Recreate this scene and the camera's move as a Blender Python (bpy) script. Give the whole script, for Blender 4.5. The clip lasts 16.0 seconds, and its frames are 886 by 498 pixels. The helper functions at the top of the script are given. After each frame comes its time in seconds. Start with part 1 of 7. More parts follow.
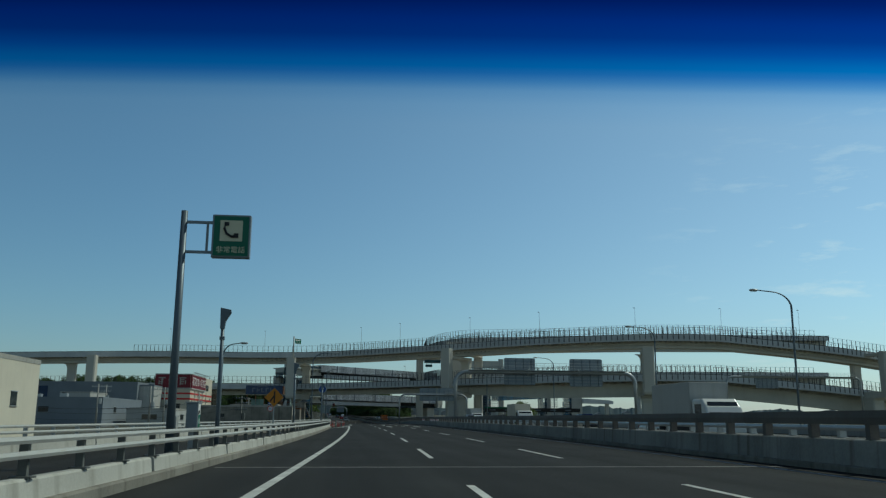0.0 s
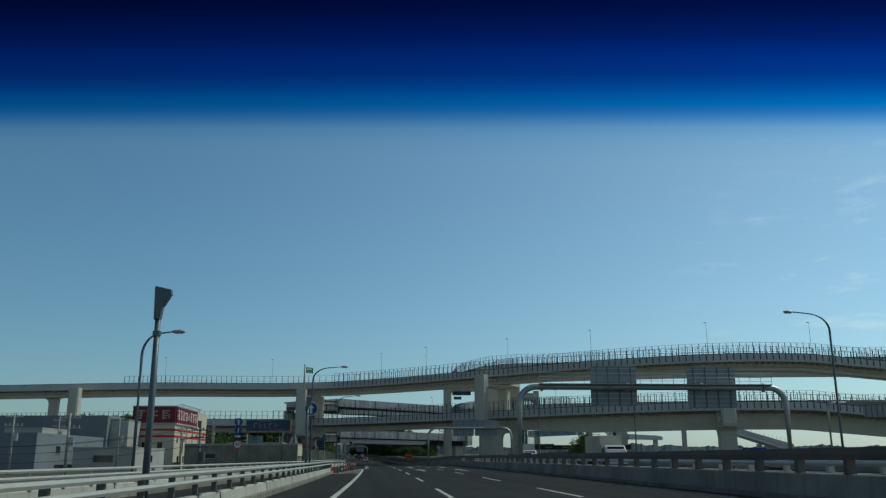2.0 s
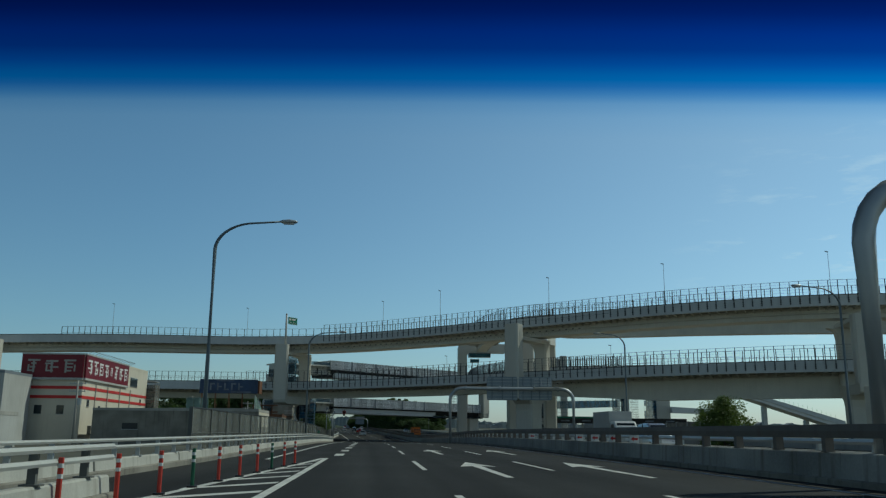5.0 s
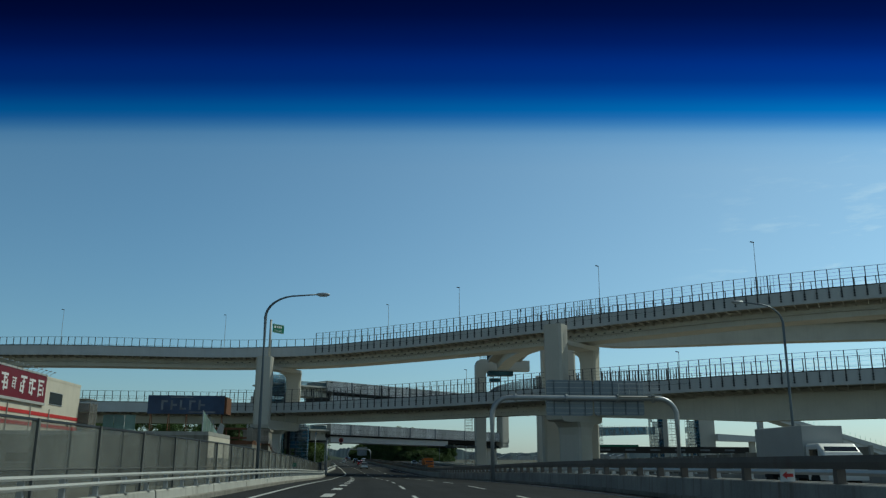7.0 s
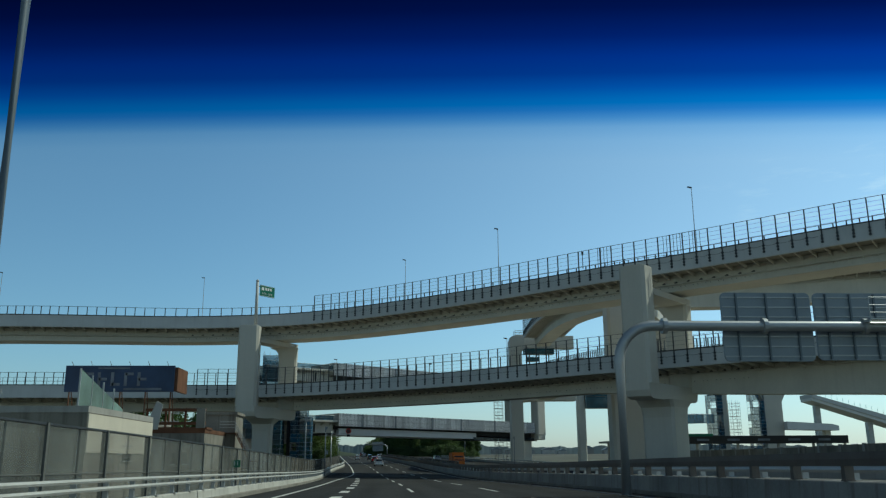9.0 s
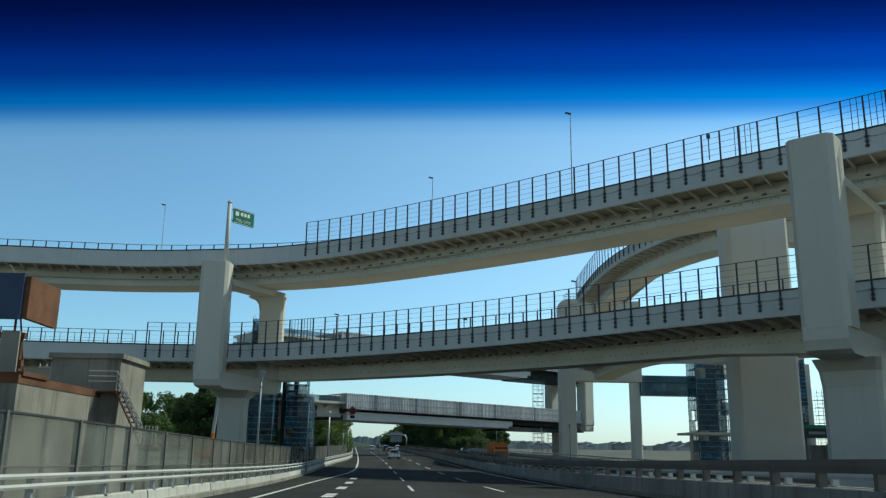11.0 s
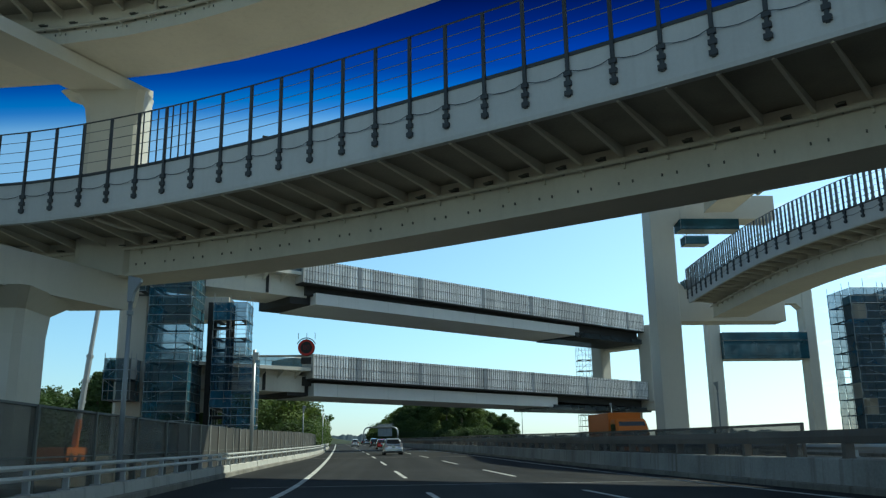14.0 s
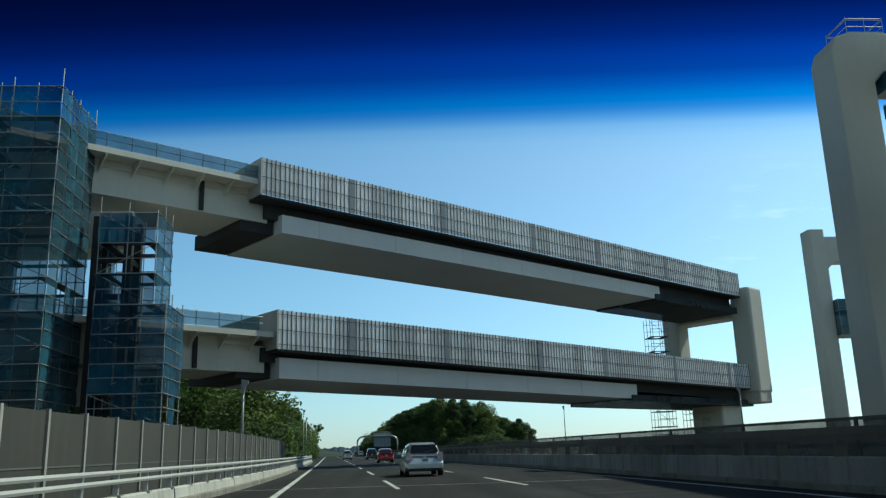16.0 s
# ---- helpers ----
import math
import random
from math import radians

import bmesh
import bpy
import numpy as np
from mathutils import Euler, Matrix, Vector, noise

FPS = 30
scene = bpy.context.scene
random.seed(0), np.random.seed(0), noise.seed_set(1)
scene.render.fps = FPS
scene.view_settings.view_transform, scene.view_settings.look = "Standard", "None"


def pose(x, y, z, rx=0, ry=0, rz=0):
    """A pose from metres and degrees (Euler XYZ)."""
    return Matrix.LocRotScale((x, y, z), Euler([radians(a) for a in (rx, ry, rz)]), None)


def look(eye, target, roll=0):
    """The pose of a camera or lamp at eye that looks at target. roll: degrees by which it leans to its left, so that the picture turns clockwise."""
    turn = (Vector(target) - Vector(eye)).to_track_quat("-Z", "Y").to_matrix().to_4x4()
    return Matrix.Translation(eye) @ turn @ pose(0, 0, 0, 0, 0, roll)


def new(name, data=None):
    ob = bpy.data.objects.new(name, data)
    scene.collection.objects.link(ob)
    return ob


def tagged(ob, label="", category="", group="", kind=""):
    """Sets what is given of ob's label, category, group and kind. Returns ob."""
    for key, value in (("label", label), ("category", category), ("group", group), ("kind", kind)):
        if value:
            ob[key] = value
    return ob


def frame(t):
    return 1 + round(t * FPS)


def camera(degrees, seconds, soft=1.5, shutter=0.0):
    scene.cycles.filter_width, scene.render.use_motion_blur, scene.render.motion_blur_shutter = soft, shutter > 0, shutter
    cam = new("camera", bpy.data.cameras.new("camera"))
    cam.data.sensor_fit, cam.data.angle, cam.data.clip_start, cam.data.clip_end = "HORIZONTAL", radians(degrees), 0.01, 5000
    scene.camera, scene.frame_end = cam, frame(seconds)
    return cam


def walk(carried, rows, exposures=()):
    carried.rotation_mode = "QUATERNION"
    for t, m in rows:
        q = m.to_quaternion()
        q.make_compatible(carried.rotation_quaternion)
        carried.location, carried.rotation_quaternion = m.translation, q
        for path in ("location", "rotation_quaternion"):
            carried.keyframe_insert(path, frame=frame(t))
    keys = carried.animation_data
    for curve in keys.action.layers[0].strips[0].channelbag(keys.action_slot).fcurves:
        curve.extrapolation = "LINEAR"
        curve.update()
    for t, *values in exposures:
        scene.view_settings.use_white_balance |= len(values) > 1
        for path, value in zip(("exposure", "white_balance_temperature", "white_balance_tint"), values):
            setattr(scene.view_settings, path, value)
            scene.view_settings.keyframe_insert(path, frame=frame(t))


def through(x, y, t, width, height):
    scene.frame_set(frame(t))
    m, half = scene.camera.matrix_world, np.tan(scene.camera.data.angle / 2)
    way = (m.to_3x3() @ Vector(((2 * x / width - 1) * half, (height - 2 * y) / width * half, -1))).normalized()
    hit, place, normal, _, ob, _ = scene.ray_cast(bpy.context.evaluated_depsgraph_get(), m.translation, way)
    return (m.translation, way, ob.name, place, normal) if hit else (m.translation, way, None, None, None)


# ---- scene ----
cam = camera(55.43, 16.0, 1.3)
PATH = [  # seconds, eye, heading, roll
    (0.0, (0.00, 0.00, 1.20), (0.1137, 0.9737, 0.1974), 0.29),
    (0.5, (0.29, 9.24, 1.20), (0.1062, 0.9711, 0.2138), 0.54),
    (1.0, (0.58, 18.44, 1.20), (0.0967, 0.9693, 0.2262), 0.30),
    (1.5, (0.88, 27.57, 1.20), (0.0872, 0.9684, 0.2337), -0.14),
    (2.0, (1.18, 36.64, 1.21), (0.0888, 0.9665, 0.2407), -0.19),
    (2.5, (1.50, 45.68, 1.22), (0.1014, 0.9672, 0.2329), -0.12),
    (3.0, (1.82, 54.75, 1.22), (0.1118, 0.9668, 0.2300), -0.23),
    (3.5, (2.14, 63.88, 1.23), (0.1123, 0.9701, 0.2153), -0.14),
    (4.0, (2.43, 73.16, 1.21), (0.0998, 0.9723, 0.2115), -0.27),
    (6.3, (3.13, 115.73, 1.28), (0.0746, 0.9737, 0.2155), 0.89),
    (6.5, (3.15, 119.42, 1.25), (0.0771, 0.9718, 0.2228), 0.67),
    (7.0, (3.26, 128.62, 1.28), (0.0792, 0.9658, 0.2470), 0.21),
    (7.5, (3.41, 137.75, 1.30), (0.0816, 0.9633, 0.2557), 0.07),
    (8.0, (3.56, 146.79, 1.29), (0.0831, 0.9640, 0.2525), -0.16),
    (8.5, (3.63, 156.10, 1.30), (0.0687, 0.9664, 0.2476), -0.43),
    (9.0, (3.70, 165.14, 1.30), (0.0619, 0.9682, 0.2422), -0.36),
    (9.2, (3.73, 168.81, 1.30), (0.0589, 0.9689, 0.2402), -0.10),
    (11.3, (4.00, 208.66, 0.99), (0.0347, 0.9718, 0.2333), 0.76),
    (11.5, (3.89, 212.39, 0.94), (0.0378, 0.9720, 0.2320), 0.78),
    (12.0, (3.51, 221.68, 0.85), (0.0469, 0.9712, 0.2336), 0.38),
    (12.5, (3.11, 231.28, 0.73), (0.0571, 0.9692, 0.2394), -0.42),
    (13.0, (2.63, 240.85, 0.62), (0.0693, 0.9698, 0.2340), -1.10),
    (13.5, (2.21, 251.25, 0.50), (0.0732, 0.9701, 0.2314), -1.39),
    (14.0, (1.76, 261.87, 0.42), (0.0583, 0.9709, 0.2321), -0.81),
    (14.5, (1.34, 271.96, 0.47), (0.0503, 0.9721, 0.2291), -0.84),
    (15.0, (1.00, 281.65, 0.54), (0.0513, 0.9708, 0.2343), -0.81),
    (15.5, (0.56, 291.43, 0.60), (0.0525, 0.9685, 0.2433), -1.21),
    (16.0, (0.01, 301.37, 0.67), (0.0701, 0.9672, 0.2442), -1.69),
]
EXPOSURES = (  # seconds, stops, kelvin, tint
    (0.0, -0.88, 6000, -11), (4.0, -0.84, 6000, -11), (9.0, -0.46, 6000, -11), (11.3, 0.06, 6050, -10), (13.0, 0.20, 6050, -10), (14.5, 0.26, 6100, -9), (16.0, -0.06, 6000, -11))
SKY_STRENGTH, SUN_STRENGTH = 0.085, 3.5
walk(cam, [(t, look(e, Vector(e) + Vector(a), r)) for t, e, a, r in PATH], EXPOSURES)

# ---- world and sun ----
SUN_TO = Vector((0.86, 0.34, 1.0)).normalized()
world = bpy.data.worlds.new("sky")
scene.world = world
world.use_nodes = True
wn, wl = world.node_tree.nodes, world.node_tree.links
wn.clear()
w_out = wn.new("ShaderNodeOutputWorld")
w_bg = wn.new("ShaderNodeBackground")
w_sky = wn.new("ShaderNodeTexSky")
w_sky.sky_type = "NISHITA"
w_sky.sun_disc = False
w_sky.sun_elevation = math.asin(SUN_TO.z)
w_sky.sun_rotation = math.atan2(SUN_TO.x, SUN_TO.y)
w_sky.air_density, w_sky.dust_density, w_sky.ozone_density = 1.0, 0.55, 1.7
w_bg.inputs["Strength"].default_value = SKY_STRENGTH
w_co = wn.new("ShaderNodeTexCoord")
w_sep = wn.new("ShaderNodeSeparateXYZ")
wl.new(w_co.outputs["Generated"], w_sep.inputs[0])
# clear sky; ahead it deepens to a strong blue towards the top, as through the shade band of a windscreen
w_ahead = wn.new("ShaderNodeVectorMath"); w_ahead.operation = "DOT_PRODUCT"
w_ahead.inputs[1].default_value = (0.087, 0.996, 0.0)
wl.new(w_co.outputs["Generated"], w_ahead.inputs[0])
w_rise = wn.new("ShaderNodeMath"); w_rise.operation = "DIVIDE"
wl.new(w_sep.outputs["Z"], w_rise.inputs[0]); wl.new(w_ahead.outputs["Value"], w_rise.inputs[1])
w_ramp = wn.new("ShaderNodeValToRGB")
w_ramp.color_ramp.elements[0].position, w_ramp.color_ramp.elements[0].color = 0.0, (1.35, 1.3, 1.25, 1)
w_ramp.color_ramp.elements[1].position, w_ramp.color_ramp.elements[1].color = 0.388, (1.45, 1.78, 1.95, 1)
for pos, col in ((0.004, (1.36, 1.5, 1.9)), (0.07, (1.42, 1.62, 1.85)), (0.14, (1.42, 1.7, 1.92)), (0.406, (1.15, 1.58, 1.86)), (0.416, (0.66, 1.22, 1.7)), (0.429, (0.24, 0.8, 1.5)), (0.444, (0.045, 0.6474, 1.382)), (0.460, (0.0108, 0.3808, 1.14)), (0.480, (0.0027, 0.1999, 0.8294)), (0.503, (0.0009, 0.1478, 0.7603)), (0.533, (0.0009, 0.07258, 0.4608)), (0.573, (0.0009, 0.03226, 0.2304)), (0.638, (0.0009, 0.01344, 0.08064))):
    e = w_ramp.color_ramp.elements.new(pos)
    e.color = (*col, 1)
wl.new(w_rise.outputs[0], w_ramp.inputs[0])
w_mul = wn.new("ShaderNodeMix")
w_mul.data_type, w_mul.blend_type = "RGBA", "MULTIPLY"
w_mul.inputs["Factor"].default_value = 1.0
wl.new(w_sky.outputs[0], w_mul.inputs["A"])
wl.new(w_ramp.outputs[0], w_mul.inputs["B"])
# thin high cloud, only in a low belt of the sky
w_map = wn.new("ShaderNodeMapping")
w_map.inputs["Scale"].default_value = (9.0, 9.0, 42.0)
wl.new(w_co.outputs["Generated"], w_map.inputs[0])
w_noise = wn.new("ShaderNodeTexNoise")
w_noise.inputs["Scale"].default_value, w_noise.inputs["Detail"].default_value, w_noise.inputs["Roughness"].default_value = 1.0, 7.0, 0.62
wl.new(w_map.outputs[0], w_noise.inputs["Vector"])
w_cr = wn.new("ShaderNodeValToRGB")
w_cr.color_ramp.elements[0].position, w_cr.color_ramp.elements[1].position = 0.57, 0.80
wl.new(w_noise.outputs["Fac"], w_cr.inputs[0])
w_belt = wn.new("ShaderNodeMapRange")
w_belt.inputs["From Min"].default_value, w_belt.inputs["From Max"].default_value = 0.32, 0.52
wl.new(w_sep.outputs["X"], w_belt.inputs["Value"])
w_low = wn.new("ShaderNodeMapRange")
w_low.inputs["From Min"].default_value, w_low.inputs["From Max"].default_value = 0.36, 0.20
wl.new(w_sep.outputs["Z"], w_low.inputs["Value"])
w_m1 = wn.new("ShaderNodeMath"); w_m1.operation = "MULTIPLY"
wl.new(w_belt.outputs[0], w_m1.inputs[0]); wl.new(w_low.outputs[0], w_m1.inputs[1])
w_m2 = wn.new("ShaderNodeMath"); w_m2.operation = "MULTIPLY"
wl.new(w_m1.outputs[0], w_m2.inputs[0]); wl.new(w_cr.outputs[0], w_m2.inputs[1])
w_m3 = wn.new("ShaderNodeMath"); w_m3.operation = "MULTIPLY"; w_m3.inputs[1].default_value = 0.8
wl.new(w_m2.outputs[0], w_m3.inputs[0])
w_mix = wn.new("ShaderNodeMix"); w_mix.data_type = "RGBA"
wl.new(w_m3.outputs[0], w_mix.inputs["Factor"])
# the sky pales towards the sun's side
w_side = wn.new("ShaderNodeMapRange")
w_side.inputs["From Min"].default_value, w_side.inputs["From Max"].default_value = -0.55, 0.55
w_side.inputs["To Min"].default_value, w_side.inputs["To Max"].default_value = 0.84, 1.08
wl.new(w_sep.outputs["X"], w_side.inputs["Value"])
w_sc = wn.new("ShaderNodeVectorMath"); w_sc.operation = "SCALE"
w_pale = wn.new("ShaderNodeMapRange")
w_pale.inputs["From Min"].default_value, w_pale.inputs["From Max"].default_value = -0.25, 0.42
w_pale.inputs["To Min"].default_value, w_pale.inputs["To Max"].default_value = 0.97, 0.84
wl.new(w_sep.outputs["X"], w_pale.inputs["Value"])
w_clear = wn.new("ShaderNodeMapRange")
w_clear.inputs["From Min"].default_value, w_clear.inputs["From Max"].default_value = 0.36, 0.42
wl.new(w_rise.outputs[0], w_clear.inputs["Value"])
w_keep = wn.new("ShaderNodeMix")
wl.new(w_clear.outputs[0], w_keep.inputs["Factor"]); wl.new(w_pale.outputs[0], w_keep.inputs["A"])
w_keep.inputs["B"].default_value = 1.0
w_hsv = wn.new("ShaderNodeHueSaturation")
wl.new(w_mul.outputs["Result"], w_hsv.inputs["Color"]); wl.new(w_keep.outputs["Result"], w_hsv.inputs["Saturation"])
wl.new(w_hsv.outputs["Color"], w_sc.inputs[0]); wl.new(w_side.outputs[0], w_sc.inputs["Scale"])
wl.new(w_sc.outputs[0], w_mix.inputs["A"])
w_mix.inputs["B"].default_value = (15.0, 16.0, 16.8, 1)
wl.new(w_mix.outputs["Result"], w_bg.inputs["Color"])
wl.new(w_bg.outputs[0], w_out.inputs[0])

sun = new("sun", bpy.data.lights.new("sun", "SUN"))
sun.data.energy, sun.data.angle, sun.data.color = SUN_STRENGTH, radians(0.53), (1.0, 0.93, 0.83)
sun.matrix_world = look(SUN_TO * 100, (0, 0, 0))


# ---- materials ----
def surf(name, col, rough=0.7, var=0.18, scale=1.0, fine=14.0, metal=0.0, bump=0.15, streak=0.0, dirt=(0.10, 0.085, 0.07), spread=0.0):
    """A worn surface: broad blotches, fine grain, optional rain streaks down upright faces, and a spread from piece to piece."""
    m = bpy.data.materials.new(name)
    m.use_nodes = True
    n, l = m.node_tree.nodes, m.node_tree.links
    b = n["Principled BSDF"]
    b.inputs["Roughness"].default_value, b.inputs["Metallic"].default_value = rough, metal
    geo = n.new("ShaderNodeNewGeometry")
    big = n.new("ShaderNodeTexNoise")
    big.inputs["Scale"].default_value, big.inputs["Detail"].default_value = 0.35 * scale, 5
    small = n.new("ShaderNodeTexNoise")
    small.inputs["Scale"].default_value, small.inputs["Detail"].default_value, small.inputs["Roughness"].default_value = fine * scale, 4, 0.7
    l.new(geo.outputs["Position"], big.inputs["Vector"]); l.new(geo.outputs["Position"], small.inputs["Vector"])
    add = n.new("ShaderNodeMath"); add.operation = "MULTIPLY_ADD"; add.inputs[1].default_value = 0.45
    l.new(small.outputs["Fac"], add.inputs[0]); l.new(big.outputs["Fac"], add.inputs[2])
    rng = n.new("ShaderNodeMapRange")
    rng.inputs["From Min"].default_value, rng.inputs["From Max"].default_value = 0.5, 0.95
    rng.inputs["To Min"].default_value, rng.inputs["To Max"].default_value = 1 - var, 1 + var
    l.new(add.outputs[0], rng.inputs["Value"])
    last = rng.outputs[0]
    if spread:
        oi = n.new("ShaderNodeObjectInfo")
        r2 = n.new("ShaderNodeMapRange")
        r2.inputs["To Min"].default_value, r2.inputs["To Max"].default_value = 1 - spread, 1 + spread
        l.new(oi.outputs["Random"], r2.inputs["Value"])
        mm = n.new("ShaderNodeMath"); mm.operation = "MULTIPLY"
        l.new(last, mm.inputs[0]); l.new(r2.outputs[0], mm.inputs[1])
        last = mm.outputs[0]
    mul = n.new("ShaderNodeVectorMath"); mul.operation = "SCALE"
    mul.inputs[0].default_value = col
    l.new(last, mul.inputs["Scale"])
    out = mul.outputs[0]
    if streak:
        mp = n.new("ShaderNodeMapping"); mp.inputs["Scale"].default_value = (2.2, 2.2, 0.12)
        l.new(geo.outputs["Position"], mp.inputs[0])
        st = n.new("ShaderNodeTexNoise"); st.inputs["Scale"].default_value, st.inputs["Detail"].default_value = 1.3, 6
        l.new(mp.outputs[0], st.inputs["Vector"])
        cr = n.new("ShaderNodeMapRange")
        cr.inputs["From Min"].default_value, cr.inputs["From Max"].default_value, cr.inputs["To Max"].default_value = 0.52, 0.78, streak
        l.new(st.outputs["Fac"], cr.inputs["Value"])
        mx = n.new("ShaderNodeMix"); mx.data_type = "RGBA"
        l.new(cr.outputs[0], mx.inputs["Factor"]); l.new(out, mx.inputs["A"]); mx.inputs["B"].default_value = (*dirt, 1)
        out = mx.outputs["Result"]
    l.new(out, b.inputs["Base Color"])
    if bump:
        bp = n.new("ShaderNodeBump"); bp.inputs["Strength"].default_value, bp.inputs["Distance"].default_value = bump, 0.02
        l.new(small.outputs["Fac"], bp.inputs["Height"]); l.new(bp.outputs[0], b.inputs["Normal"])
    return m


def gloss(name, col, rough=0.25, metal=0.0, coat=0.0):
    m = surf(name, col, rough, 0.05, 1.0, 30.0, metal, 0.0)
    m.node_tree.nodes["Principled BSDF"].inputs["Coat Weight"].default_value = coat
    return m


def net(name, col, through, spread=0.25, glow=0.0):
    """Woven mesh: a dim see-through sheet with a fine weave and sagging folds."""
    m = surf(name, col, 0.85, 0.45, 1.2, 9.0, 0, 0, spread=spread)
    n, l = m.node_tree.nodes, m.node_tree.links
    tr, mx = n.new("ShaderNodeBsdfTransparent"), n.new("ShaderNodeMixShader")
    no = n.new("ShaderNodeTexNoise"); no.inputs["Scale"].default_value = 0.6
    rg = n.new("ShaderNodeMapRange"); rg.inputs["To Min"].default_value, rg.inputs["To Max"].default_value = 1 - through - 0.12, 1 - through + 0.12
    g = n.new("ShaderNodeNewGeometry"); l.new(g.outputs["Position"], no.inputs["Vector"]); l.new(no.outputs["Fac"], rg.inputs["Value"])
    l.new(rg.outputs[0], mx.inputs[0])
    face = n["Principled BSDF"].outputs[0]
    if glow:
        tl, m2 = n.new("ShaderNodeBsdfTranslucent"), n.new("ShaderNodeMixShader")
        l.new(n["Principled BSDF"].inputs["Base Color"].links[0].from_socket, tl.inputs["Color"])
        m2.inputs[0].default_value = glow
        l.new(face, m2.inputs[1]); l.new(tl.outputs[0], m2.inputs[2])
        face = m2.outputs[0]
    l.new(tr.outputs[0], mx.inputs[1]); l.new(face, mx.inputs[2])
    l.new(mx.outputs[0], n["Material Output"].inputs[0])
    return m


def leafy(name, col):
    m = surf(name, col, 0.75, 0.55, 0.5, 0.5, 0, 0)
    n, l = m.node_tree.nodes, m.node_tree.links
    t, mx = n.new("ShaderNodeBsdfTranslucent"), n.new("ShaderNodeMixShader")
    t.inputs["Color"].default_value = (col[0] * 1.6, col[1] * 1.7, col[2], 1)
    mx.inputs[0].default_value = 0.30
    l.new(n["Principled BSDF"].outputs[0], mx.inputs[1]); l.new(t.outputs[0], mx.inputs[2])
    l.new(mx.outputs[0], n["Material Output"].inputs[0])
    return m


def sheet_mat(name, col, share):
    """A thin plastic sheet that glows where the light stands behind it; no two sheets quite alike."""
    m = surf(name, col, 0.5, 0.14, 2.0, 12.0, 0, 0, 0.2, (0.25, 0.24, 0.22), 0.22)
    n, l = m.node_tree.nodes, m.node_tree.links
    t, mx = n.new("ShaderNodeBsdfTranslucent"), n.new("ShaderNodeMixShader")
    t.inputs["Color"].default_value = (*col, 1)
    mx.inputs[0].default_value = share
    l.new(n["Principled BSDF"].outputs[0], mx.inputs[1]); l.new(t.outputs[0], mx.inputs[2])
    l.new(mx.outputs[0], n["Material Output"].inputs[0])
    return m


FORM_SHEET = sheet_mat("pale_plastic_sheet", (0.88, 0.89, 0.90), 0.28)
ASPHALT = surf("asphalt", (0.036, 0.0365, 0.0355), 0.85, 0.22, 0.5, 60.0, 0, 0.5)
ASPHALT.node_tree.nodes["Principled BSDF"].inputs["Specular IOR Level"].default_value = 0.15
an, al = ASPHALT.node_tree.nodes, ASPHALT.node_tree.links
a_geo, a_map, a_noise, a_rng, a_mul = an.new("ShaderNodeNewGeometry"), an.new("ShaderNodeMapping"), an.new("ShaderNodeTexNoise"), an.new("ShaderNodeMapRange"), an.new("ShaderNodeVectorMath")
a_map.inputs["Scale"].default_value = (0.85, 0.012, 1.0)
a_noise.inputs["Scale"].default_value, a_noise.inputs["Detail"].default_value = 1.0, 3.0
a_rng.inputs["From Min"].default_value, a_rng.inputs["From Max"].default_value = 0.35, 0.65
a_rng.inputs["To Min"].default_value, a_rng.inputs["To Max"].default_value = 0.78, 1.22
a_mul.operation = "SCALE"
al.new(a_geo.outputs["Position"], a_map.inputs[0]); al.new(a_map.outputs[0], a_noise.inputs["Vector"]); al.new(a_noise.outputs["Fac"], a_rng.inputs["Value"])
a_old = an["Principled BSDF"].inputs["Base Color"].links[0].from_socket
al.new(a_old, a_mul.inputs[0]); al.new(a_rng.outputs[0], a_mul.inputs["Scale"]); al.new(a_mul.outputs[0], an["Principled BSDF"].inputs["Base Color"])
POLE_GREY = surf("grey_lamp_column", (0.24, 0.265, 0.285), 0.45, 0.1, 1.5, 10.0, 0.3, 0.03)
POST_BLUE = surf("blue_grey_post_paint", (0.15, 0.185, 0.215), 0.45, 0.1, 1.5, 10.0, 0.3, 0.03)
POST_GREY = surf("dull_post_paint", (0.13, 0.135, 0.125), 0.7, 0.15, 2.0, 12.0)
PAINT = surf("road_paint", (0.62, 0.62, 0.58), 0.7, 0.3, 3.0, 20.0, 0, 0.2)
GROUND = surf("ground_soil", (0.10, 0.10, 0.075), 0.95, 0.4, 0.1, 3.0, 0, 0.3)
CONCRETE = surf("concrete", (0.40, 0.39, 0.36), 0.85, 0.16, 1.0, 18.0, 0, 0.25, 0.35)
CONCRETE_WHITE = surf("pale_concrete", (0.50, 0.49, 0.445), 0.85, 0.16, 1.0, 18.0, 0, 0.25, 0.55, (0.16, 0.14, 0.10), spread=0.07)
CONCRETE_MEDIAN = surf("median_concrete", (0.34, 0.335, 0.31), 0.88, 0.3, 1.2, 10.0, 0, 0.3, 0.8, (0.12, 0.09, 0.055), spread=0.1)
CONCRETE_DIRTY = surf("stained_concrete", (0.25, 0.235, 0.20), 0.9, 0.3, 1.5, 12.0, 0, 0.4, 0.75, (0.07, 0.055, 0.04))
PIPE_GREY = surf("pale_drain_pipe", (0.60, 0.575, 0.51), 0.5, 0.1, 2.0, 8.0, 0, 0.02)
STEEL_CREAM = surf("cream_painted_steel", (0.68, 0.65, 0.57), 0.55, 0.08, 0.8, 6.0, 0, 0.03, 0.13, (0.34, 0.30, 0.25))
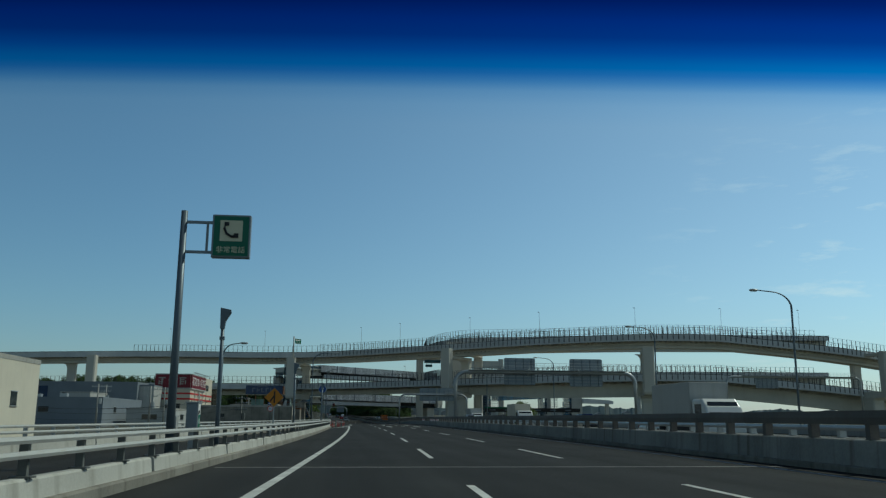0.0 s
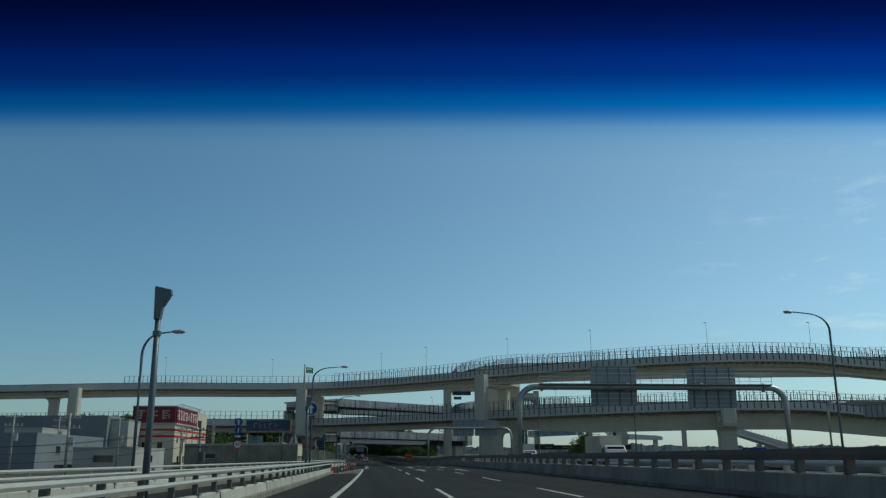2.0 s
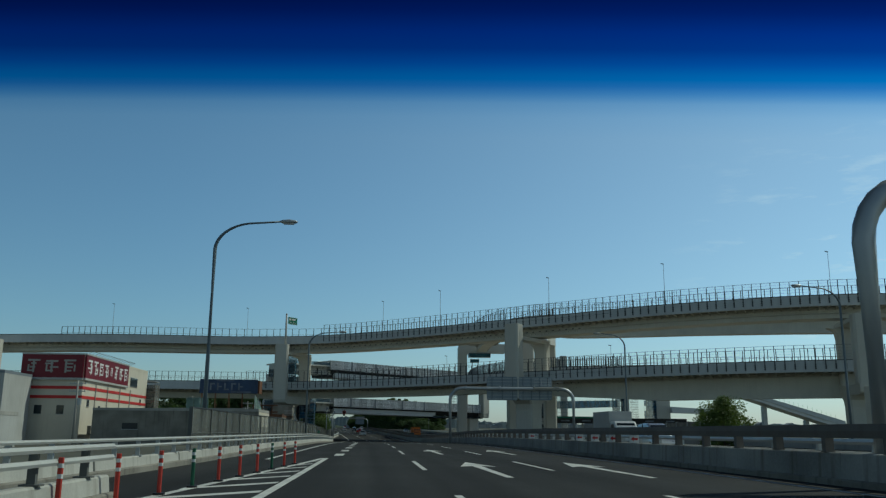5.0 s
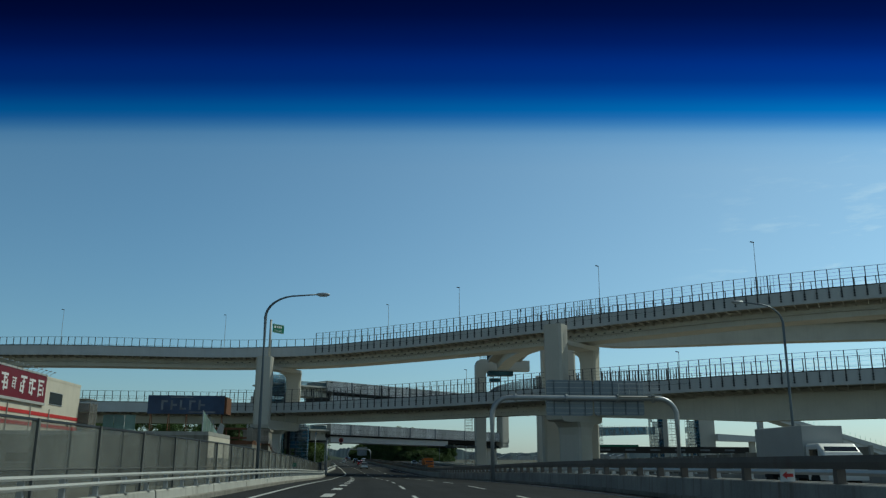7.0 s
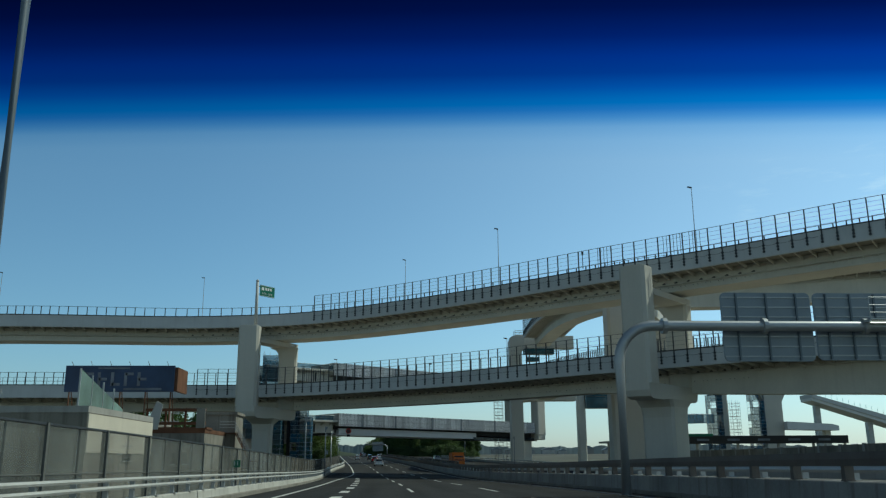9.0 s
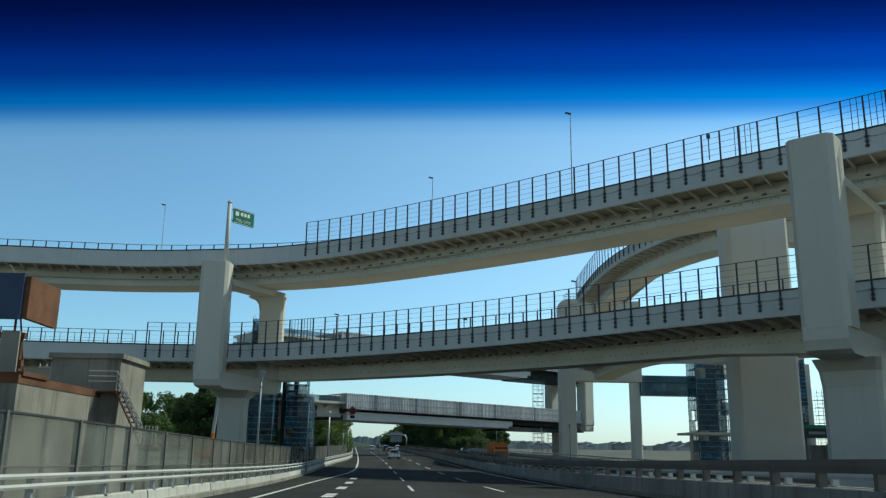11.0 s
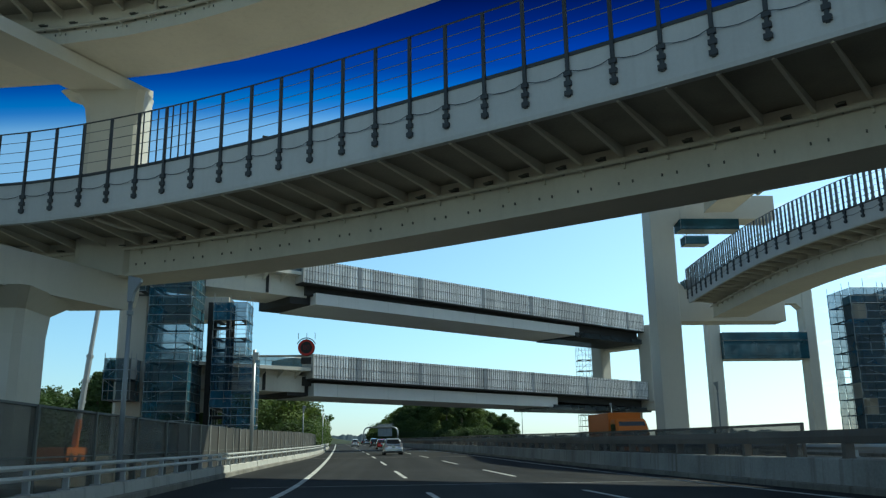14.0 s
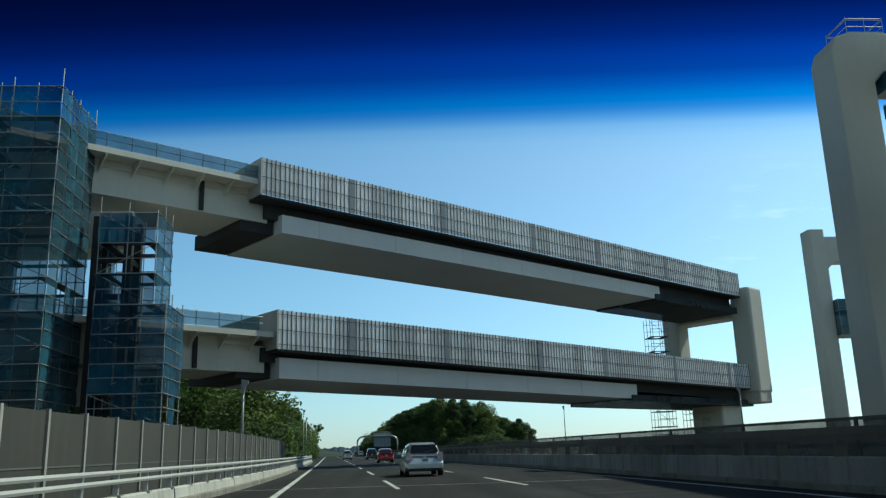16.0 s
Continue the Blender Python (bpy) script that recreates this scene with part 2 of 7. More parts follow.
PIER_CREAM = surf("cream_pier_paint", (0.62, 0.595, 0.525), 0.55, 0.05, 0.5, 5.0, 0, 0.02, 0.10, (0.38, 0.34, 0.28))
PARAPET = surf("grey_parapet_panel", (0.62, 0.63, 0.63), 0.6, 0.08, 1.0, 8.0, 0, 0.03, 0.16, (0.28, 0.28, 0.27))
# cream deck paint, darkened for soiling and for shade between the ribs
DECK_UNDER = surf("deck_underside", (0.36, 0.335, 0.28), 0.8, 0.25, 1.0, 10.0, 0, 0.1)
GIRDER_GREY = surf("grey_girder_paint", (0.78, 0.78, 0.77), 0.5, 0.05, 0.6, 6.0, 0, 0.02, 0.08, (0.35, 0.35, 0.34))
POST_DARK = surf("dark_fence_paint", (0.045, 0.052, 0.06), 0.5, 0.15, 2.0, 12.0, 0, 0.05)
SLAT_GREY = surf("grey_slat_paint", (0.20, 0.225, 0.25), 0.5, 0.12, 2.0, 12.0, 0, 0.05)
WIRE = surf("fence_wire", (0.16, 0.17, 0.18), 0.45, 0.1, 2.0, 12.0, 0.6, 0)
GALV = surf("galvanised_steel", (0.47, 0.49, 0.50), 0.45, 0.10, 2.0, 16.0, 0.55, 0.05)
RAIL_WHITE = surf("white_guardrail_paint", (0.52, 0.52, 0.49), 0.55, 0.08, 1.5, 14.0, 0, 0.04, 0.18, (0.3, 0.27, 0.22))
RAIL_BROWN = surf("weathered_rail", (0.17, 0.15, 0.13), 0.7, 0.2, 1.5, 14.0, 0.2, 0.1, 0.3, (0.12, 0.05, 0.03))
SIGN_BACK = surf("sign_back_metal", (0.27, 0.31, 0.345), 0.5, 0.10, 1.5, 10.0, 0.35, 0.04, 0.15, (0.2, 0.2, 0.2))
NOISE_GREY = surf("grey_noise_panel", (0.060, 0.058, 0.050), 0.75, 0.12, 2.0, 16.0, 0, 0.1, 0.25, (0.13, 0.12, 0.10), spread=0.14)
FORM_GREY = surf("formwork_sheet", (0.47, 0.46, 0.43), 0.7, 0.16, 2.0, 12.0, 0.1, 0.06, 0.25, (0.2, 0.18, 0.15), spread=0.08)
# near-black: shade in the formwork gaps put into the colour; also for dark steel
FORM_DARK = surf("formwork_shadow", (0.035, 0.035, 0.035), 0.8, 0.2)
TUBE = surf("scaffold_tube", (0.42, 0.43, 0.43), 0.45, 0.15, 2.0, 14.0, 0.6, 0.05)
NET_BLUE = net("blue_safety_net", (0.010, 0.082, 0.130), 0.28, 0.40, 0.16)
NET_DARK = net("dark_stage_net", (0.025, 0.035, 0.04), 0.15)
NET_STRONG = net("strong_blue_sheet", (0.007, 0.066, 0.125), 0.24, 0.45, 0.20)
NET_RAIL = net("blue_rail_net", (0.016, 0.10, 0.15), 0.55, 0.2)
NET_STAGE = net("dark_blue_stage_net", (0.012, 0.075, 0.105), 0.14, 0.35)
NET_GREY = net("grey_mesh_panel", (0.19, 0.185, 0.165), 0.42, 0.08)
NET_CLEAR = net("clear_noise_panel", (0.20, 0.21, 0.19), 0.62, 0.06)
NET_WALL = net("grey_mesh_screen", (0.14, 0.135, 0.115), 0.46, 0.08)
GLASS_GREEN = net("weathered_clear_panel", (0.22, 0.33, 0.30), 0.35)
CREAM_WALL = surf("cream_cladding", (0.68, 0.63, 0.52), 0.75, 0.07, 1.0, 12.0, 0, 0.05, 0.14, (0.38, 0.33, 0.27))
GREY_WALL = surf("grey_cladding", (0.21, 0.24, 0.275), 0.7, 0.08, 1.0, 10.0, 0, 0.05, 0.2, (0.18, 0.19, 0.2))
WHITE_WALL = surf("white_cladding", (0.47, 0.475, 0.46), 0.75, 0.10, 1.0, 12.0, 0, 0.05, 0.25, (0.25, 0.23, 0.2))
RED_BAND = surf("red_painted_band", (0.55, 0.035, 0.035), 0.6, 0.08, 1.0, 12.0)
SIGN_RED = surf("maroon_sign_board", (0.17, 0.008, 0.020), 0.5, 0.08, 1.0, 12.0)
SIGN_WHITE = surf("white_sign_sheet", (0.80, 0.80, 0.78), 0.45, 0.04, 1.0, 12.0, 0, 0)
SIGN_GREEN = surf("green_sign_sheet", (0.012, 0.16, 0.09), 0.4, 0.05, 1.0, 12.0, 0, 0)
SIGN_BLUE = surf("blue_sign_sheet", (0.012, 0.075, 0.30), 0.4, 0.05, 1.0, 12.0, 0, 0)
SIGN_YELLOW = surf("yellow_sign_sheet", (0.60, 0.23, 0.01), 0.45, 0.05, 1.0, 12.0, 0, 0)
SIGN_CREAM = surf("cream_sign_sheet", (0.80, 0.76, 0.55), 0.45, 0.04, 1.0, 12.0, 0, 0)
BLACK = surf("black_paint", (0.015, 0.015, 0.017), 0.5, 0.1)
BOARD_NAVY = surf("faded_navy_board", (0.03, 0.06, 0.13), 0.6, 0.35, 1.5, 10.0)
BOARD_MARK = surf("faded_board_lettering", (0.17, 0.20, 0.24), 0.7, 0.4, 2.0, 10.0)
RUST = surf("rusted_steel", (0.16, 0.075, 0.04), 0.85, 0.4, 2.0, 14.0, 0.2, 0.3)
ORANGE = surf("orange_box_paint", (0.62, 0.17, 0.015), 0.5, 0.06)
RED_POST = surf("red_plastic", (0.55, 0.05, 0.03), 0.5, 0.08)
GREEN_POST = surf("green_plastic", (0.02, 0.12, 0.06), 0.5, 0.08)
SILVER = gloss("silver_car_paint", (0.52, 0.57, 0.62), 0.28, 0.55, 0.6)
CAR_RED = gloss("red_car_paint", (0.42, 0.012, 0.02), 0.25, 0.15, 0.8)
CAR_BLACK = gloss("black_car_paint", (0.012, 0.013, 0.016), 0.2, 0.1, 0.8)
CAR_WHITE = gloss("white_car_paint", (0.74, 0.74, 0.72), 0.3, 0.0, 0.6)
CAR_GLASS = gloss("dark_car_glass", (0.012, 0.015, 0.018), 0.06, 0.0, 0.5)
TAIL_RED = gloss("red_lamp_lens", (0.38, 0.01, 0.012), 0.15, 0.0, 0.6)
TAIL_CLEAR = gloss("pale_lamp_lens", (0.62, 0.50, 0.48), 0.12, 0.0, 0.6)
RUBBER = surf("tyre_rubber", (0.02, 0.02, 0.02), 0.85, 0.2)
ALLOY = gloss("alloy_wheel", (0.5, 0.5, 0.52), 0.3, 0.9)
BLACK_TRIM = surf("black_plastic_trim", (0.02, 0.02, 0.022), 0.6, 0.1)
WINDOW = gloss("window_glass", (0.03, 0.04, 0.045), 0.08, 0.0, 0.4)
LEAF_A = leafy("leaf_mid_green", (0.090, 0.135, 0.042))
LEAF_B = leafy("leaf_dark_green", (0.060, 0.098, 0.032))
LEAF_C = leafy("leaf_yellow_green", (0.115, 0.155, 0.045))
# ground tone with the shade under the trees put into it
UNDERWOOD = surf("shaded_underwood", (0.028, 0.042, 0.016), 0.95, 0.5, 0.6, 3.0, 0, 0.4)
BARK = surf("bark", (0.09, 0.07, 0.05), 0.95, 0.3, 3.0, 12.0, 0, 0.5)
# haze of distance is mixed into this pale bluish green
HAZE_GREEN = surf("hazed_wooded_slope", (0.17, 0.21, 0.22), 0.95, 0.3, 0.05, 0.6, 0, 0)
HOUSE_FAR = surf("distant_house_wall", (0.36, 0.36, 0.36), 0.9, 0.2, spread=0.3)
LAMP_LENS = gloss("lamp_lens", (0.55, 0.56, 0.55), 0.2)


# ---- mesh helpers ----
class M:
    """A mesh under construction."""

    def __init__(self):
        self.v, self.f = [], []

    def add(self, vs, fs):
        k = len(self.v)
        self.v += [tuple(p) for p in vs]
        self.f += [tuple(i + k for i in f) for f in fs]
        return self

    def box(self, c, s, rz=0.0, cut=0.0):
        """A box of size s on centre c, turned by rz, its upright edges cut by cut."""
        x, y, z = s[0] / 2, s[1] / 2, s[2] / 2
        if cut:
            o = [(x - cut, -y), (x, -y + cut), (x, y - cut), (x - cut, y), (-x + cut, y), (-x, y - cut), (-x, -y + cut), (-x + cut, -y)]
        else:
            o = [(x, -y), (x, y), (-x, y), (-x, -y)]
        ca, sa = math.cos(rz), math.sin(rz)
        o = [(c[0] + a * ca - b * sa, c[1] + a * sa + b * ca) for a, b in o]
        return self.prism(o, c[2] - z, c[2] + z)

    def prism(self, o, z0, z1):
        n = len(o)
        vs = [(a, b, z0) for a, b in o] + [(a, b, z1) for a, b in o]
        fs = [(i, (i + 1) % n, n + (i + 1) % n, n + i) for i in range(n)] + [tuple(range(n - 1, -1, -1)), tuple(range(n, 2 * n))]
        return self.add(vs, fs)

    def slab(self, o, y0, y1):
        """An outline in x and z, drawn out from y0 to y1."""
        n = len(o)
        vs = [(a, y0, b) for a, b in o] + [(a, y1, b) for a, b in o]
        fs = [(i, n + i, n + (i + 1) % n, (i + 1) % n) for i in range(n)] + [tuple(range(n)), tuple(range(2 * n - 1, n - 1, -1))]
        return self.add(vs, fs)

    def tube(self, path, r, n=8, r1=None, cap=True):
        path = [Vector(p) for p in path]
        k, rings = len(path), []
        for i, p in enumerate(path):
            d = (path[min(i + 1, k - 1)] - path[max(i - 1, 0)]).normalized()
            a = d.cross(Vector((0, 0, 1)))
            a = a.normalized() if a.length > 1e-3 else Vector((1, 0, 0))
            b = d.cross(a)
            q = r if r1 is None else r + (r1 - r) * i / (k - 1)
            rings += [p + (a * math.cos(t) + b * math.sin(t)) * q for t in (2 * math.pi * j / n for j in range(n))]
        fs = [(i * n + j, i * n + (j + 1) % n, (i + 1) * n + (j + 1) % n, (i + 1) * n + j) for i in range(k - 1) for j in range(n)]
        if cap:
            fs += [tuple(range(n - 1, -1, -1)), tuple(range((k - 1) * n, k * n))]
        return self.add(rings, fs)

    def sweep(self, rows, close=True, caps=True):
        """Rings of points, row after row, joined into a skin."""
        n, k = len(rows[0]), len(rows)
        vs = [p for r in rows for p in r]
        m = n if close else n - 1
        fs = [(i * n + j, (i + 1) * n + j, (i + 1) * n + (j + 1) % n, i * n + (j + 1) % n) for i in range(k - 1) for j in range(m)]
        if caps and close:
            fs += [tuple(range(n)), tuple(range(k * n - 1, (k - 1) * n - 1, -1))]
        return self.add(vs, fs)


def mesh_of(name, m, mat, smooth=False, base=(0, 0, 0)):
    me = bpy.data.meshes.new(name)
    me.from_pydata([(x - base[0], y - base[1], z - base[2]) for x, y, z in m.v], [], m.f)
    b = bmesh.new()
    b.from_mesh(me)
    bmesh.ops.recalc_face_normals(b, faces=b.faces)
    b.to_mesh(me)
    b.free()
    me.materials.append(mat)
    if smooth:
        for p in me.polygons:
            p.use_smooth = True
    return me


def thing(name, base, label, category, group="", rz=0.0):
    ob = new(name)
    ob.empty_display_size = 0.3
    ob.matrix_basis = pose(*base, 0, 0, rz)
    return tagged(ob, label, category, group)


def part(name, m, mat, parent, label="", smooth=False, base=(0, 0, 0), bevel=0.0):
    """Links a mesh under a thing or a part. base: the thing's foot, where the mesh is drawn in world metres."""
    ob = new(name, m if isinstance(m, bpy.types.Mesh) else mesh_of(name, m, mat, smooth, base))
    ob.parent = parent
    if bevel:
        bv = ob.modifiers.new("edge", "BEVEL")
        bv.width, bv.segments, bv.limit_method = bevel, 2, "ANGLE"
    return tagged(ob, label)


def put(name, me, parent, m):
    """A piece on shared mesh data, at the local pose m."""
    ob = new(name, me)
    ob.parent = parent
    ob.matrix_basis = m
    return ob


def solid(name, m, mat, label, category, kind="", group="", smooth=False, bevel=0.0):
    """A thing of one mesh, drawn in world metres, with its origin at its foot."""
    xs, ys, zs = zip(*m.v)
    base = ((min(xs) + max(xs)) / 2, (min(ys) + max(ys)) / 2, min(zs))
    ob = new(name, mesh_of(name, m, mat, smooth, base))
    ob.location = base
    if bevel:
        bv = ob.modifiers.new("edge", "BEVEL")
        bv.width, bv.segments, bv.limit_method = bevel, 2, "ANGLE"
    return tagged(ob, label, category, group, kind)


def knots(pts, soft):
    """A soft curve through knots."""
    xs, ys = [p[0] for p in pts], [p[1] for p in pts]
    g = np.arange(xs[0], xs[-1] + 0.01, 2.0)
    v = np.interp(g, xs, ys)
    k = np.exp(-0.5 * (np.arange(-30, 31) * 2.0 / soft) ** 2)
    k /= k.sum()
    ends = 30
    pad = np.concatenate([v[0] + (v[1] - v[0]) * np.arange(-ends, 0), v, v[-1] + (v[-1] - v[-2]) * np.arange(1, ends + 1)])
    s = np.convolve(pad, k, "valid")
    return lambda y: float(np.interp(y, g, s))


# the line between the first and second lane, and the height of the road, along the way
LANE = knots([(-120, -4.8), (0, 1.75), (14, 2.3), (47, 3.55), (82, 4.3), (110, 4.65), (150, 4.9), (190, 5.0), (220, 4.8), (260, 3.75), (302, 1.85), (335, 0.05), (400, -4.0), (600, -17.0), (1500, -78.0)], 12)
ROAD = knots([(-120, 0), (60, 0.02), (140, 0.10), (180, 0.08), (220, -0.34), (260, -0.80), (300, -0.55), (340, 0.05), (400, 0.75), (460, 1.55), (700, 4.6), (820, 5.2), (1500, 5.6)], 14)
OFF_B = knots([(-120, -19.0), (0, -13.0), (60, -10.6), (100, -8.8), (117, -8.0), (145, -7.7), (160, -7.3), (250, -7.3), (295, -7.1), (312, -6.5), (332, -5.1), (350, -4.6), (1500, -4.6)], 5)


def at(off, y, dz=0.0):
    """A point off metres right of the lane line."""
    return (LANE(y) + (off(y) if callable(off) else off), y, ROAD(y) + dz)


def steps(y0, y1, d):
    n = max(1, round((y1 - y0) / d))
    return [y0 + (y1 - y0) * i / n for i in range(n + 1)]


def strip(m, off, w, y0, y1, dz, d=4.0):
    """A flat ribbon on the road."""
    ys = steps(y0, y1, d)
    rows = [[at(lambda y: (off(y) if callable(off) else off) - w / 2, y, dz), at(lambda y: (off(y) if callable(off) else off) + w / 2, y, dz)] for y in ys]
    return m.sweep(rows, close=False)


def ribbon(m, off, prof, y0, y1, d=4.0):
    """A profile of (out, up) points drawn along the road at an offset."""
    rows = []
    for y in steps(y0, y1, d):
        x0, _, z0 = at(off, y)
        rows.append([(x0 + a, y, z0 + b) for a, b in prof])
    return m.sweep(rows)


# ---- ground and road ----
gxs = [-2500, -900, -400, -200, -120, -80, -50, -30, -15, 0, 15, 30, 50, 80, 120, 200, 400, 900, 2500]
gys = [-400, -120] + list(range(-60, 720, 20)) + [820, 1000, 1500, 3500]
gm = M()
gm.sweep([[(x, y, ROAD(max(-120, min(y, 1500))) - 0.45 + 0.10 * noise.noise(Vector((x * 0.03, y * 0.03, 3)))) for x in gxs] for y in gys], close=False)
solid("ground", gm, GROUND, "bare soil and yard ground round the motorway", "ground", "structure")
rm = M()
rys = steps(-120, 1400, 8.0)
rm.sweep([[at(lambda y: OFF_B(y) - 0.6, y, 0), at(-3.0, y, 0), at(3.0, y, 0), at(9.8, y, 0)] for y in rys], close=False)
rm.sweep([[at(9.8, y, -0.02), at(34.0, y, -0.02)] for y in rys], close=False)
solid("road", rm, ASPHALT, "worn dark grey asphalt of a three lane motorway", "road", "structure")


def marking(name, m, label):
    return solid(name, m, PAINT, label, "road marking", "structure")


mm = M(); strip(mm, -3.65, 0.20, -60, 130, 0.006)
marking("edge_line", mm, "solid white line along the shoulder")
LEFT2 = knots([(126, -6.0), (250, -5.6), (258, -5.4), (284, -3.65), (1500, -3.65)], 5)
mm = M(); strip(mm, LEFT2, 0.20, 128, 1200, 0.006)
marking("edge_line", mm, "solid white line tapering in where the slip lane ends")
mm = M(); strip(mm, 8.3, 0.18, -60, 1200, 0.006)
marking("edge_line", mm, "solid white line beside the median barrier")
for off in (0.0, 4.05):
    y = 137.3
    starts = []
    while y > -40:
        starts.append(y); y -= 18.5
    y = 137.3 + 17.4
    while y < 700:
        starts.append(y); y += 17.4
    for y in starts:
        mm = M(); strip(mm, off, 0.15, y, y + 7.9, 0.006)
        marking("lane_dash", mm, "worn white lane dash on asphalt")
for k in range(15):
    y = 134 + 9.1 * k
    mm = M(); strip(mm, -3.3, 0.45, y, y + 3.6, 0.006)
    marking("merge_dash", mm, "broad white merge dash on asphalt")


def arrow(off, y0, y1):
    x0, _, z0 = at(off, (y0 + y1) / 2, 0.007)
    t = (LANE(y1) - LANE(y0)) / (y1 - y0)
    o = [(-0.10, y0), (0.10, y0), (0.16, y1 - 3.8), (0.62, y1 - 4.3), (0, y1), (-0.62, y1 - 4.3), (-0.16, y1 - 3.8)]
    m = M().add([(x0 + a + t * (b - (y0 + y1) / 2), b, ROAD(b) + 0.007) for a, b in o], [(0, 1, 2, 6), (2, 3, 4), (6, 4, 5), (2, 4, 6)])
    tagged(marking("lane_arrow", m, "long white straight-ahead arrow on asphalt"), group="lane arrows")


for off in (2.0, 5.9):
    for y0 in (114.5, 137.2):
        arrow(off, y0, y0 + 11.3)
# hatching in the nose between slip lane and main lane
for k in range(9):
    y = 104 + 2.9 * k
    w = (130 - y) / 26
    mm = M().add([at(-3.65 - 2.4 * w, y, 0.006), at(-3.65 - 2.4 * w, y + 0.5, 0.006), at(-3.8, y + 2.6, 0.006), at(-3.8, y + 2.0, 0.006)], [(0, 1, 2, 3)])
    marking("gore_stripe", mm, "white hatching stripe of the merge nose")
mm = M(); strip(mm, knots([(100, -6.2), (130, -3.7), (140, -3.65)], 3), 0.2, 104, 130, 0.006)
marking("gore_line", mm, "white line along the merge nose")
# cross joints of the road deck
for y in (21.5, 288.5, 331.0):
    mm = M().sweep([[at(-5.6, y, 0.004), at(8.9, y, 0.004)], [at(-5.6, y + 0.14, 0.004), at(8.9, y + 0.14, 0.004)]], close=False)
    solid("road_joint", mm, CONCRETE, "pale narrow expansion joint across the asphalt", "road joint", "structure")


# ---- barriers ----
def barrier(name, off, y0, y1, sign, label, wall_mat, rail_mat, post_mat, curb=0.18, top=0.45, rails=((0.69, 0.775), (0.865, 0.95)), gap=2.0, post_w=0.11, seg=8.0, back=0.32):
    """Concrete plinth with a kerb, posts and horizontal rails; sign: to which side it stands away from the traffic."""
    x0, _, z0 = at(off, y0)
    base = (x0, y0, z0)
    root = thing(name, base, label, "road barrier")
    s = sign
    m = M(); ribbon(m, off, [(0, 0), (0, curb - 0.03), (s * 0.03, curb), (s * 0.22, curb + 0.002), (s * 0.22, 0)], y0, y1)
    part("kerb", m, CONCRETE_DIRTY, root, "stained concrete kerb", base=base)
    for k, y in enumerate(steps(y0, y1 - seg, seg)):
        m = M(); ribbon(m, off, [(s * 0.10, curb - 0.05), (s * 0.13, top - 0.03), (s * 0.16, top), (s * back, top), (s * (back + 0.02), -0.1), (s * 0.10, -0.1)], y + 0.02, y + seg - 0.03, 4.0)
        part("wall_segment", m, wall_mat, root, base=base)
    pm = M()
    pm.box((0, 0, (rails[-1][1] - top) / 2 - 0.02), (post_w, post_w * 0.8, rails[-1][1] - top - 0.04))
    pm.box((s * -0.0, 0, 0.012), (0.26, 0.20, 0.024))
    pme = mesh_of("post", pm, post_mat)
    for y in steps(y0 + 1, y1 - 1, gap):
        x, _, z = at(off, y, top)
        put("post", pme, root, pose(x + s * 0.22 - base[0], y - base[1], z - base[2]))
    for a, b in rails:
        m = M(); ribbon(m, off, [(s * 0.09, a), (s * 0.07, (a + b) / 2), (s * 0.09, b), (s * 0.17, b), (s * 0.17, a)], y0, y1)
        part("rail", m, rail_mat, root, base=base)
    return root


barrier("guard_barrier", -5.8, -40, 106.5, -1, "white two-rail guard barrier on a stained concrete plinth", CONCRETE_WHITE, RAIL_WHITE, POST_GREY)
barrier("guard_barrier", OFF_B, -40, 420, -1, "white two-rail guard barrier on a low outer concrete wall", CONCRETE_WHITE, RAIL_WHITE, GALV)
barrier("median_barrier", 9.3, -40, 470, 1, "stained concrete median barrier with dark weathered beam and stout posts", CONCRETE_MEDIAN, RAIL_BROWN, RAIL_BROWN, 0.16, 0.76, ((1.10, 1.42),), 2.6, 0.22, 8.0, 0.42)
barrier("median_barrier", 11.9, -40, 470, 1, "grey concrete barrier of the opposite carriageway with one beam", CONCRETE, GALV, GALV, 0.16, 0.70, ((0.9, 1.06),), 3.0, 0.2, 8.0, 0.42)
barrier("median_barrier", 30.5, -40, 470, 1, "far concrete barrier of the opposite carriageway with white rails", CONCRETE, GALV, GALV, 0.2, 0.70, ((0.95, 1.1),), 4.0, 0.15, 16.0)
# dark screen fence standing between the two median barriers
root = thing("screen_fence", at(10.9, 286), "dark weathered mesh screen between the carriageways", "fence")
for y in steps(286, 460, 6.0)[:-1]:
    b = at(10.9, 286)
    m = M(); ribbon(m, 10.9, [(0, 0.0), (0, 1.62), (0.03, 1.62), (0.03, 0.0)], y + 0.03, y + 5.97, 3.0)
    part("panel", m, NET_GREY, root, base=b)
    x, yy, z = at(10.9, y)
    m = M().box((x, yy, z + 0.84), (0.08, 0.08, 1.68))
    part("post", m, RAIL_BROWN, root, base=b)
m = M(); ribbon(m, 10.9, [(-0.03, 1.60), (-0.03, 1.68), (0.06, 1.68), (0.06, 1.60)], 286, 460)
part("top_rail", m, RAIL_BROWN, root, base=at(10.9, 286))

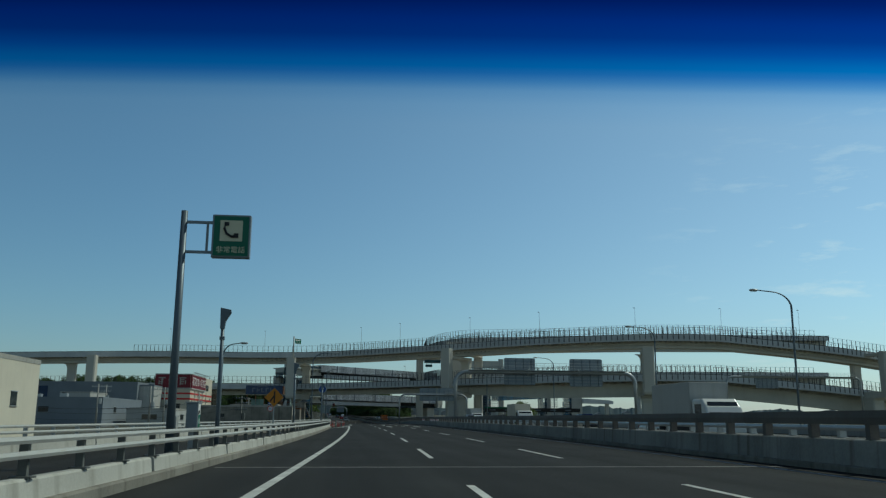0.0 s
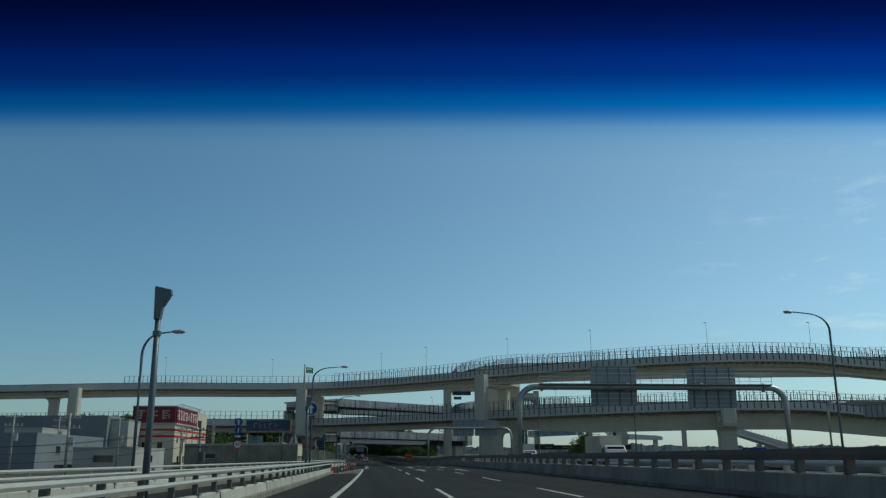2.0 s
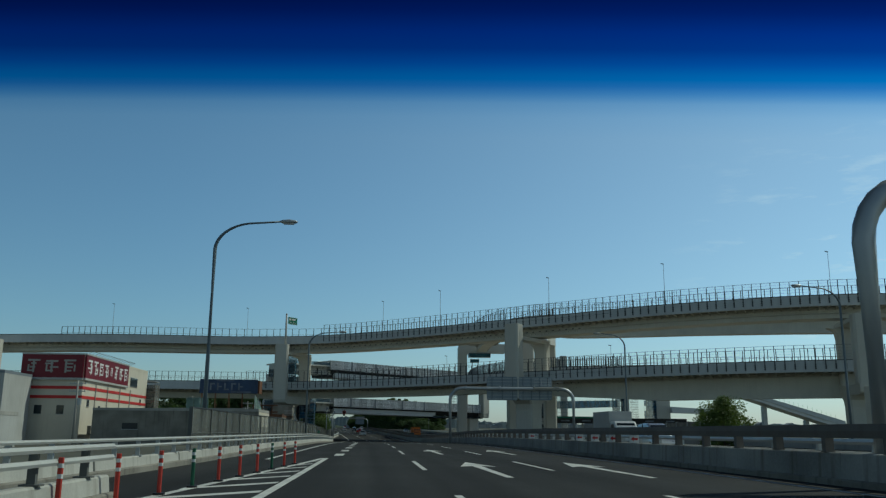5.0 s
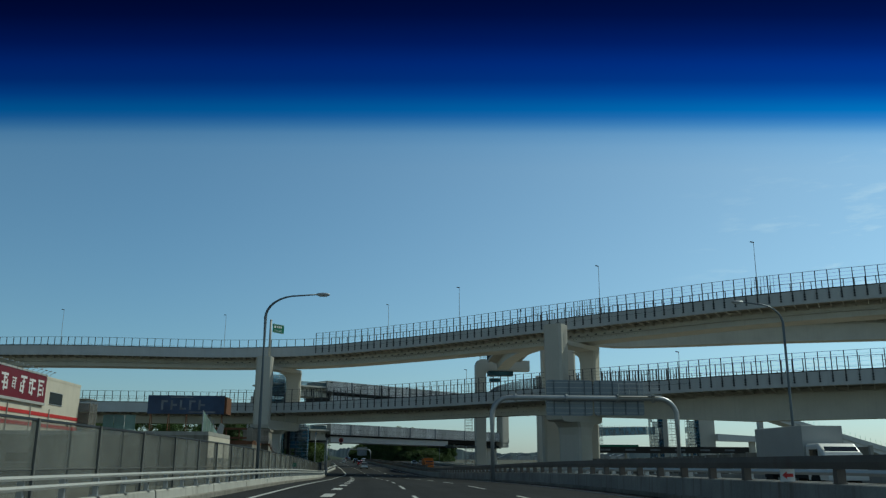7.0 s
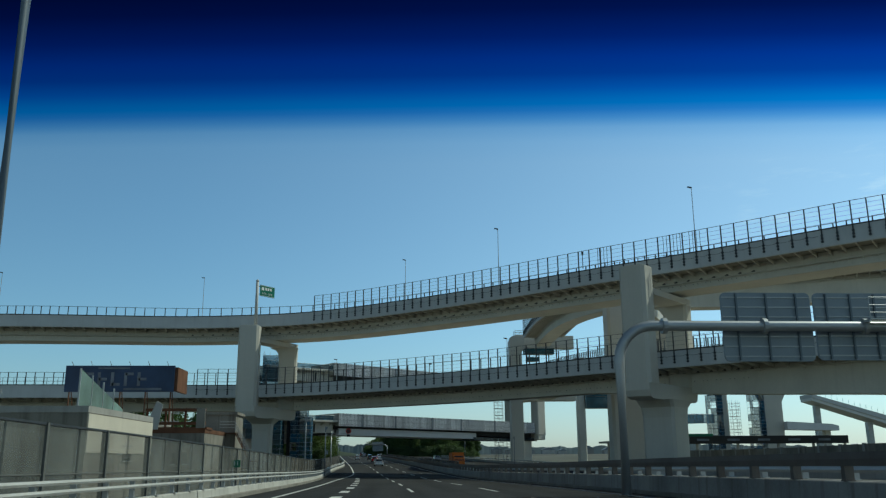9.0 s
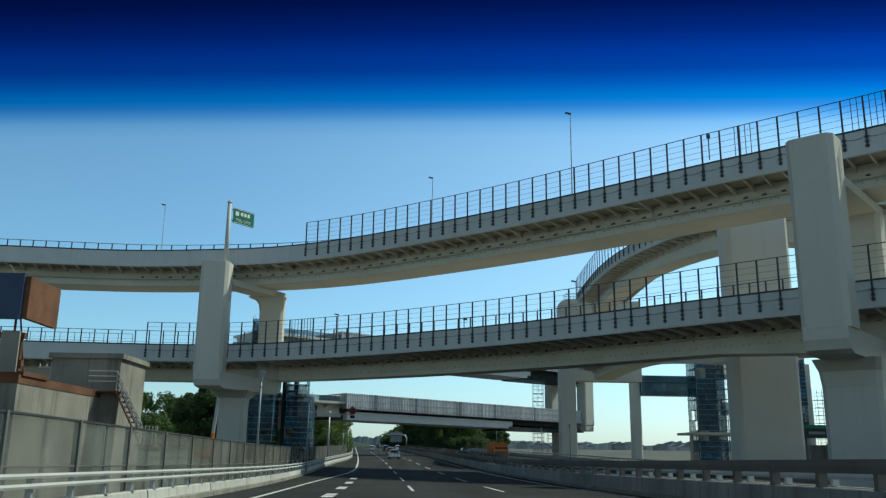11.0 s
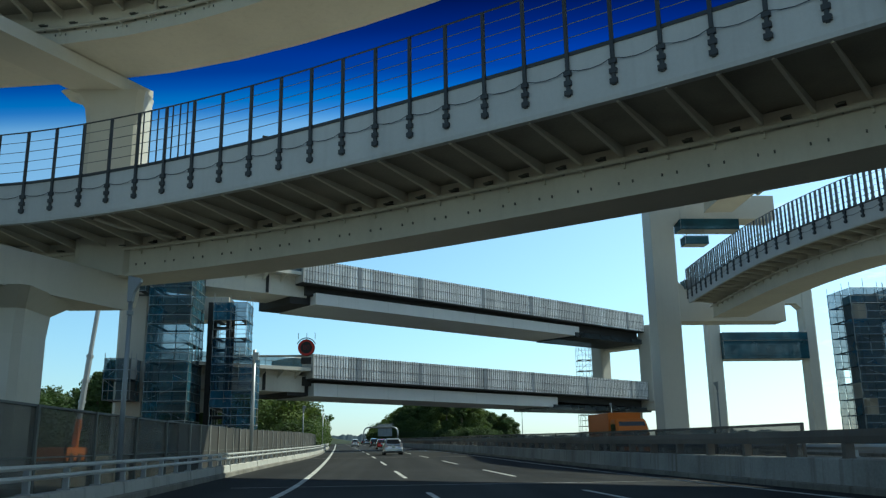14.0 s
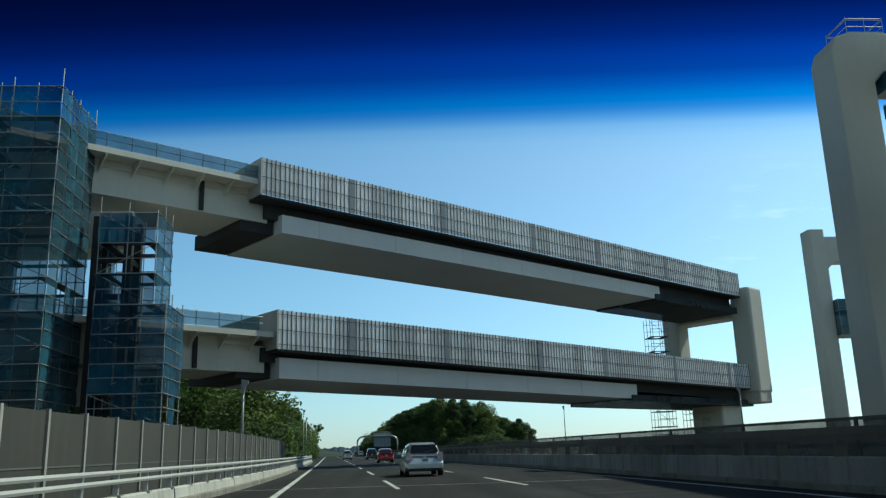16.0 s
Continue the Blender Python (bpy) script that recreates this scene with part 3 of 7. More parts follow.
# noise wall behind the outer barrier: clear mesh first, then grey ribbed panels
NW = lambda y: OFF_B(y) - 1.25
base = at(NW, 128)
root = thing("noise_wall", base, "row of weathered grey noise panels between steel posts", "noise wall")
for k, y in enumerate(steps(128, 372, 2.0)[:-1]):
    mat = NET_CLEAR if y < 236 else NET_WALL if y < 294 else NOISE_GREY
    top = 2.08
    m = M(); ribbon(m, NW, [(0, 0), (0, top), (-0.08, top), (-0.08, 0)], y + 0.06, y + 1.94, 2.0)
    part("panel", m, mat, root, base=base)
    if k % 2 == 0 or y > 294:
        x, yy, z = at(NW, y)
        m = M().box((x - 0.03, yy, z + top / 2 + 0.02), (0.16, 0.10, top + 0.04))
        part("post", m, POST_GREY if y < 294 else CONCRETE_MEDIAN, root, base=base)
m = M(); ribbon(m, NW, [(0.012, 1.03), (0.012, 1.06), (-0.09, 1.06), (-0.09, 1.03)], 128, 372)
part("seam_rail", m, POST_GREY, root, base=base)
m = M(); ribbon(m, NW, [(0.02, 2.07), (0.02, 2.12), (-0.10, 2.12), (-0.10, 2.07)], 128, 304)
part("top_rail", m, POST_DARK, root, base=base)


# ---- double-deck viaducts ----
def curve_through(pts, d):
    """Even steps of about d along a soft curve through plan points: point, heading, way along."""
    P = [np.array(p, float) for p in pts]
    P = [2 * P[0] - P[1]] + P + [2 * P[-1] - P[-2]]
    fine = []
    for i in range(1, len(P) - 2):
        for u in np.linspace(0, 1, 40, endpoint=False):
            a, b, c, e = P[i - 1:i + 3]
            fine.append(0.5 * (2 * b + (c - a) * u + (2 * a - 5 * b + 4 * c - e) * u * u + (3 * b - a - 3 * c + e) * u ** 3))
    fine.append(P[-2])
    fine = np.array(fine)
    k = np.exp(-0.5 * (np.arange(-24, 25) / 12.0) ** 2)
    k /= k.sum()
    pad = np.concatenate([fine[0] + (fine[0] - fine[1]) * np.arange(24, 0, -1)[:, None], fine, fine[-1] + (fine[-1] - fine[-2]) * np.arange(1, 25)[:, None]])
    fine = np.stack([np.convolve(pad[:, j], k, "valid") for j in (0, 1)], 1)
    run = np.concatenate([[0], np.cumsum(np.linalg.norm(np.diff(fine, axis=0), axis=1))])
    n = max(2, round(run[-1] / d))
    s = np.linspace(0, run[-1], n + 1)
    xy = np.stack([np.interp(s, run, fine[:, j]) for j in (0, 1)], 1)
    tan = np.gradient(xy, axis=0)
    tan /= np.linalg.norm(tan, axis=1)[:, None]
    return xy, tan, s


def out_of(xy, tan, s):
    """The plan point s metres in from the edge."""
    return xy + np.array([-tan[1], tan[0]]) * s


def fence_post_mesh(name, zt, zb, top, w=0.12, mat=None):
    """A dark fence post bolted down the outside of a parapet with three clamps."""
    m = M()
    m.box((0, -0.09, (top + zb + 0.35) / 2), (w, 0.10, top - zb - 0.35))
    for k in range(3):
        m.box((0, -0.10, zb + 0.48 + 0.34 * k), (0.25, 0.13, 0.17))
    return mesh_of(name, m, mat or POST_DARK)


def deck(root, base, pts, zt, zb, zbot, top, width, box, tall, short=None, far_top=1.0, post_d=1.63, first=0.0, side_fence=True, grade=0.0, slat=0.0, deep=0.0, far_from=-1000.0, pipe=0.29, bed=(26.0, 54.0), joints=()):
    """One deck: slab, parapets, box girder on the far and near webs, cantilever ribs, fences. tall, short: the x or way where they run."""
    xy, tan, s = curve_through(pts, 1.63)
    w0, w1 = box
    lift = lambda q: grade * min(q[0], 90.0) - (0.085 * max(0.0, q[0] - 104.0) if grade else 0.0)
    rows = lambda prof, step=2: [[(*out_of(xy[i], tan[i], a), z + lift(xy[i])) for a, z in prof] for i in list(range(0, len(s) - 1, step)) + [len(s) - 1]]
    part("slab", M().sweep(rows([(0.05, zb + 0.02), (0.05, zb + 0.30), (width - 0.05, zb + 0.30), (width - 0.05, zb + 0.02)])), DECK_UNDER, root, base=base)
    part("parapet", M().sweep(rows([(-0.02, zb - 0.10), (-0.05, zb + 0.05), (-0.02, zt), (0.22, zt), (0.24, zb - 0.10)])), PARAPET, root, "grey parapet panels", base=base)
    part("parapet", M().sweep(rows([(width + 0.02, zb - 0.10), (width + 0.02, zt), (width - 0.22, zt), (width - 0.24, zb - 0.10)])), PARAPET, root, base=base)
    part("parapet_rail", M().sweep(rows([(-0.06, zt), (-0.06, zt + 0.13), (0.10, zt + 0.13), (0.10, zt)])), POST_DARK, root, "dark coping rail", base=base)
    sink = lambda q: deep * min(1.0, max(0.0, (q[0] - bed[0]) / (bed[1] - bed[0])))
    grow = lambda prof: [[(*out_of(xy[i], tan[i], a), z + lift(xy[i]) - (sink(xy[i]) if z < zb - 0.5 else 0.0)) for a, z in prof] for i in list(range(0, len(s) - 1, 2)) + [len(s) - 1]]
    part("box_girder", M().sweep(grow([(w0, zb + 0.01), (w0, zbot + 0.12), (w0 - 0.10, zbot + 0.11), (w0 - 0.10, zbot), (w1 + 0.10, zbot), (w1 + 0.10, zbot + 0.11), (w1, zbot + 0.12), (w1 + 0.2, zb + 0.01)])), STEEL_CREAM, root, "cream painted steel box girder", base=base)
    hgt = zb - zbot
    part("drain_pipe", M().sweep(rows([(w0 - 0.20 + 0.10 * math.cos(k * math.pi / 4), zb - pipe * hgt - 0.10 * math.sin(k * math.pi / 4)) for k in range(8)])), PIPE_GREY, root, base=base)
    for k in range(6, len(s) - 4, 26):
        p, q = out_of(xy[k], tan[k], 0.6), out_of(xy[k + 1], tan[k + 1], w0 - 0.12)
        g = lift(xy[k])
        part("down_pipe", M().tube([(*p, zb - 0.05 + g), (*(p * 0.7 + q * 0.3), zb - 0.25 + g), (*(p * 0.25 + q * 0.75), zb - 0.12 * hgt + g), (*q, zb - 0.16 * hgt + g), (*q, zb - (pipe + 0.03) * hgt + g)], 0.09, 7), STEEL_CREAM, root, base=base)
    rib = M()
    t = 0.02
    o = [(0.12, zb - 0.02), (0.12, zb - 0.14), (w0, zb - 0.46), (w0, zb - 0.02)]
    for u in (-t, t):
        rib.v += [(u, a, z) for a, z in o]
    rib.f += [(0, 1, 2, 3), (7, 6, 5, 4)] + [(i, 4 + i, 4 + (i + 1) % 4, (i + 1) % 4) for i in range(4)]
    rib.box((0, w0 - 0.15, zb - pipe * (zb - zbot) - 0.12), (0.07, 0.34, 0.05)).box((0, w0 - 0.05, zb - pipe * (zb - zbot) - 0.22), (0.07, 0.12, 0.16))
    rib.add([(-0.06, 0.12, zb - 0.13), (0.06, 0.12, zb - 0.13), (0.06, w0, zb - 0.47), (-0.06, w0, zb - 0.47), (-0.06, 0.12, zb - 0.15), (0.06, 0.12, zb - 0.15), (0.06, w0, zb - 0.49), (-0.06, w0, zb - 0.49)], [(0, 1, 2, 3), (7, 6, 5, 4), (0, 4, 5, 1), (1, 5, 6, 2), (2, 6, 7, 3), (3, 7, 4, 0)])
    rib_me = mesh_of("rib", rib, STEEL_CREAM)
    clip = M().box((0, w0 - 0.035, zbot + 0.29 * hgt), (0.05, 0.06, 0.10))
    clip_me = mesh_of("web_clip", clip, POST_GREY)
    zf = zb - pipe * hgt + 0.16
    foot = M().box((0, w0 - 0.20, zf), (0.30, 0.38, 0.05)).box((0, w0 - 0.10, zf - 0.12), (0.06, 0.20, 0.22)).box((0, w0 - 0.03, zf + 0.08), (0.24, 0.05, 0.20))
    foot_me = mesh_of("pipe_foot", foot, POST_GREY)
    thin_me = mesh_of("joint_post", M().box((0, -0.09, (top + zt) / 2), (0.045, 0.05, top - zt)), POST_DARK)
    post_me = fence_post_mesh("fence_post", zt, zb, top)
    slat_me = fence_post_mesh("fence_slat", zt, zb + 1.0, top, slat or 0.1, SLAT_GREY)
    lowpost = M().box((0, 0.08, (zt + zt + 1.2) / 2), (0.05, 0.05, 1.2))
    low_me = mesh_of("rail_post", lowpost, POST_DARK)
    farpost = M().box((0, 0, zt + far_top / 2), (0.13, 0.10, far_top))
    far_me = mesh_of("rail_post", farpost, POST_DARK)
    # posts and ribs keep their own even rhythm along the edge
    ps = np.arange(first % post_d, s[-1], post_d)
    P = np.stack([np.interp(ps, s, xy[:, j]) for j in (0, 1)], 1)
    T = np.stack([np.interp(ps, s, tan[:, j]) for j in (0, 1)], 1)
    T /= np.linalg.norm(T, axis=1)[:, None]
    idx = []
    for i in range(len(ps)):
        a = math.degrees(math.atan2(T[i][1], T[i][0]))
        here = pose(P[i][0] - base[0], P[i][1] - base[1], lift(P[i]) - base[2], 0, 0, a)
        if 0 < i < len(ps) - 1:
            put("rib", rib_me, root, here)
        if grade and -30 < P[i][0] < 42:
            for u in (-0.27, 0.27):
                put("web_clip", clip_me, root, here @ Matrix.Translation((u, 0, 0)))
            put("pipe_foot", foot_me, root, here @ Matrix.Translation((0.5 * post_d, 0, 0)))
        if tall[0] <= P[i][0] <= tall[1]:
            put("fence_post", post_me, root, here)
            for u in (0.54, 1.08) if slat else ():
                put("fence_slat", slat_me, root, here @ Matrix.Translation((u, 0, 0)))
            idx.append(i)
        elif short and short[0] <= P[i][0] <= short[1]:
            put("rail_post", low_me, root, here)
        if side_fence and P[i][0] > far_from:
            q = out_of(P[i], T[i], width - 0.1)
            put("rail_post", far_me, root, pose(q[0] - base[0], q[1] - base[1], lift(P[i]) - base[2], 0, 0, a))
    # thin doubled posts where the fence panels meet at expansion joints
    for a0, a1 in joints:
        for d in np.arange(a0, a1, 0.42):
            q, e = (np.array([np.interp(d, s, v[:, j]) for j in (0, 1)]) for v in (xy, tan))
            put("joint_post", thin_me, root, pose(q[0] - base[0], q[1] - base[1], lift(q) - base[2], 0, 0, math.degrees(math.atan2(e[1], e[0]))))
    # a slack cable clipped to each post along the outside of the parapet
    run = []
    for i, j in zip(idx[:-1], idx[1:]):
        if -34 < P[i][0] < 48:
            for u, sag in ((0.0, 0.0), (0.25, 0.09), (0.5, 0.13), (0.75, 0.09)):
                q, e = P[i] * (1 - u) + P[j] * u, T[i] * (1 - u) + T[j] * u
                run.append((*out_of(q, e, -0.17 if u == 0 else -0.09), zt - 0.30 * (zt - zb) - sag + lift(q)))
    if len(run) > 2:
        part("cable", M().tube(run, 0.015, 4), POST_DARK, root, base=base)
    def line(off, z, w, ii):
        return [[(*out_of(P[i], T[i], off + a), z + b + lift(P[i])) for a, b in ((-w, -w), (-w, w), (w, w), (w, -w))] for i in ii]
    for k in range(1, 5):
        part("fence_wire", M().sweep(line(-0.09, zt + 0.13 + (top - zt - 0.13) * k / 5, 0.011, idx)), WIRE, root, base=base)
    part("fence_top_rail", M().sweep(line(-0.09, top, 0.025, idx)), POST_DARK, root, base=base)
    if short:
        ii = [i for i in range(len(ps)) if short[0] <= P[i][0] <= short[1]]
        low = M().sweep(line(0.08, zt + 1.2, 0.022, ii))
        low.sweep(line(0.08, zt + 0.65, 0.008, ii))
        part("low_fence_rail", low, POST_DARK, root, base=base)
    if side_fence:
        jj = [i for i in range(len(ps)) if P[i][0] > far_from]
        r = M().sweep(line(width - 0.1, zt + far_top, 0.03, jj))
        r.sweep(line(width - 0.1, zt + far_top * 0.5, 0.02, jj))
        part("far_rail", r, POST_DARK, root, base=base)
    return xy, tan, s


RAMP = [(-190, 318), (-115, 302), (-67, 293), (-34, 296.5), (-17, 297.5), (-8, 295.2), (3, 287.2), (13.5, 277.5), (27, 262.5), (37.8, 252.7), (48, 242.5), (55.5, 236), (82, 220), (110, 220.5), (136, 219.8), (164, 226), (195, 241)]
RAMP_UP = [(-189.1, 321.0), (-115.2, 305.2), (-66.8, 296.7), (-45.1, 297.9), (-29.9, 299.9), (-20.0, 298.9), (-11.9, 297.3), (-3.9, 293.2), (3.9, 287.5), (12.1, 280.9), (19.9, 273.8), (27.9, 266.0), (36.0, 258.7), (45.1, 250.0), (56.1, 239.7), (81.9, 224.6), (109.9, 224.6), (136.0, 224.0), (164.0, 231.0), (195.0, 246.0)]
RAMP_LOW = [(-188.8, 322.4), (-114.8, 306.6), (-67.1, 298.3), (-44.9, 299.5), (-30.0, 301.4), (-20.0, 302.0), (-12.2, 299.8), (-3.9, 295.4), (3.9, 290.0), (12.0, 283.8), (20.0, 276.1), (27.9, 267.7), (36.1, 260.0), (45.0, 251.6), (55.9, 241.2), (82.1, 225.7), (109.9, 225.8), (136.0, 225.2), (164.0, 232.2), (195.0, 247.2)]
base = (-18.0, 302.0, ROAD(300))
upper = thing("viaduct_deck", base, "upper curved ramp deck, cream steel, grey parapet, tall dark fence", "viaduct", "ramp decks")
E1 = deck(upper, base, RAMP_UP, 23.7, 21.98, 20.08, 26.25, 9.4, (2.7, 6.7), (-8.1, 175), None, 3.0, 1.522, 209.88, grade=0.008, far_from=-75.0, pipe=0.56, joints=((232.4, 233.9), (241.0, 243.2), (244.2, 245.8), (268.6, 271.8)))
lower = thing("viaduct_deck", base, "lower curved ramp deck, cream steel, grey parapet, tall dark fence", "viaduct", "ramp decks")
EL = deck(lower, base, RAMP_LOW, 13.0, 11.2, 9.25, 15.6, 9.6, (4.5, 6.8), (-27.6, 175), (-62, -27.6), 2.9, 1.59, 194.65, grade=0.006, deep=2.3, joints=((182.2, 185.4),))
E0 = curve_through(RAMP, 1.63)


def near(E, x):
    xy, tan, s = E
    i = int(np.argmin(abs(xy[:, 0] - x)))
    return xy[i], tan[i]


def pier(E, x, label, ztop=21.4, zlow=9.3, zup=19.95, rear=10.4, skew=0.0):
    """A two-level frame pier: a stem, a lower and an upper cross beam, a column outside each edge of the decks."""
    p, t = near(E, x)
    z0 = ROAD(max(-120, p[1])) - 0.5
    base = (p[0], p[1], z0)
    root = thing("viaduct_pier", base, label, "bridge pier", "frame piers", math.degrees(math.atan2(t[1], t[0])))
    g = lambda z: z - z0
    c = 0.35
    # local axes: x along the deck, y in under it
    o = [(-1.55 + c, 0), (1.55 - c, 0), (1.55, c), (1.55, 2.55 - c), (1.55 - c, 2.55), (-1.55 + c, 2.55), (-1.55, 2.55 - c), (-1.55, c)]
    m = M().prism([(a, b - 2.72) for a, b in o], g(zlow - 0.1), g(ztop))
    part("front_column", m, PIER_CREAM, root)
    m = M().prism([(a * 0.85, b * 0.75 - 2.5) for a, b in o], g(ztop), g(ztop + 0.10))
    part("column_cap", m, PIER_CREAM, root)
    m = M().prism([(a * 0.92 + skew, b * 0.72 + rear - 1.9) for a, b in o], g(zlow - 0.1), g(zup - 0.8))
    part("rear_column", m, PIER_CREAM, root)

    def beam(za, zb, y0, y1, cut):
        n = M()
        ol = [(y0 + cut, za), (y1 - cut, za), (y1 - 0.2, za + 0.25), (y1, za + cut), (y1, zb), (y0, zb), (y0, za + cut), (y0 + 0.25, za + 0.25)]
        k = len(ol)
        sk = lambda a: skew * (a - y0) / (y1 - y0)
        n.v = [(-1.4 + sk(a), a, g(b)) for a, b in ol] + [(1.4 + sk(a), a, g(b)) for a, b in ol]
        n.f = [tuple(range(k)), tuple(range(2 * k - 1, k - 1, -1))] + [(i, (i + 1) % k, k + (i + 1) % k, k + i) for i in range(k)]
        return n
    part("lower_beam", beam(zlow - 1.75, zlow - 0.04, -2.7, rear - 0.05, 0.9), PIER_CREAM, root)
    part("upper_beam", beam(zup - 0.75, zup - 0.04, -0.25, rear - 0.05, 0.3), PIER_CREAM, root)
    rows = []
    for z, k in ((zup - 2.6, 0.0), (zup - 1.7, 0.10), (zup - 1.0, 0.45), (zup - 0.72, 1.0)):
        rows.append([(skew + a * 0.925 + (0.12 * k if a > 0 else -1.5 * k), b * 0.73 + rear - 1.91, g(z)) for a, b in o])
    part("column_flare", M().sweep(rows), PIER_CREAM, root)
    rows = []
    k = 0.74 if skew else 1.0
    for z, a, b in ((0, 1.9 * k, 2.0 * k), (g(zlow) - 3.6, 1.9 * k, 2.0 * k), (g(zlow) - 2.5, 2.0 * k, 2.15 * k), (g(zlow) - 1.7, 2.2, 2.9)):
        rows.append([(skew * 0.35 + sx * a + (-sx * 0.3 if e else 0), 3.9 + sy * b + (0 if e else -sy * 0.3), z) for sx, sy, e in ((1, -1, 1), (1, -1, 0), (1, 1, 0), (1, 1, 1), (-1, 1, 1), (-1, 1, 0), (-1, -1, 0), (-1, -1, 1))])
    part("stem", M().sweep(rows), PIER_CREAM, root)
    return root


pier(E0, -18.2, "cream painted steel frame pier holding two ramp decks", rear=8.8, skew=4.6)
pier(E0, 32.3, "cream painted steel frame pier holding two ramp decks", 22.2)
pier(E0, 82.0, "cream painted steel frame pier holding two ramp decks", 20.2)
pier(E0, 150.0, "cream painted steel frame pier holding two ramp decks", 20.2)
pier(E0, -82.3, "cream painted steel frame pier holding two ramp decks", 21.4, skew=-12.0)

# second pair of decks, beyond, sweeping away to the side
LOOP = [(33.2, 349), (32.6, 338), (32.2, 327), (32.7, 317), (33.9, 310), (35.5, 303.5), (37.6, 297.5), (40.4, 292.6), (44.0, 289.6), (49, 287.6), (54, 286.3), (60, 284.6), (67, 281.8), (76, 278), (90, 273.5), (110, 268.5), (160, 263)]
LOOP_LOW = [(33.2, 349), (32.5, 338), (32.3, 330), (33.0, 323), (34.4, 316.5), (36.2, 310.5), (38.4, 304.5), (41.0, 299), (44.6, 294.6), (50, 291.0), (58, 287.6), (67, 284), (76, 280), (90, 275.5), (110, 270.5), (160, 265)]
base = (38.0, 345.0, ROAD(345))
loop_up = thing("viaduct_deck", base, "upper loop ramp deck with grey parapet and tall dark fence", "viaduct", "ramp decks")
deck(loop_up, base, LOOP, 28.7, 27.3, 25.3, 31.5, 8.6, (2.5, 5.4), (0, 150), None, 2.8, deep=1.7, bed=(33.5, 50.0))
loop_lo = thing("viaduct_deck", base, "lower loop ramp deck with grey parapet and tall dark fence", "viaduct", "ramp decks")
deck(loop_lo, base, LOOP_LOW, 16.7, 15.4, 13.7, 19.0, 8.6, (2.5, 5.8), (0, 62), None, 2.3, slat=0.2, deep=1.5, bed=(33.5, 38.0))


def c_pier(x, y, width, label, zs=(28.2, 25.3, 17.3, 13.7), top=26.9, reach=14.5, yd=3.0):
    """A tall column with two arms to the right, carrying the end of the loop decks."""
    z0 = ROAD(y) - 0.5
    root = thing("viaduct_pier", (x, y, z0), label, "bridge pier", "frame piers")
    g = lambda z: z - z0
    m = M().slab([(0, 0), (width, 0), (width, g(zs[1]) - 0.8), (width + 0.8, g(zs[1])), (width + 0.8, g(zs[0])), (1.3, g(zs[0])), (0.35, g(zs[0]) - 0.35), (0, g(top))], 0, yd)
    part("column", m, PIER_CREAM, root, bevel=0.12)
    m = M().slab([(width - 0.05, g(zs[1])), (reach, g(zs[1])), (reach, g(zs[0]) - 0.1), (width - 0.05, g(zs[0]) - 0.02)], 0.1, yd - 0.1)
    part("upper_arm", m, PIER_CREAM, root, bevel=0.08)
    m = M().slab([(width - 0.05, g(zs[3]) - 0.0), (reach, g(zs[3])), (reach, g(zs[2])), (width + 0.9, g(zs[2])), (width - 0.05, g(zs[2]) + 0.9)], 0.1, yd - 0.1)
    part("lower_arm", m, PIER_CREAM, root, bevel=0.08)
    return root


c_pier(30.35, 351.4, 2.7, "tall cream pier with two cantilever arms under the loop")
# wide frame pier that stands before the loop decks, where they swing away
zg = ROAD(284) - 0.5
root = thing("viaduct_pier", (37.0, 281.5, zg), "broad cream frame pier before the curved loop decks", "bridge pier", "frame piers")
part("front_column", M().box((0, 0, (26.4 - zg) / 2), (6.0, 3.0, 26.4 - zg), 0, 0.35), PIER_CREAM, root, bevel=0.05)
part("rear_column", M().box((11.5, 22.5, (25.2 - zg) / 2), (3.0, 2.6, 25.2 - zg), 0, 0.35), PIER_CREAM, root, bevel=0.05)
for za, zb in ((11.2, 13.6), (22.8, 25.2)):
    part("cross_beam", M().sweep([[(x + u, y, z - zg) for u, z in ((-1.5, za), (1.5, za), (1.5, zb), (-1.5, zb))] for x, y in ((1.2, 1.45), (11.5, 21.3))]), PIER_CREAM, root)
# working platforms with nets round the deck ends
def platform(x, y, z, sx, sy, h, label, mat=None, hang=0.0):
    root = thing("work_platform", (x, y, z), label, "scaffold platform", "work platforms")
    part("floor", M().box((0, 0, 0.06), (sx, sy, 0.12)), TUBE, root)
    for zz in (0.5, 1.0, h):
        loop = [(-sx / 2, -sy / 2, zz), (sx / 2, -sy / 2, zz), (sx / 2, sy / 2, zz), (-sx / 2, sy / 2, zz), (-sx / 2, -sy / 2 + 0.03, zz)]
        part("handrail", M().tube(loop, 0.03, 5), TUBE, root)
    n = max(2, round(sx / 1.5))
    for k in range(n + 1):
        for b in (-1, 1):
            part("post", M().tube([(-sx / 2 + sx * k / n, b * sy / 2, 0), (-sx / 2 + sx * k / n, b * sy / 2, h + 0.12)], 0.03, 5), TUBE, root)
    if hang:
        for a in (-0.4, 0.4):
            for b in (-0.35, 0.35):
                part("hanger", M().tube([(a * sx, b * sy, 0.05), (a * sx, b * sy, hang)], 0.03, 5), TUBE, root)
    if mat:
        part("net", M().box((0, -sy / 2 - 0.04, h / 2), (sx, 0.01, h)), mat, root)
        part("net", M().box((-sx / 2 - 0.04, 0, h / 2), (0.01, sy, h)), mat, root)
    return root


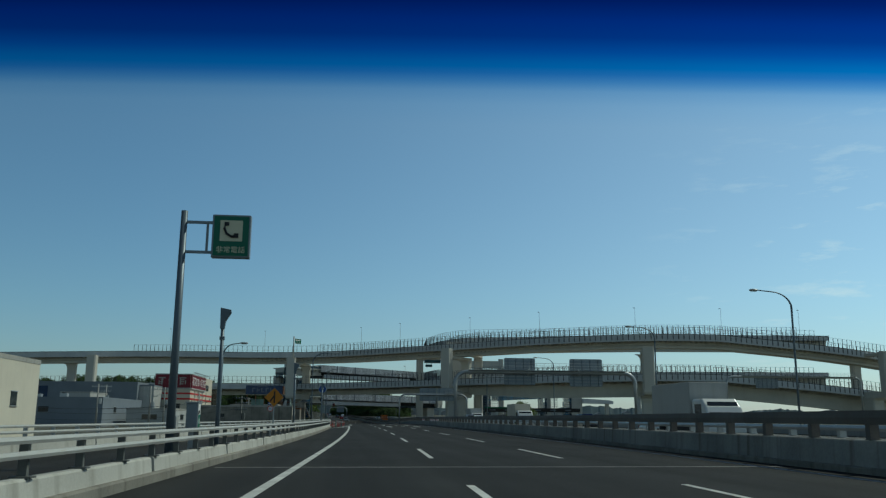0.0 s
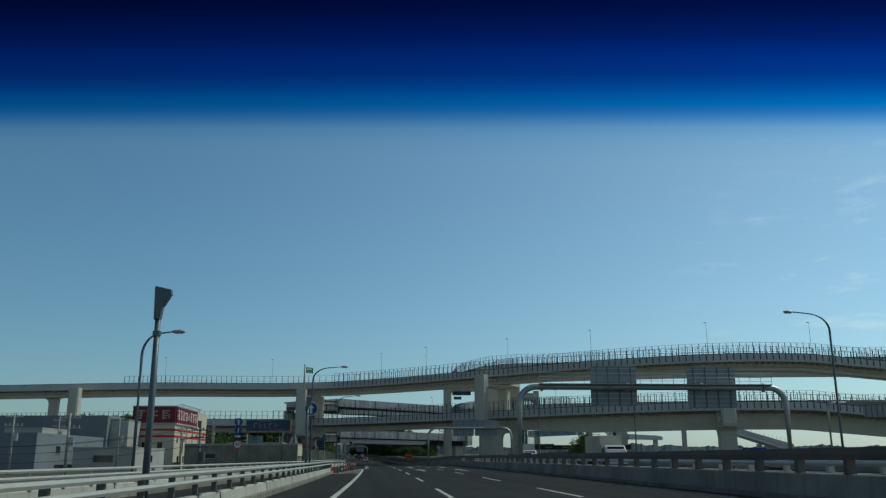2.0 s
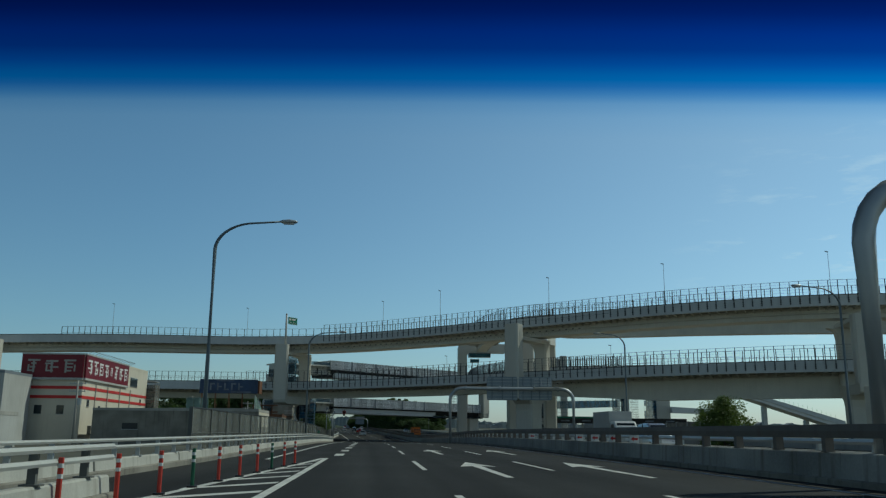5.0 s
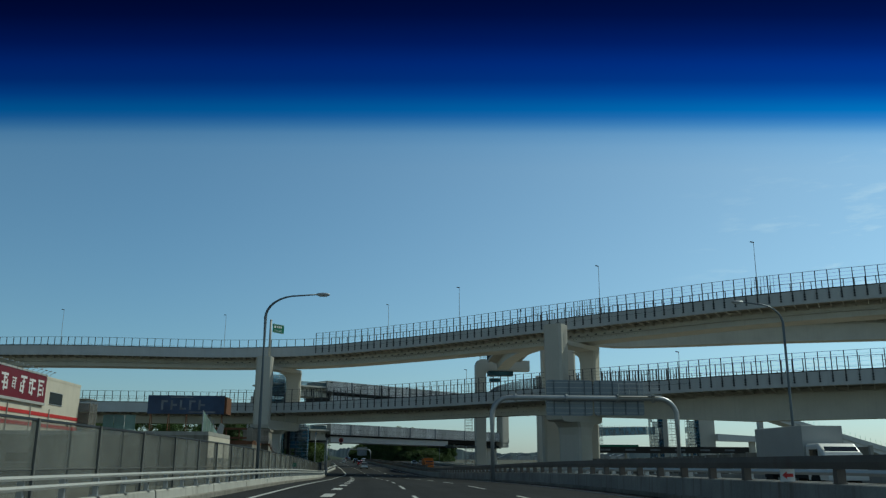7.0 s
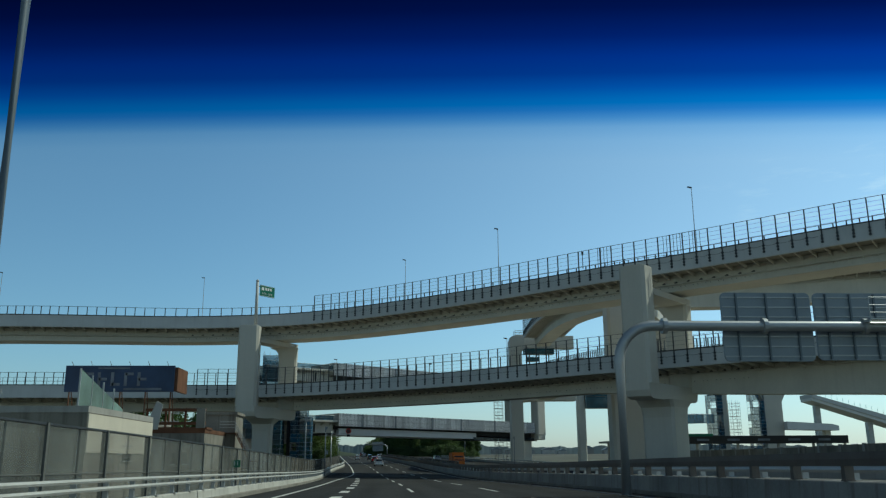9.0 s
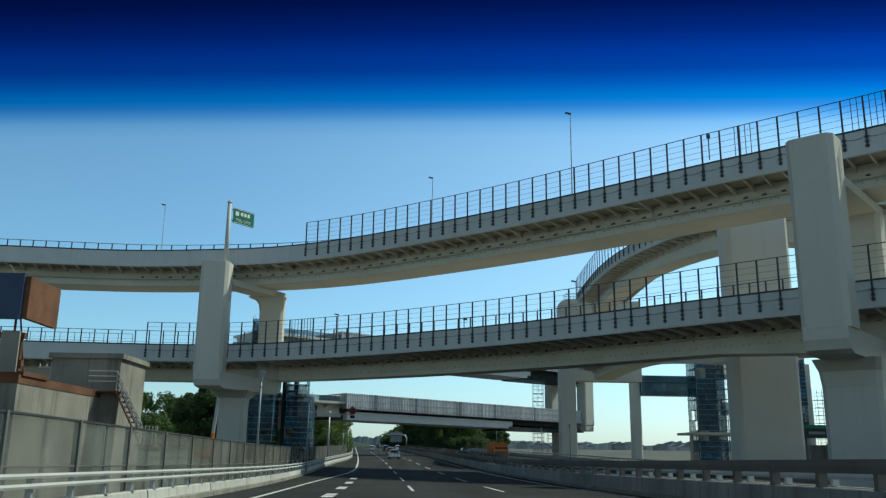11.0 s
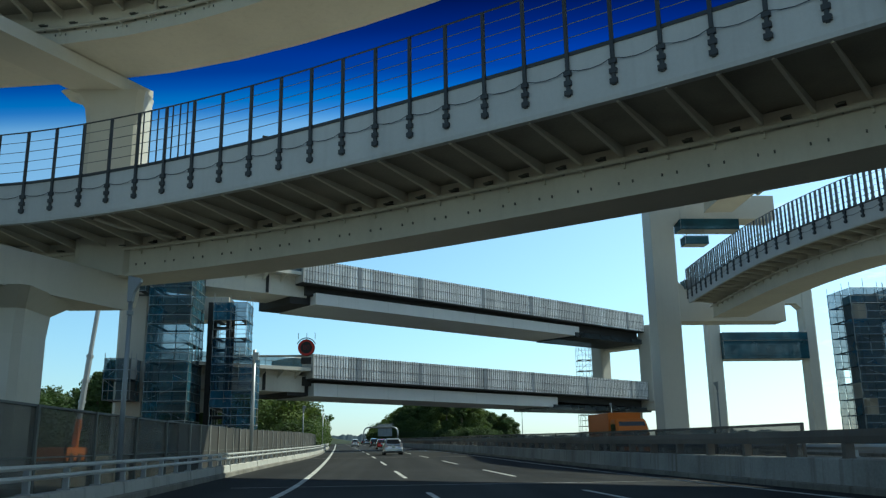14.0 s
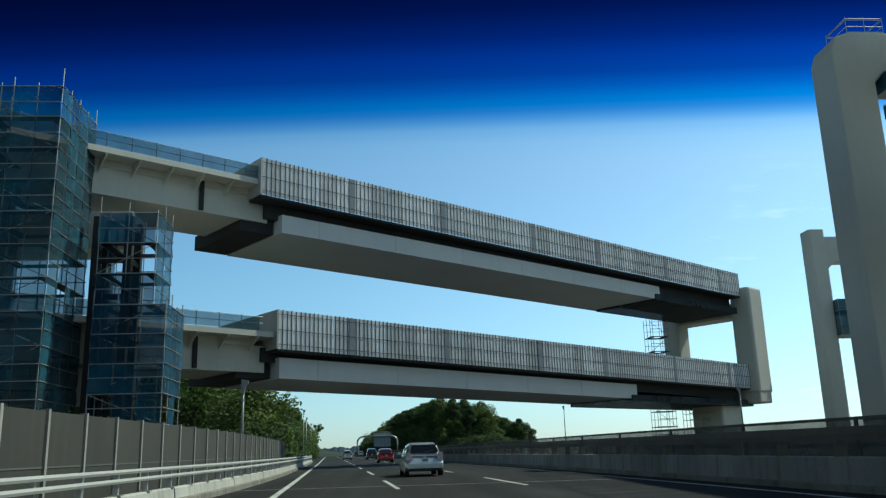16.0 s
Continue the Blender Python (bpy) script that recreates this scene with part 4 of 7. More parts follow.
platform(33.0, 352.9, 28.2, 2.6, 2.6, 1.1, "steel handrail platform on top of the tall pier")
platform(36.9, 351.8, 23.9, 6.6, 2.2, 1.2, "netted work platform under the upper loop deck", NET_STAGE, 1.4)
platform(35.4, 351.8, 22.3, 2.6, 1.6, 0.9, "netted work platform hung under the loop deck", NET_STAGE, 3.2)
platform(34.5, 351.9, 17.28, 1.6, 1.4, 1.0, "small netted platform at the lower deck end", NET_STAGE)

# ---- bridges under construction across the road ----
A3, B3 = np.array((-8.47, 362.1)), np.array((44.02, 401.4))
D3 = (B3 - A3) / np.linalg.norm(B3 - A3)
N3 = np.array((-D3[1], D3[0]))
L3 = float(np.linalg.norm(B3 - A3))


def p3(u, s, z):
    q = A3 + D3 * u + N3 * s
    return (q[0], q[1], z)


def block(m, u0, u1, s0, s1, za, zb, zc=None, zd=None):
    """A straight block along the new bridge: bottoms za at u0 and zc at u1, tops zb and zd."""
    zc, zd = za if zc is None else zc, zb if zd is None else zd
    vs = [p3(u0, s0, za), p3(u0, s1, za), p3(u0, s1, zb), p3(u0, s0, zb), p3(u1, s0, zc), p3(u1, s1, zc), p3(u1, s1, zd), p3(u1, s0, zd)]
    return m.add(vs, [(0, 1, 2, 3), (7, 6, 5, 4), (0, 4, 5, 1), (1, 5, 6, 2), (2, 6, 7, 3), (3, 7, 4, 0)])


def new_deck(za, drop, gir_end, label, gir, start):
    """A box girder with formwork panels hung along both edges. za: the panel's top at the near end; drop: its fall to the far end."""
    base = p3(0, 4, ROAD(365))
    root = thing("unfinished_bridge", base, label, "bridge", "bridges under construction")
    zf = lambda u: za - drop * u / L3
    m = M(); block(m, 1.7, gir_end, 1.0, 10.0, gir[1], gir[0], gir[3], gir[2])
    part("box_girder", m, GIRDER_GREY, root, "pale grey new steel girder", base=base)
    gl = lambda u, k: gir[k] + (gir[k + 2] - gir[k]) * (u - 1.7) / (gir_end - 1.7)
    for u in np.arange(5.0, gir_end - 2, 7.6):
        m = M(); block(m, u, u + 0.05, 0.985, 1.0, gl(u, 1), gl(u, 0))
        part("girder_seam", m, PARAPET, root, base=base)
    # shade between panels and girder is painted into this dark formwork
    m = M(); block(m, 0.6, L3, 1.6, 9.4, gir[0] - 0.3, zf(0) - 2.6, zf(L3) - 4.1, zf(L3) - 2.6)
    part("deck_formwork", m, FORM_DARK, root, "deck formwork, coloured near-black for the shaded gap", base=base)
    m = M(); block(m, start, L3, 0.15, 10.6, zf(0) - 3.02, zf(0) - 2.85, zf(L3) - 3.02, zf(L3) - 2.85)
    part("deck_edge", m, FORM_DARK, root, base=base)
    us = np.linspace(start, L3, 41)
    for u0, u1 in zip(us[:-1], us[1:]):
        for s in (0.0, 9.9):
            m = M()
            block(m, u0 + 0.012, u1 - 0.012, s + 0.05, s + 0.07, zf(u0) - 2.85, zf(u0), zf(u1) - 2.85, zf(u1))
            part("form_panel", m, FORM_SHEET, root, base=base)
    stud = M(); block(stud, -0.028, 0.028, 0.022, 0.05, -2.92, 0.03)
    stud_me = mesh_of("stud", stud, POST_DARK, base=p3(0, 0, 0))
    rnd = random.Random(3)
    for k in range(171):
        u = start + (L3 - start) * (k + 0.02) / 170.1 + rnd.uniform(-0.03, 0.03)
        q = p3(u, 0, zf(u))
        put("stud", stud_me, root, pose(q[0] - base[0], q[1] - base[1], q[2] - base[2] + rnd.uniform(-0.03, 0.03)))
    for k in range(6):
        u = L3 * (0.1 + 0.165 * k) + rnd.uniform(-1, 1)
        q = p3(u, -0.02, zf(u))
        wide = M(); block(wide, u - 0.28, u + 0.28, 0.014, 0.045, zf(u) - 2.86, zf(u) - 0.02)
        part("cover_strip", wide, GREY_WALL, root, base=base)
    for h in (0.30, 1.45, 2.5):
        m = M(); block(m, start, L3, 0.0, 0.022, zf(0) - h - 0.035, zf(0) - h, zf(L3) - h - 0.035, zf(L3) - h)
        part("waler", m, POST_DARK, root, base=base)
    m = M(); block(m, start - 0.12, start, 0.0, 10.0, zf(0) - 2.85, zf(0))
    part("end_panel", m, FORM_GREY, root, base=base)
    # earlier girder end at the near side, with its edge walkway
    m = M(); block(m, -18, 1.0, 2.0, 8.2, zf(0) - 4.4, zf(0) - 2.45)
    part("girder_end", m, STEEL_CREAM, root, "cream painted girder end", base=base)
    m = M(); block(m, -18, start - 0.15, 0.4, 9.8, zf(0) - 2.0, zf(0) - 1.6)
    part("deck_end", m, STEEL_CREAM, root, base=base)
    for u in np.arange(-16.5, 0.0, 2.3):
        m = M().add([p3(u, 0.5, zf(0) - 2.0), p3(u, 2.0, zf(0) - 2.0), p3(u, 2.0, zf(0) - 2.9), p3(u, 0.5, zf(0) - 2.12), p3(u + 0.12, 0.5, zf(0) - 2.0), p3(u + 0.12, 2.0, zf(0) - 2.0), p3(u + 0.12, 2.0, zf(0) - 2.9), p3(u + 0.12, 0.5, zf(0) - 2.12)], [(0, 1, 2, 3), (7, 6, 5, 4), (0, 4, 5, 1), (1, 5, 6, 2), (2, 6, 7, 3), (3, 7, 4, 0)])
        part("bracket", m, STEEL_CREAM, root, base=base)
    m = M(); block(m, -18, 0.0, 1.9, 8.2, zf(0) - 2.5, zf(0) - 1.98)
    part("deck_haunch", m, STEEL_CREAM, root, base=base)
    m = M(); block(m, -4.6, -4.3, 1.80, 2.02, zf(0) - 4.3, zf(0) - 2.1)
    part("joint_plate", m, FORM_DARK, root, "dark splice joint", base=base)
    for u in np.arange(-17, 0, 1.7):
        m = M().tube([p3(u, 0.5, zf(0) - 1.6), p3(u, 0.5, zf(0) - 0.5)], 0.03, 5)
        part("rail_post", m, TUBE, root, base=base)
    m = M()
    for h in (0.55, 1.05):
        m.tube([p3(-18, 0.5, zf(0) - 1.6 + h), p3(0, 0.5, zf(0) - 1.6 + h)], 0.025, 5)
    part("handrail", m, TUBE, root, base=base)
    m = M(); block(m, -18, -0.3, 0.45, 0.46, zf(0) - 1.55, zf(0) - 0.6)
    part("rail_net", m, NET_RAIL, root, base=base)
    # block added to stand for the shaded gap behind the girder end
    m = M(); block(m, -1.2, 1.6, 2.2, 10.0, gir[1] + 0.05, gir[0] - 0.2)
    part("dark_gap_block", m, FORM_DARK, root, base=base)
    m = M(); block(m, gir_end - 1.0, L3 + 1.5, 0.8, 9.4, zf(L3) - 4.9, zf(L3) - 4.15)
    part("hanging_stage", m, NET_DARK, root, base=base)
    return root


new_deck(23.15, 0.85, 50.0, "upper bridge under construction with pale formwork panels", (19.32, 17.9, 19.09, 17.63), -0.6)
new_deck(11.75, 0.75, 44.3, "lower bridge under construction with pale formwork panels", (8.41, 6.89, 7.94, 6.46), 1.0)

# pier at the far end of the new bridges
base = p3(L3 + 1.5, 3, ROAD(400) - 0.5)
root = thing("viaduct_pier", base, "pale frame pier under the far end of the new bridges", "bridge pier", "frame piers")
m = M(); block(m, L3 + 0.15, L3 + 3.3, -1.0, 1.7, 7.6, 20.6)
part("front_column", m, PIER_CREAM, root, base=base, bevel=0.3)
m = M(); block(m, L3 + 0.3, L3 + 3.1, -0.9, 11.5, 6.4, 8.1)
part("lower_beam", m, PIER_CREAM, root, base=base, bevel=0.2)
m = M(); block(m, L3 + 0.3, L3 + 3.1, 1.5, 11.5, 17.0, 18.8)
part("upper_beam", m, PIER_CREAM, root, base=base, bevel=0.2)
m = M(); block(m, L3 - 0.4, L3 + 2.2, 9.2, 11.6, 6.4, 18.8)
part("rear_column", m, PIER_CREAM, root, base=base, bevel=0.3)
m = M(); block(m, L3 - 4.2, L3 + 0.3, 1.6, 5.8, ROAD(400) - 0.5, 6.5)
part("stem", m, PIER_CREAM, root, base=base, bevel=0.3)


# ---- scaffold towers in blue nets ----
def scaffold(x0, x1, y0, y1, z0, z1, label, mat, lift=1.9, bay=1.6, nets="front left right", gaps=0.12, seed=1):
    rnd = random.Random(seed)
    base = ((x0 + x1) / 2, (y0 + y1) / 2, z0)
    root = thing("scaffold_tower", base, label, "scaffold", "scaffold towers")
    nx, ny, nz = max(2, round((x1 - x0) / bay)), max(2, round((y1 - y0) / bay)), max(2, round((z1 - z0) / lift))
    X, Y, Z = np.linspace(x0, x1, nx + 1), np.linspace(y0, y1, ny + 1), np.linspace(z0, z1, nz + 1)
    for x in X:
        for y in (y0, y1):
            part("standard", M().tube([(x, y, z0), (x, y, z1 + rnd.uniform(0.2, 1.3))], 0.035, 5), TUBE, root, base=base)
    for y in Y[1:-1]:
        for x in (x0, x1):
            part("standard", M().tube([(x, y, z0), (x, y, z1 + rnd.uniform(0.2, 1.2))], 0.035, 5), TUBE, root, base=base)
    for z in Z:
        for zz in (z, z + 0.95) if z < z1 else (z,):
            for a, b, c, d in ((x0, y0 - 0.1, x1, y0 - 0.1), (x1 + 0.1, y0, x1 + 0.1, y1), (x1, y1, x0, y1)):
                part("ledger", M().tube([(a, b, zz), (c, d, zz)], 0.032, 5), TUBE, root, base=base)
        if z < z1:
            m = M()
            m.box(((x0 + x1) / 2, y0 + 0.35, z + 0.03), (x1 - x0, 0.6, 0.05)).box(((x0 + x1) / 2, y1 - 0.35, z + 0.03), (x1 - x0, 0.6, 0.05))
            m.box((x1 - 0.35, (y0 + y1) / 2, z + 0.03), (0.6, y1 - y0, 0.05)).box((x0 + 0.35, (y0 + y1) / 2, z + 0.03), (0.6, y1 - y0, 0.05))
            part("walkway", m, POST_DARK, root, base=base)
    for k in range(nz):
        a, b = (x0, x1) if k % 2 else (x1, x0)
        part("brace", M().tube([(a, y0 - 0.05, Z[k]), (b, y0 - 0.05, Z[k + 1])], 0.025, 5), TUBE, root, base=base)

    def sheet(pa, pb, za, zb):
        m, n = M(), 5
        rows = []
        for j in range(4):
            z = za + (zb - za) * j / 3
            rows.append([(pa[0] + (pb[0] - pa[0]) * i / n + rnd.uniform(-0.05, 0.05), pa[1] + (pb[1] - pa[1]) * i / n + rnd.uniform(-0.05, 0.05), z) for i in range(n + 1)])
        part("net", m.sweep(rows, close=False), mat, root, base=base)
    for k in range(nz):
        for i in range(nx):
            if "front" in nets and rnd.random() > gaps:
                sheet((X[i], y0 - 0.08), (X[i + 1], y0 - 0.08), Z[k], Z[k + 1])
        for i in range(ny):
            if "right" in nets and rnd.random() > gaps * 1.6:
                sheet((x1 + 0.08, Y[i]), (x1 + 0.08, Y[i + 1]), Z[k], Z[k + 1])
            if "left" in nets and rnd.random() > gaps:
                sheet((x0 - 0.08, Y[i]), (x0 - 0.08, Y[i + 1]), Z[k], Z[k + 1])
    return root


zg = ROAD(352) - 0.45
base = (-25.5, 356.0, zg)
root = thing("viaduct_pier", base, "cream pier column wrapped by scaffolding", "bridge pier", "frame piers")
m = M().box((-26.6, 357.0, (zg + 18.2) / 2), (3.4, 4.0, 18.2 - zg), 0, 0.4)
part("column", m, PIER_CREAM, root, base=base)
for z, h in ((16.3, 2.6), (6.0, 2.2)):
    part("cross_beam", M().box((-21.4, 358.5, z), (9.2, 3.0, h)), PIER_CREAM, root, base=base)
scaffold(-23.6, -19.3, 350.0, 356.0, zg, 23.4, "tall scaffold tower wrapped in blue safety net beside the pier", NET_BLUE, gaps=0.03, seed=4)
scaffold(-17.5, -13.2, 352.8, 357.0, zg, 10.4, "scaffold tower with strong blue sheets under the new bridge", NET_STRONG, gaps=0.04, seed=5)
scaffold(-17.6, -14.1, 353.2, 356.9, 10.5, 16.3, "blue sheeted scaffold head under the upper girder", NET_STRONG, gaps=0.12, seed=6)
root = thing("steel_bent", (-17.3, 356.0, zg), "dark temporary steel bent inside the blue scaffold", "support tower")
for a in (-1.0, 1.0):
    for b in (-1.0, 1.0):
        part("leg", M().box((a, b, (16.6 - zg) / 2), (0.5, 0.5, 16.6 - zg)), FORM_DARK, root)
for z in np.arange(2.0, 16.5, 2.4):
    part("cross_tie", M().box((0, -1.0, z), (2.4, 0.3, 0.35)), FORM_DARK, root)
    part("cross_tie", M().box((1.0, 0, z), (0.3, 2.4, 0.35)), FORM_DARK, root)
scaffold(-28.2, -25.5, 351.6, 355.1, 5.9, 10.2, "netted scaffold bay hung on the pier side", NET_BLUE, seed=7)
scaffold(-27.0, -24.4, 351.0, 354.0, 17.2, 19.4, "netted scaffold bay at the pier head", NET_BLUE, seed=8)
scaffold(33.4, 35.7, 405.0, 407.6, ROAD(400) - 0.45, 17.0, "bare scaffold stair tower beside the far pier", NET_GREY, nets="", bay=1.2, seed=9)
scaffold(36.2, 40.0, 401.6, 404.0, ROAD(400) - 0.45, 5.4, "low bare scaffold at the foot of the far pier", NET_GREY, nets="", bay=1.3, seed=10)


def portal(x0, x1, y, z0, z1, zt, label, w=2.3):
    zg = ROAD(min(y, 1400)) - 0.5
    root = thing("viaduct_pier", (x0, y, zg), label, "bridge pier", "frame piers")
    g = lambda z: z - zg
    for x in (x0, x1):
        part("column", M().box((x - x0 + w / 2, 1.3, g(zt) / 2), (w, 2.6, g(zt)), 0, 0.3), PIER_CREAM, root)
    part("cross_beam", M().slab([(w - 0.1, g(z0) - 1.0), (w + 1.0, g(z0)), (x1 - x0 - 1.0, g(z0)), (x1 - x0 + 0.1, g(z0) - 1.0), (x1 - x0 + 0.1, g(z1)), (w - 0.1, g(z1))], 0.2, 2.4), PIER_CREAM, root)
    return root


portal(57.9, 75.6, 409.0, 25.5, 29.0, 30.0, "pale portal pier of a further bridge")
platform(67.8, 410.2, 15.4, 15.4, 4.4, 3.2, "long netted stage hung between portal columns", NET_STAGE)
platform(67.8, 410.2, 18.7, 15.4, 4.4, 1.4, "long railed stage between portal columns", NET_STAGE)


def stage(p, q, zp, zq, h, label, wide=3.0):
    """A railed, netted working stage that runs from p to q and climbs with the beam above it."""
    p, q = Vector(p), Vector(q)
    n = max(3, round((q - p).length / 1.8))
    side = Vector((-(q - p).y, (q - p).x)).normalized() * wide
    root = thing("work_platform", (p.x, p.y, zp), label, "scaffold platform", "work platforms")
    at_ = lambda k, s, z: (*((q - p) * (k / n) + side * s), (zq - zp) * k / n + z)
    part("floor", M().sweep([[at_(k, s, z) for s, z in ((0, 0), (1, 0), (1, 0.14), (0, 0.14))] for k in (0, n)]), TUBE, root)
    for s in (0, 1):
        for z in (0.55, 1.1, h):
            part("handrail", M().tube([at_(0, s, z), at_(n, s, z)], 0.035, 5), TUBE, root)
        for k in range(n + 1):
            part("post", M().tube([at_(k, s, 0), at_(k, s, h + 0.35)], 0.035, 5), TUBE, root)
    part("net", M().sweep([[at_(k, -0.015, z) for z in (0.0, h * 0.5, h)] for k in range(n + 1)], close=False), NET_STRONG, root)
    part("back_net", M().sweep([[at_(k, 1.015, z) for z in (0.0, h * 0.5, h)] for k in range(n + 1)], close=False), NET_STAGE, root)
    return root


# skewed portal in blue nets: the near column low, the far one higher
zg4 = ROAD(380) - 0.5
base = (60.4, 363.6, zg4)
root = thing("viaduct_pier", base, "pale skewed portal pier wrapped in scaffold nets", "bridge pier", "frame piers")
part("near_column", M().box((60.4, 363.6, (zg4 + 18.6) / 2), (3.2, 3.2, 18.6 - zg4), 0, 0.3), PIER_CREAM, root, base=base)
part("far_column", M().box((98.2, 403.5, (zg4 + 22.9) / 2), (2.6, 2.6, 22.9 - zg4), 0, 0.3), PIER_CREAM, root, base=base)
part("cross_beam", M().sweep([[(x + 0.8 * s, y - 0.9 * s, z) for s, z in ((-1, a), (1, a), (1, b), (-1, b))] for x, y, a, b in ((62.0, 365.2, 16.4, 18.5), (97.0, 402.2, 20.6, 22.8))]), PIER_CREAM, root, base=base)
scaffold(57.7, 63.0, 360.9, 366.3, zg4, 19.2, "near portal column wrapped in deep blue nets", NET_STRONG, gaps=0.05, seed=11)
scaffold(64.0, 66.6, 361.6, 364.2, zg4, 19.4, "bare lattice scaffold tower beside a portal column", NET_GREY, nets="", bay=1.3, seed=13)
scaffold(93.2, 96.6, 399.0, 402.6, zg4, 23.9, "far portal column scaffold in deep blue nets", NET_STRONG, gaps=0.12, seed=12)
scaffold(100.0, 102.4, 401.0, 403.6, zg4, 16.2, "bare lattice scaffold behind the far portal column", NET_GREY, nets="", bay=1.2, seed=14)
stage((65.2, 363.6), (97.0, 400.6), 15.5, 20.5, 3.2, "long netted stage round a portal beam")
stage((66.8, 365.6), (94.0, 399.0), 9.0, 10.7, 2.4, "long netted stage hung low between portal columns")


# single pier further along with the stub of a low ramp and a stage sloping down
zg4 = ROAD(400) - 0.5
base = (108.5, 400.0, zg4)
root = thing("viaduct_pier", base, "pale new pier column with a flared head", "bridge pier", "frame piers")
o = ((-1, -1), (1, -1), (1, 1), (-1, 1))
part("column", M().sweep([[(111.6 + a * w, 401.5 + b * 1.5, z) for a, b in o] for z, w in ((zg4, 2.6), (16.5, 2.6), (19.0, 3.9), (22.5, 4.2))]), PIER_CREAM, root, base=base)
scaffold(105.4, 108.6, 399.0, 403.0, zg4, 20.5, "scaffold tower in blue nets against a new pier column", NET_STRONG, gaps=0.2, seed=21)
base = (116.0, 400.0, 10.0)
root = thing("ramp_stub", base, "pale concrete stub of a low unfinished ramp", "bridge")
part("girder", M().slab([(-1.8, -1.2), (13.0, -1.5), (13.0, -0.2), (11.0, 0.3), (-1.8, 1.0)], -2.0, 3.0), GIRDER_GREY, root)
part("post", M().box((10.5, 0.5, -5.3), (1.6, 1.6, 8.0)), PIER_CREAM, root)
base = (183.0, 515.0, 23.2)
zr4 = ROAD(515) - 0.5
root = thing("ramp_stage", base, "grey unfinished deck of a ramp sloping down with a railing", "bridge")
part("formwork", M().slab([(-4.0, 0.9), (62.0, -19.4), (62.0, -17.6), (-4.0, 2.0)], -5.0, 5.0), GIRDER_GREY, root)
part("girder", M().slab([(-4.0, 2.04), (62.0, -17.56), (62.0, -15.0), (-4.0, 3.6)], -5.5, 5.5), PARAPET, root)
for k in range(26):
    part("rail_post", M().tube([(-3.0 + 2.4 * k, -5.3, 3.0 - 0.282 * 2.4 * k), (-3.0 + 2.4 * k, -5.3, 5.2 - 0.282 * 2.4 * k)], 0.06, 5), TUBE, root)
for x in (0.0, 22.0, 44.0):
    top = -0.8 - 0.3136 * x
    part("support_leg", M().box((x, 0, (top - 23.2 + zr4) / 2), (2.2, 2.2, top + 23.2 - zr4)), TUBE, root)


# ---- small builders ----
def lettering(body, size, mat, depth=0.004):
    """A word as a mesh in the x-z plane, facing -y, centred."""
    cu = bpy.data.curves.new("lettering", "FONT")
    cu.body, cu.size, cu.align_x, cu.align_y, cu.extrude = body, size, "CENTER", "CENTER", depth
    tmp = bpy.data.objects.new("lettering", cu)
    scene.collection.objects.link(tmp)
    bpy.context.view_layer.update()
    me = bpy.data.meshes.new_from_object(tmp.evaluated_get(bpy.context.evaluated_depsgraph_get()))
    bpy.data.objects.remove(tmp)
    me.transform(Matrix.Rotation(radians(90), 4, "X"))
    me.materials.clear()
    me.materials.append(mat)
    return me


def disc(r, y0, y1, n=28, c=(0, 0)):
    return M().slab([(c[0] + r * math.cos(2 * math.pi * k / n), c[1] + r * math.sin(2 * math.pi * k / n)) for k in range(n)], y0, y1)


def ring(r0, r1, y, n=28, c=(0, 0)):
    m = M()
    for k in range(n):
        a = 2 * math.pi * k / n
        m.v += [(c[0] + r0 * math.cos(a), y, c[1] + r0 * math.sin(a)), (c[0] + r1 * math.cos(a), y, c[1] + r1 * math.sin(a))]
    m.f += [(2 * k, 2 * k + 1, (2 * k + 3) % (2 * n), (2 * k + 2) % (2 * n)) for k in range(n)]
    return m


def up_arrow(y, w, h, c=(0, 0), turn=0.0):
    o = [(-w * 0.22, -h / 2), (w * 0.22, -h / 2), (w * 0.22, h * 0.08), (w / 2, h * 0.08), (0, h / 2), (-w / 2, h * 0.08), (-w * 0.22, h * 0.08)]
    ca, sa = math.cos(turn), math.sin(turn)
    o = [(c[0] + a * ca - b * sa, c[1] + a * sa + b * ca) for a, b in o]
    return M().slab(o, y - 0.004, y)


def footing(root, r=0.16):
    part("base_plate", M().box((0, 0, 0.03), (r * 3, r * 3, 0.06)), GALV, root)


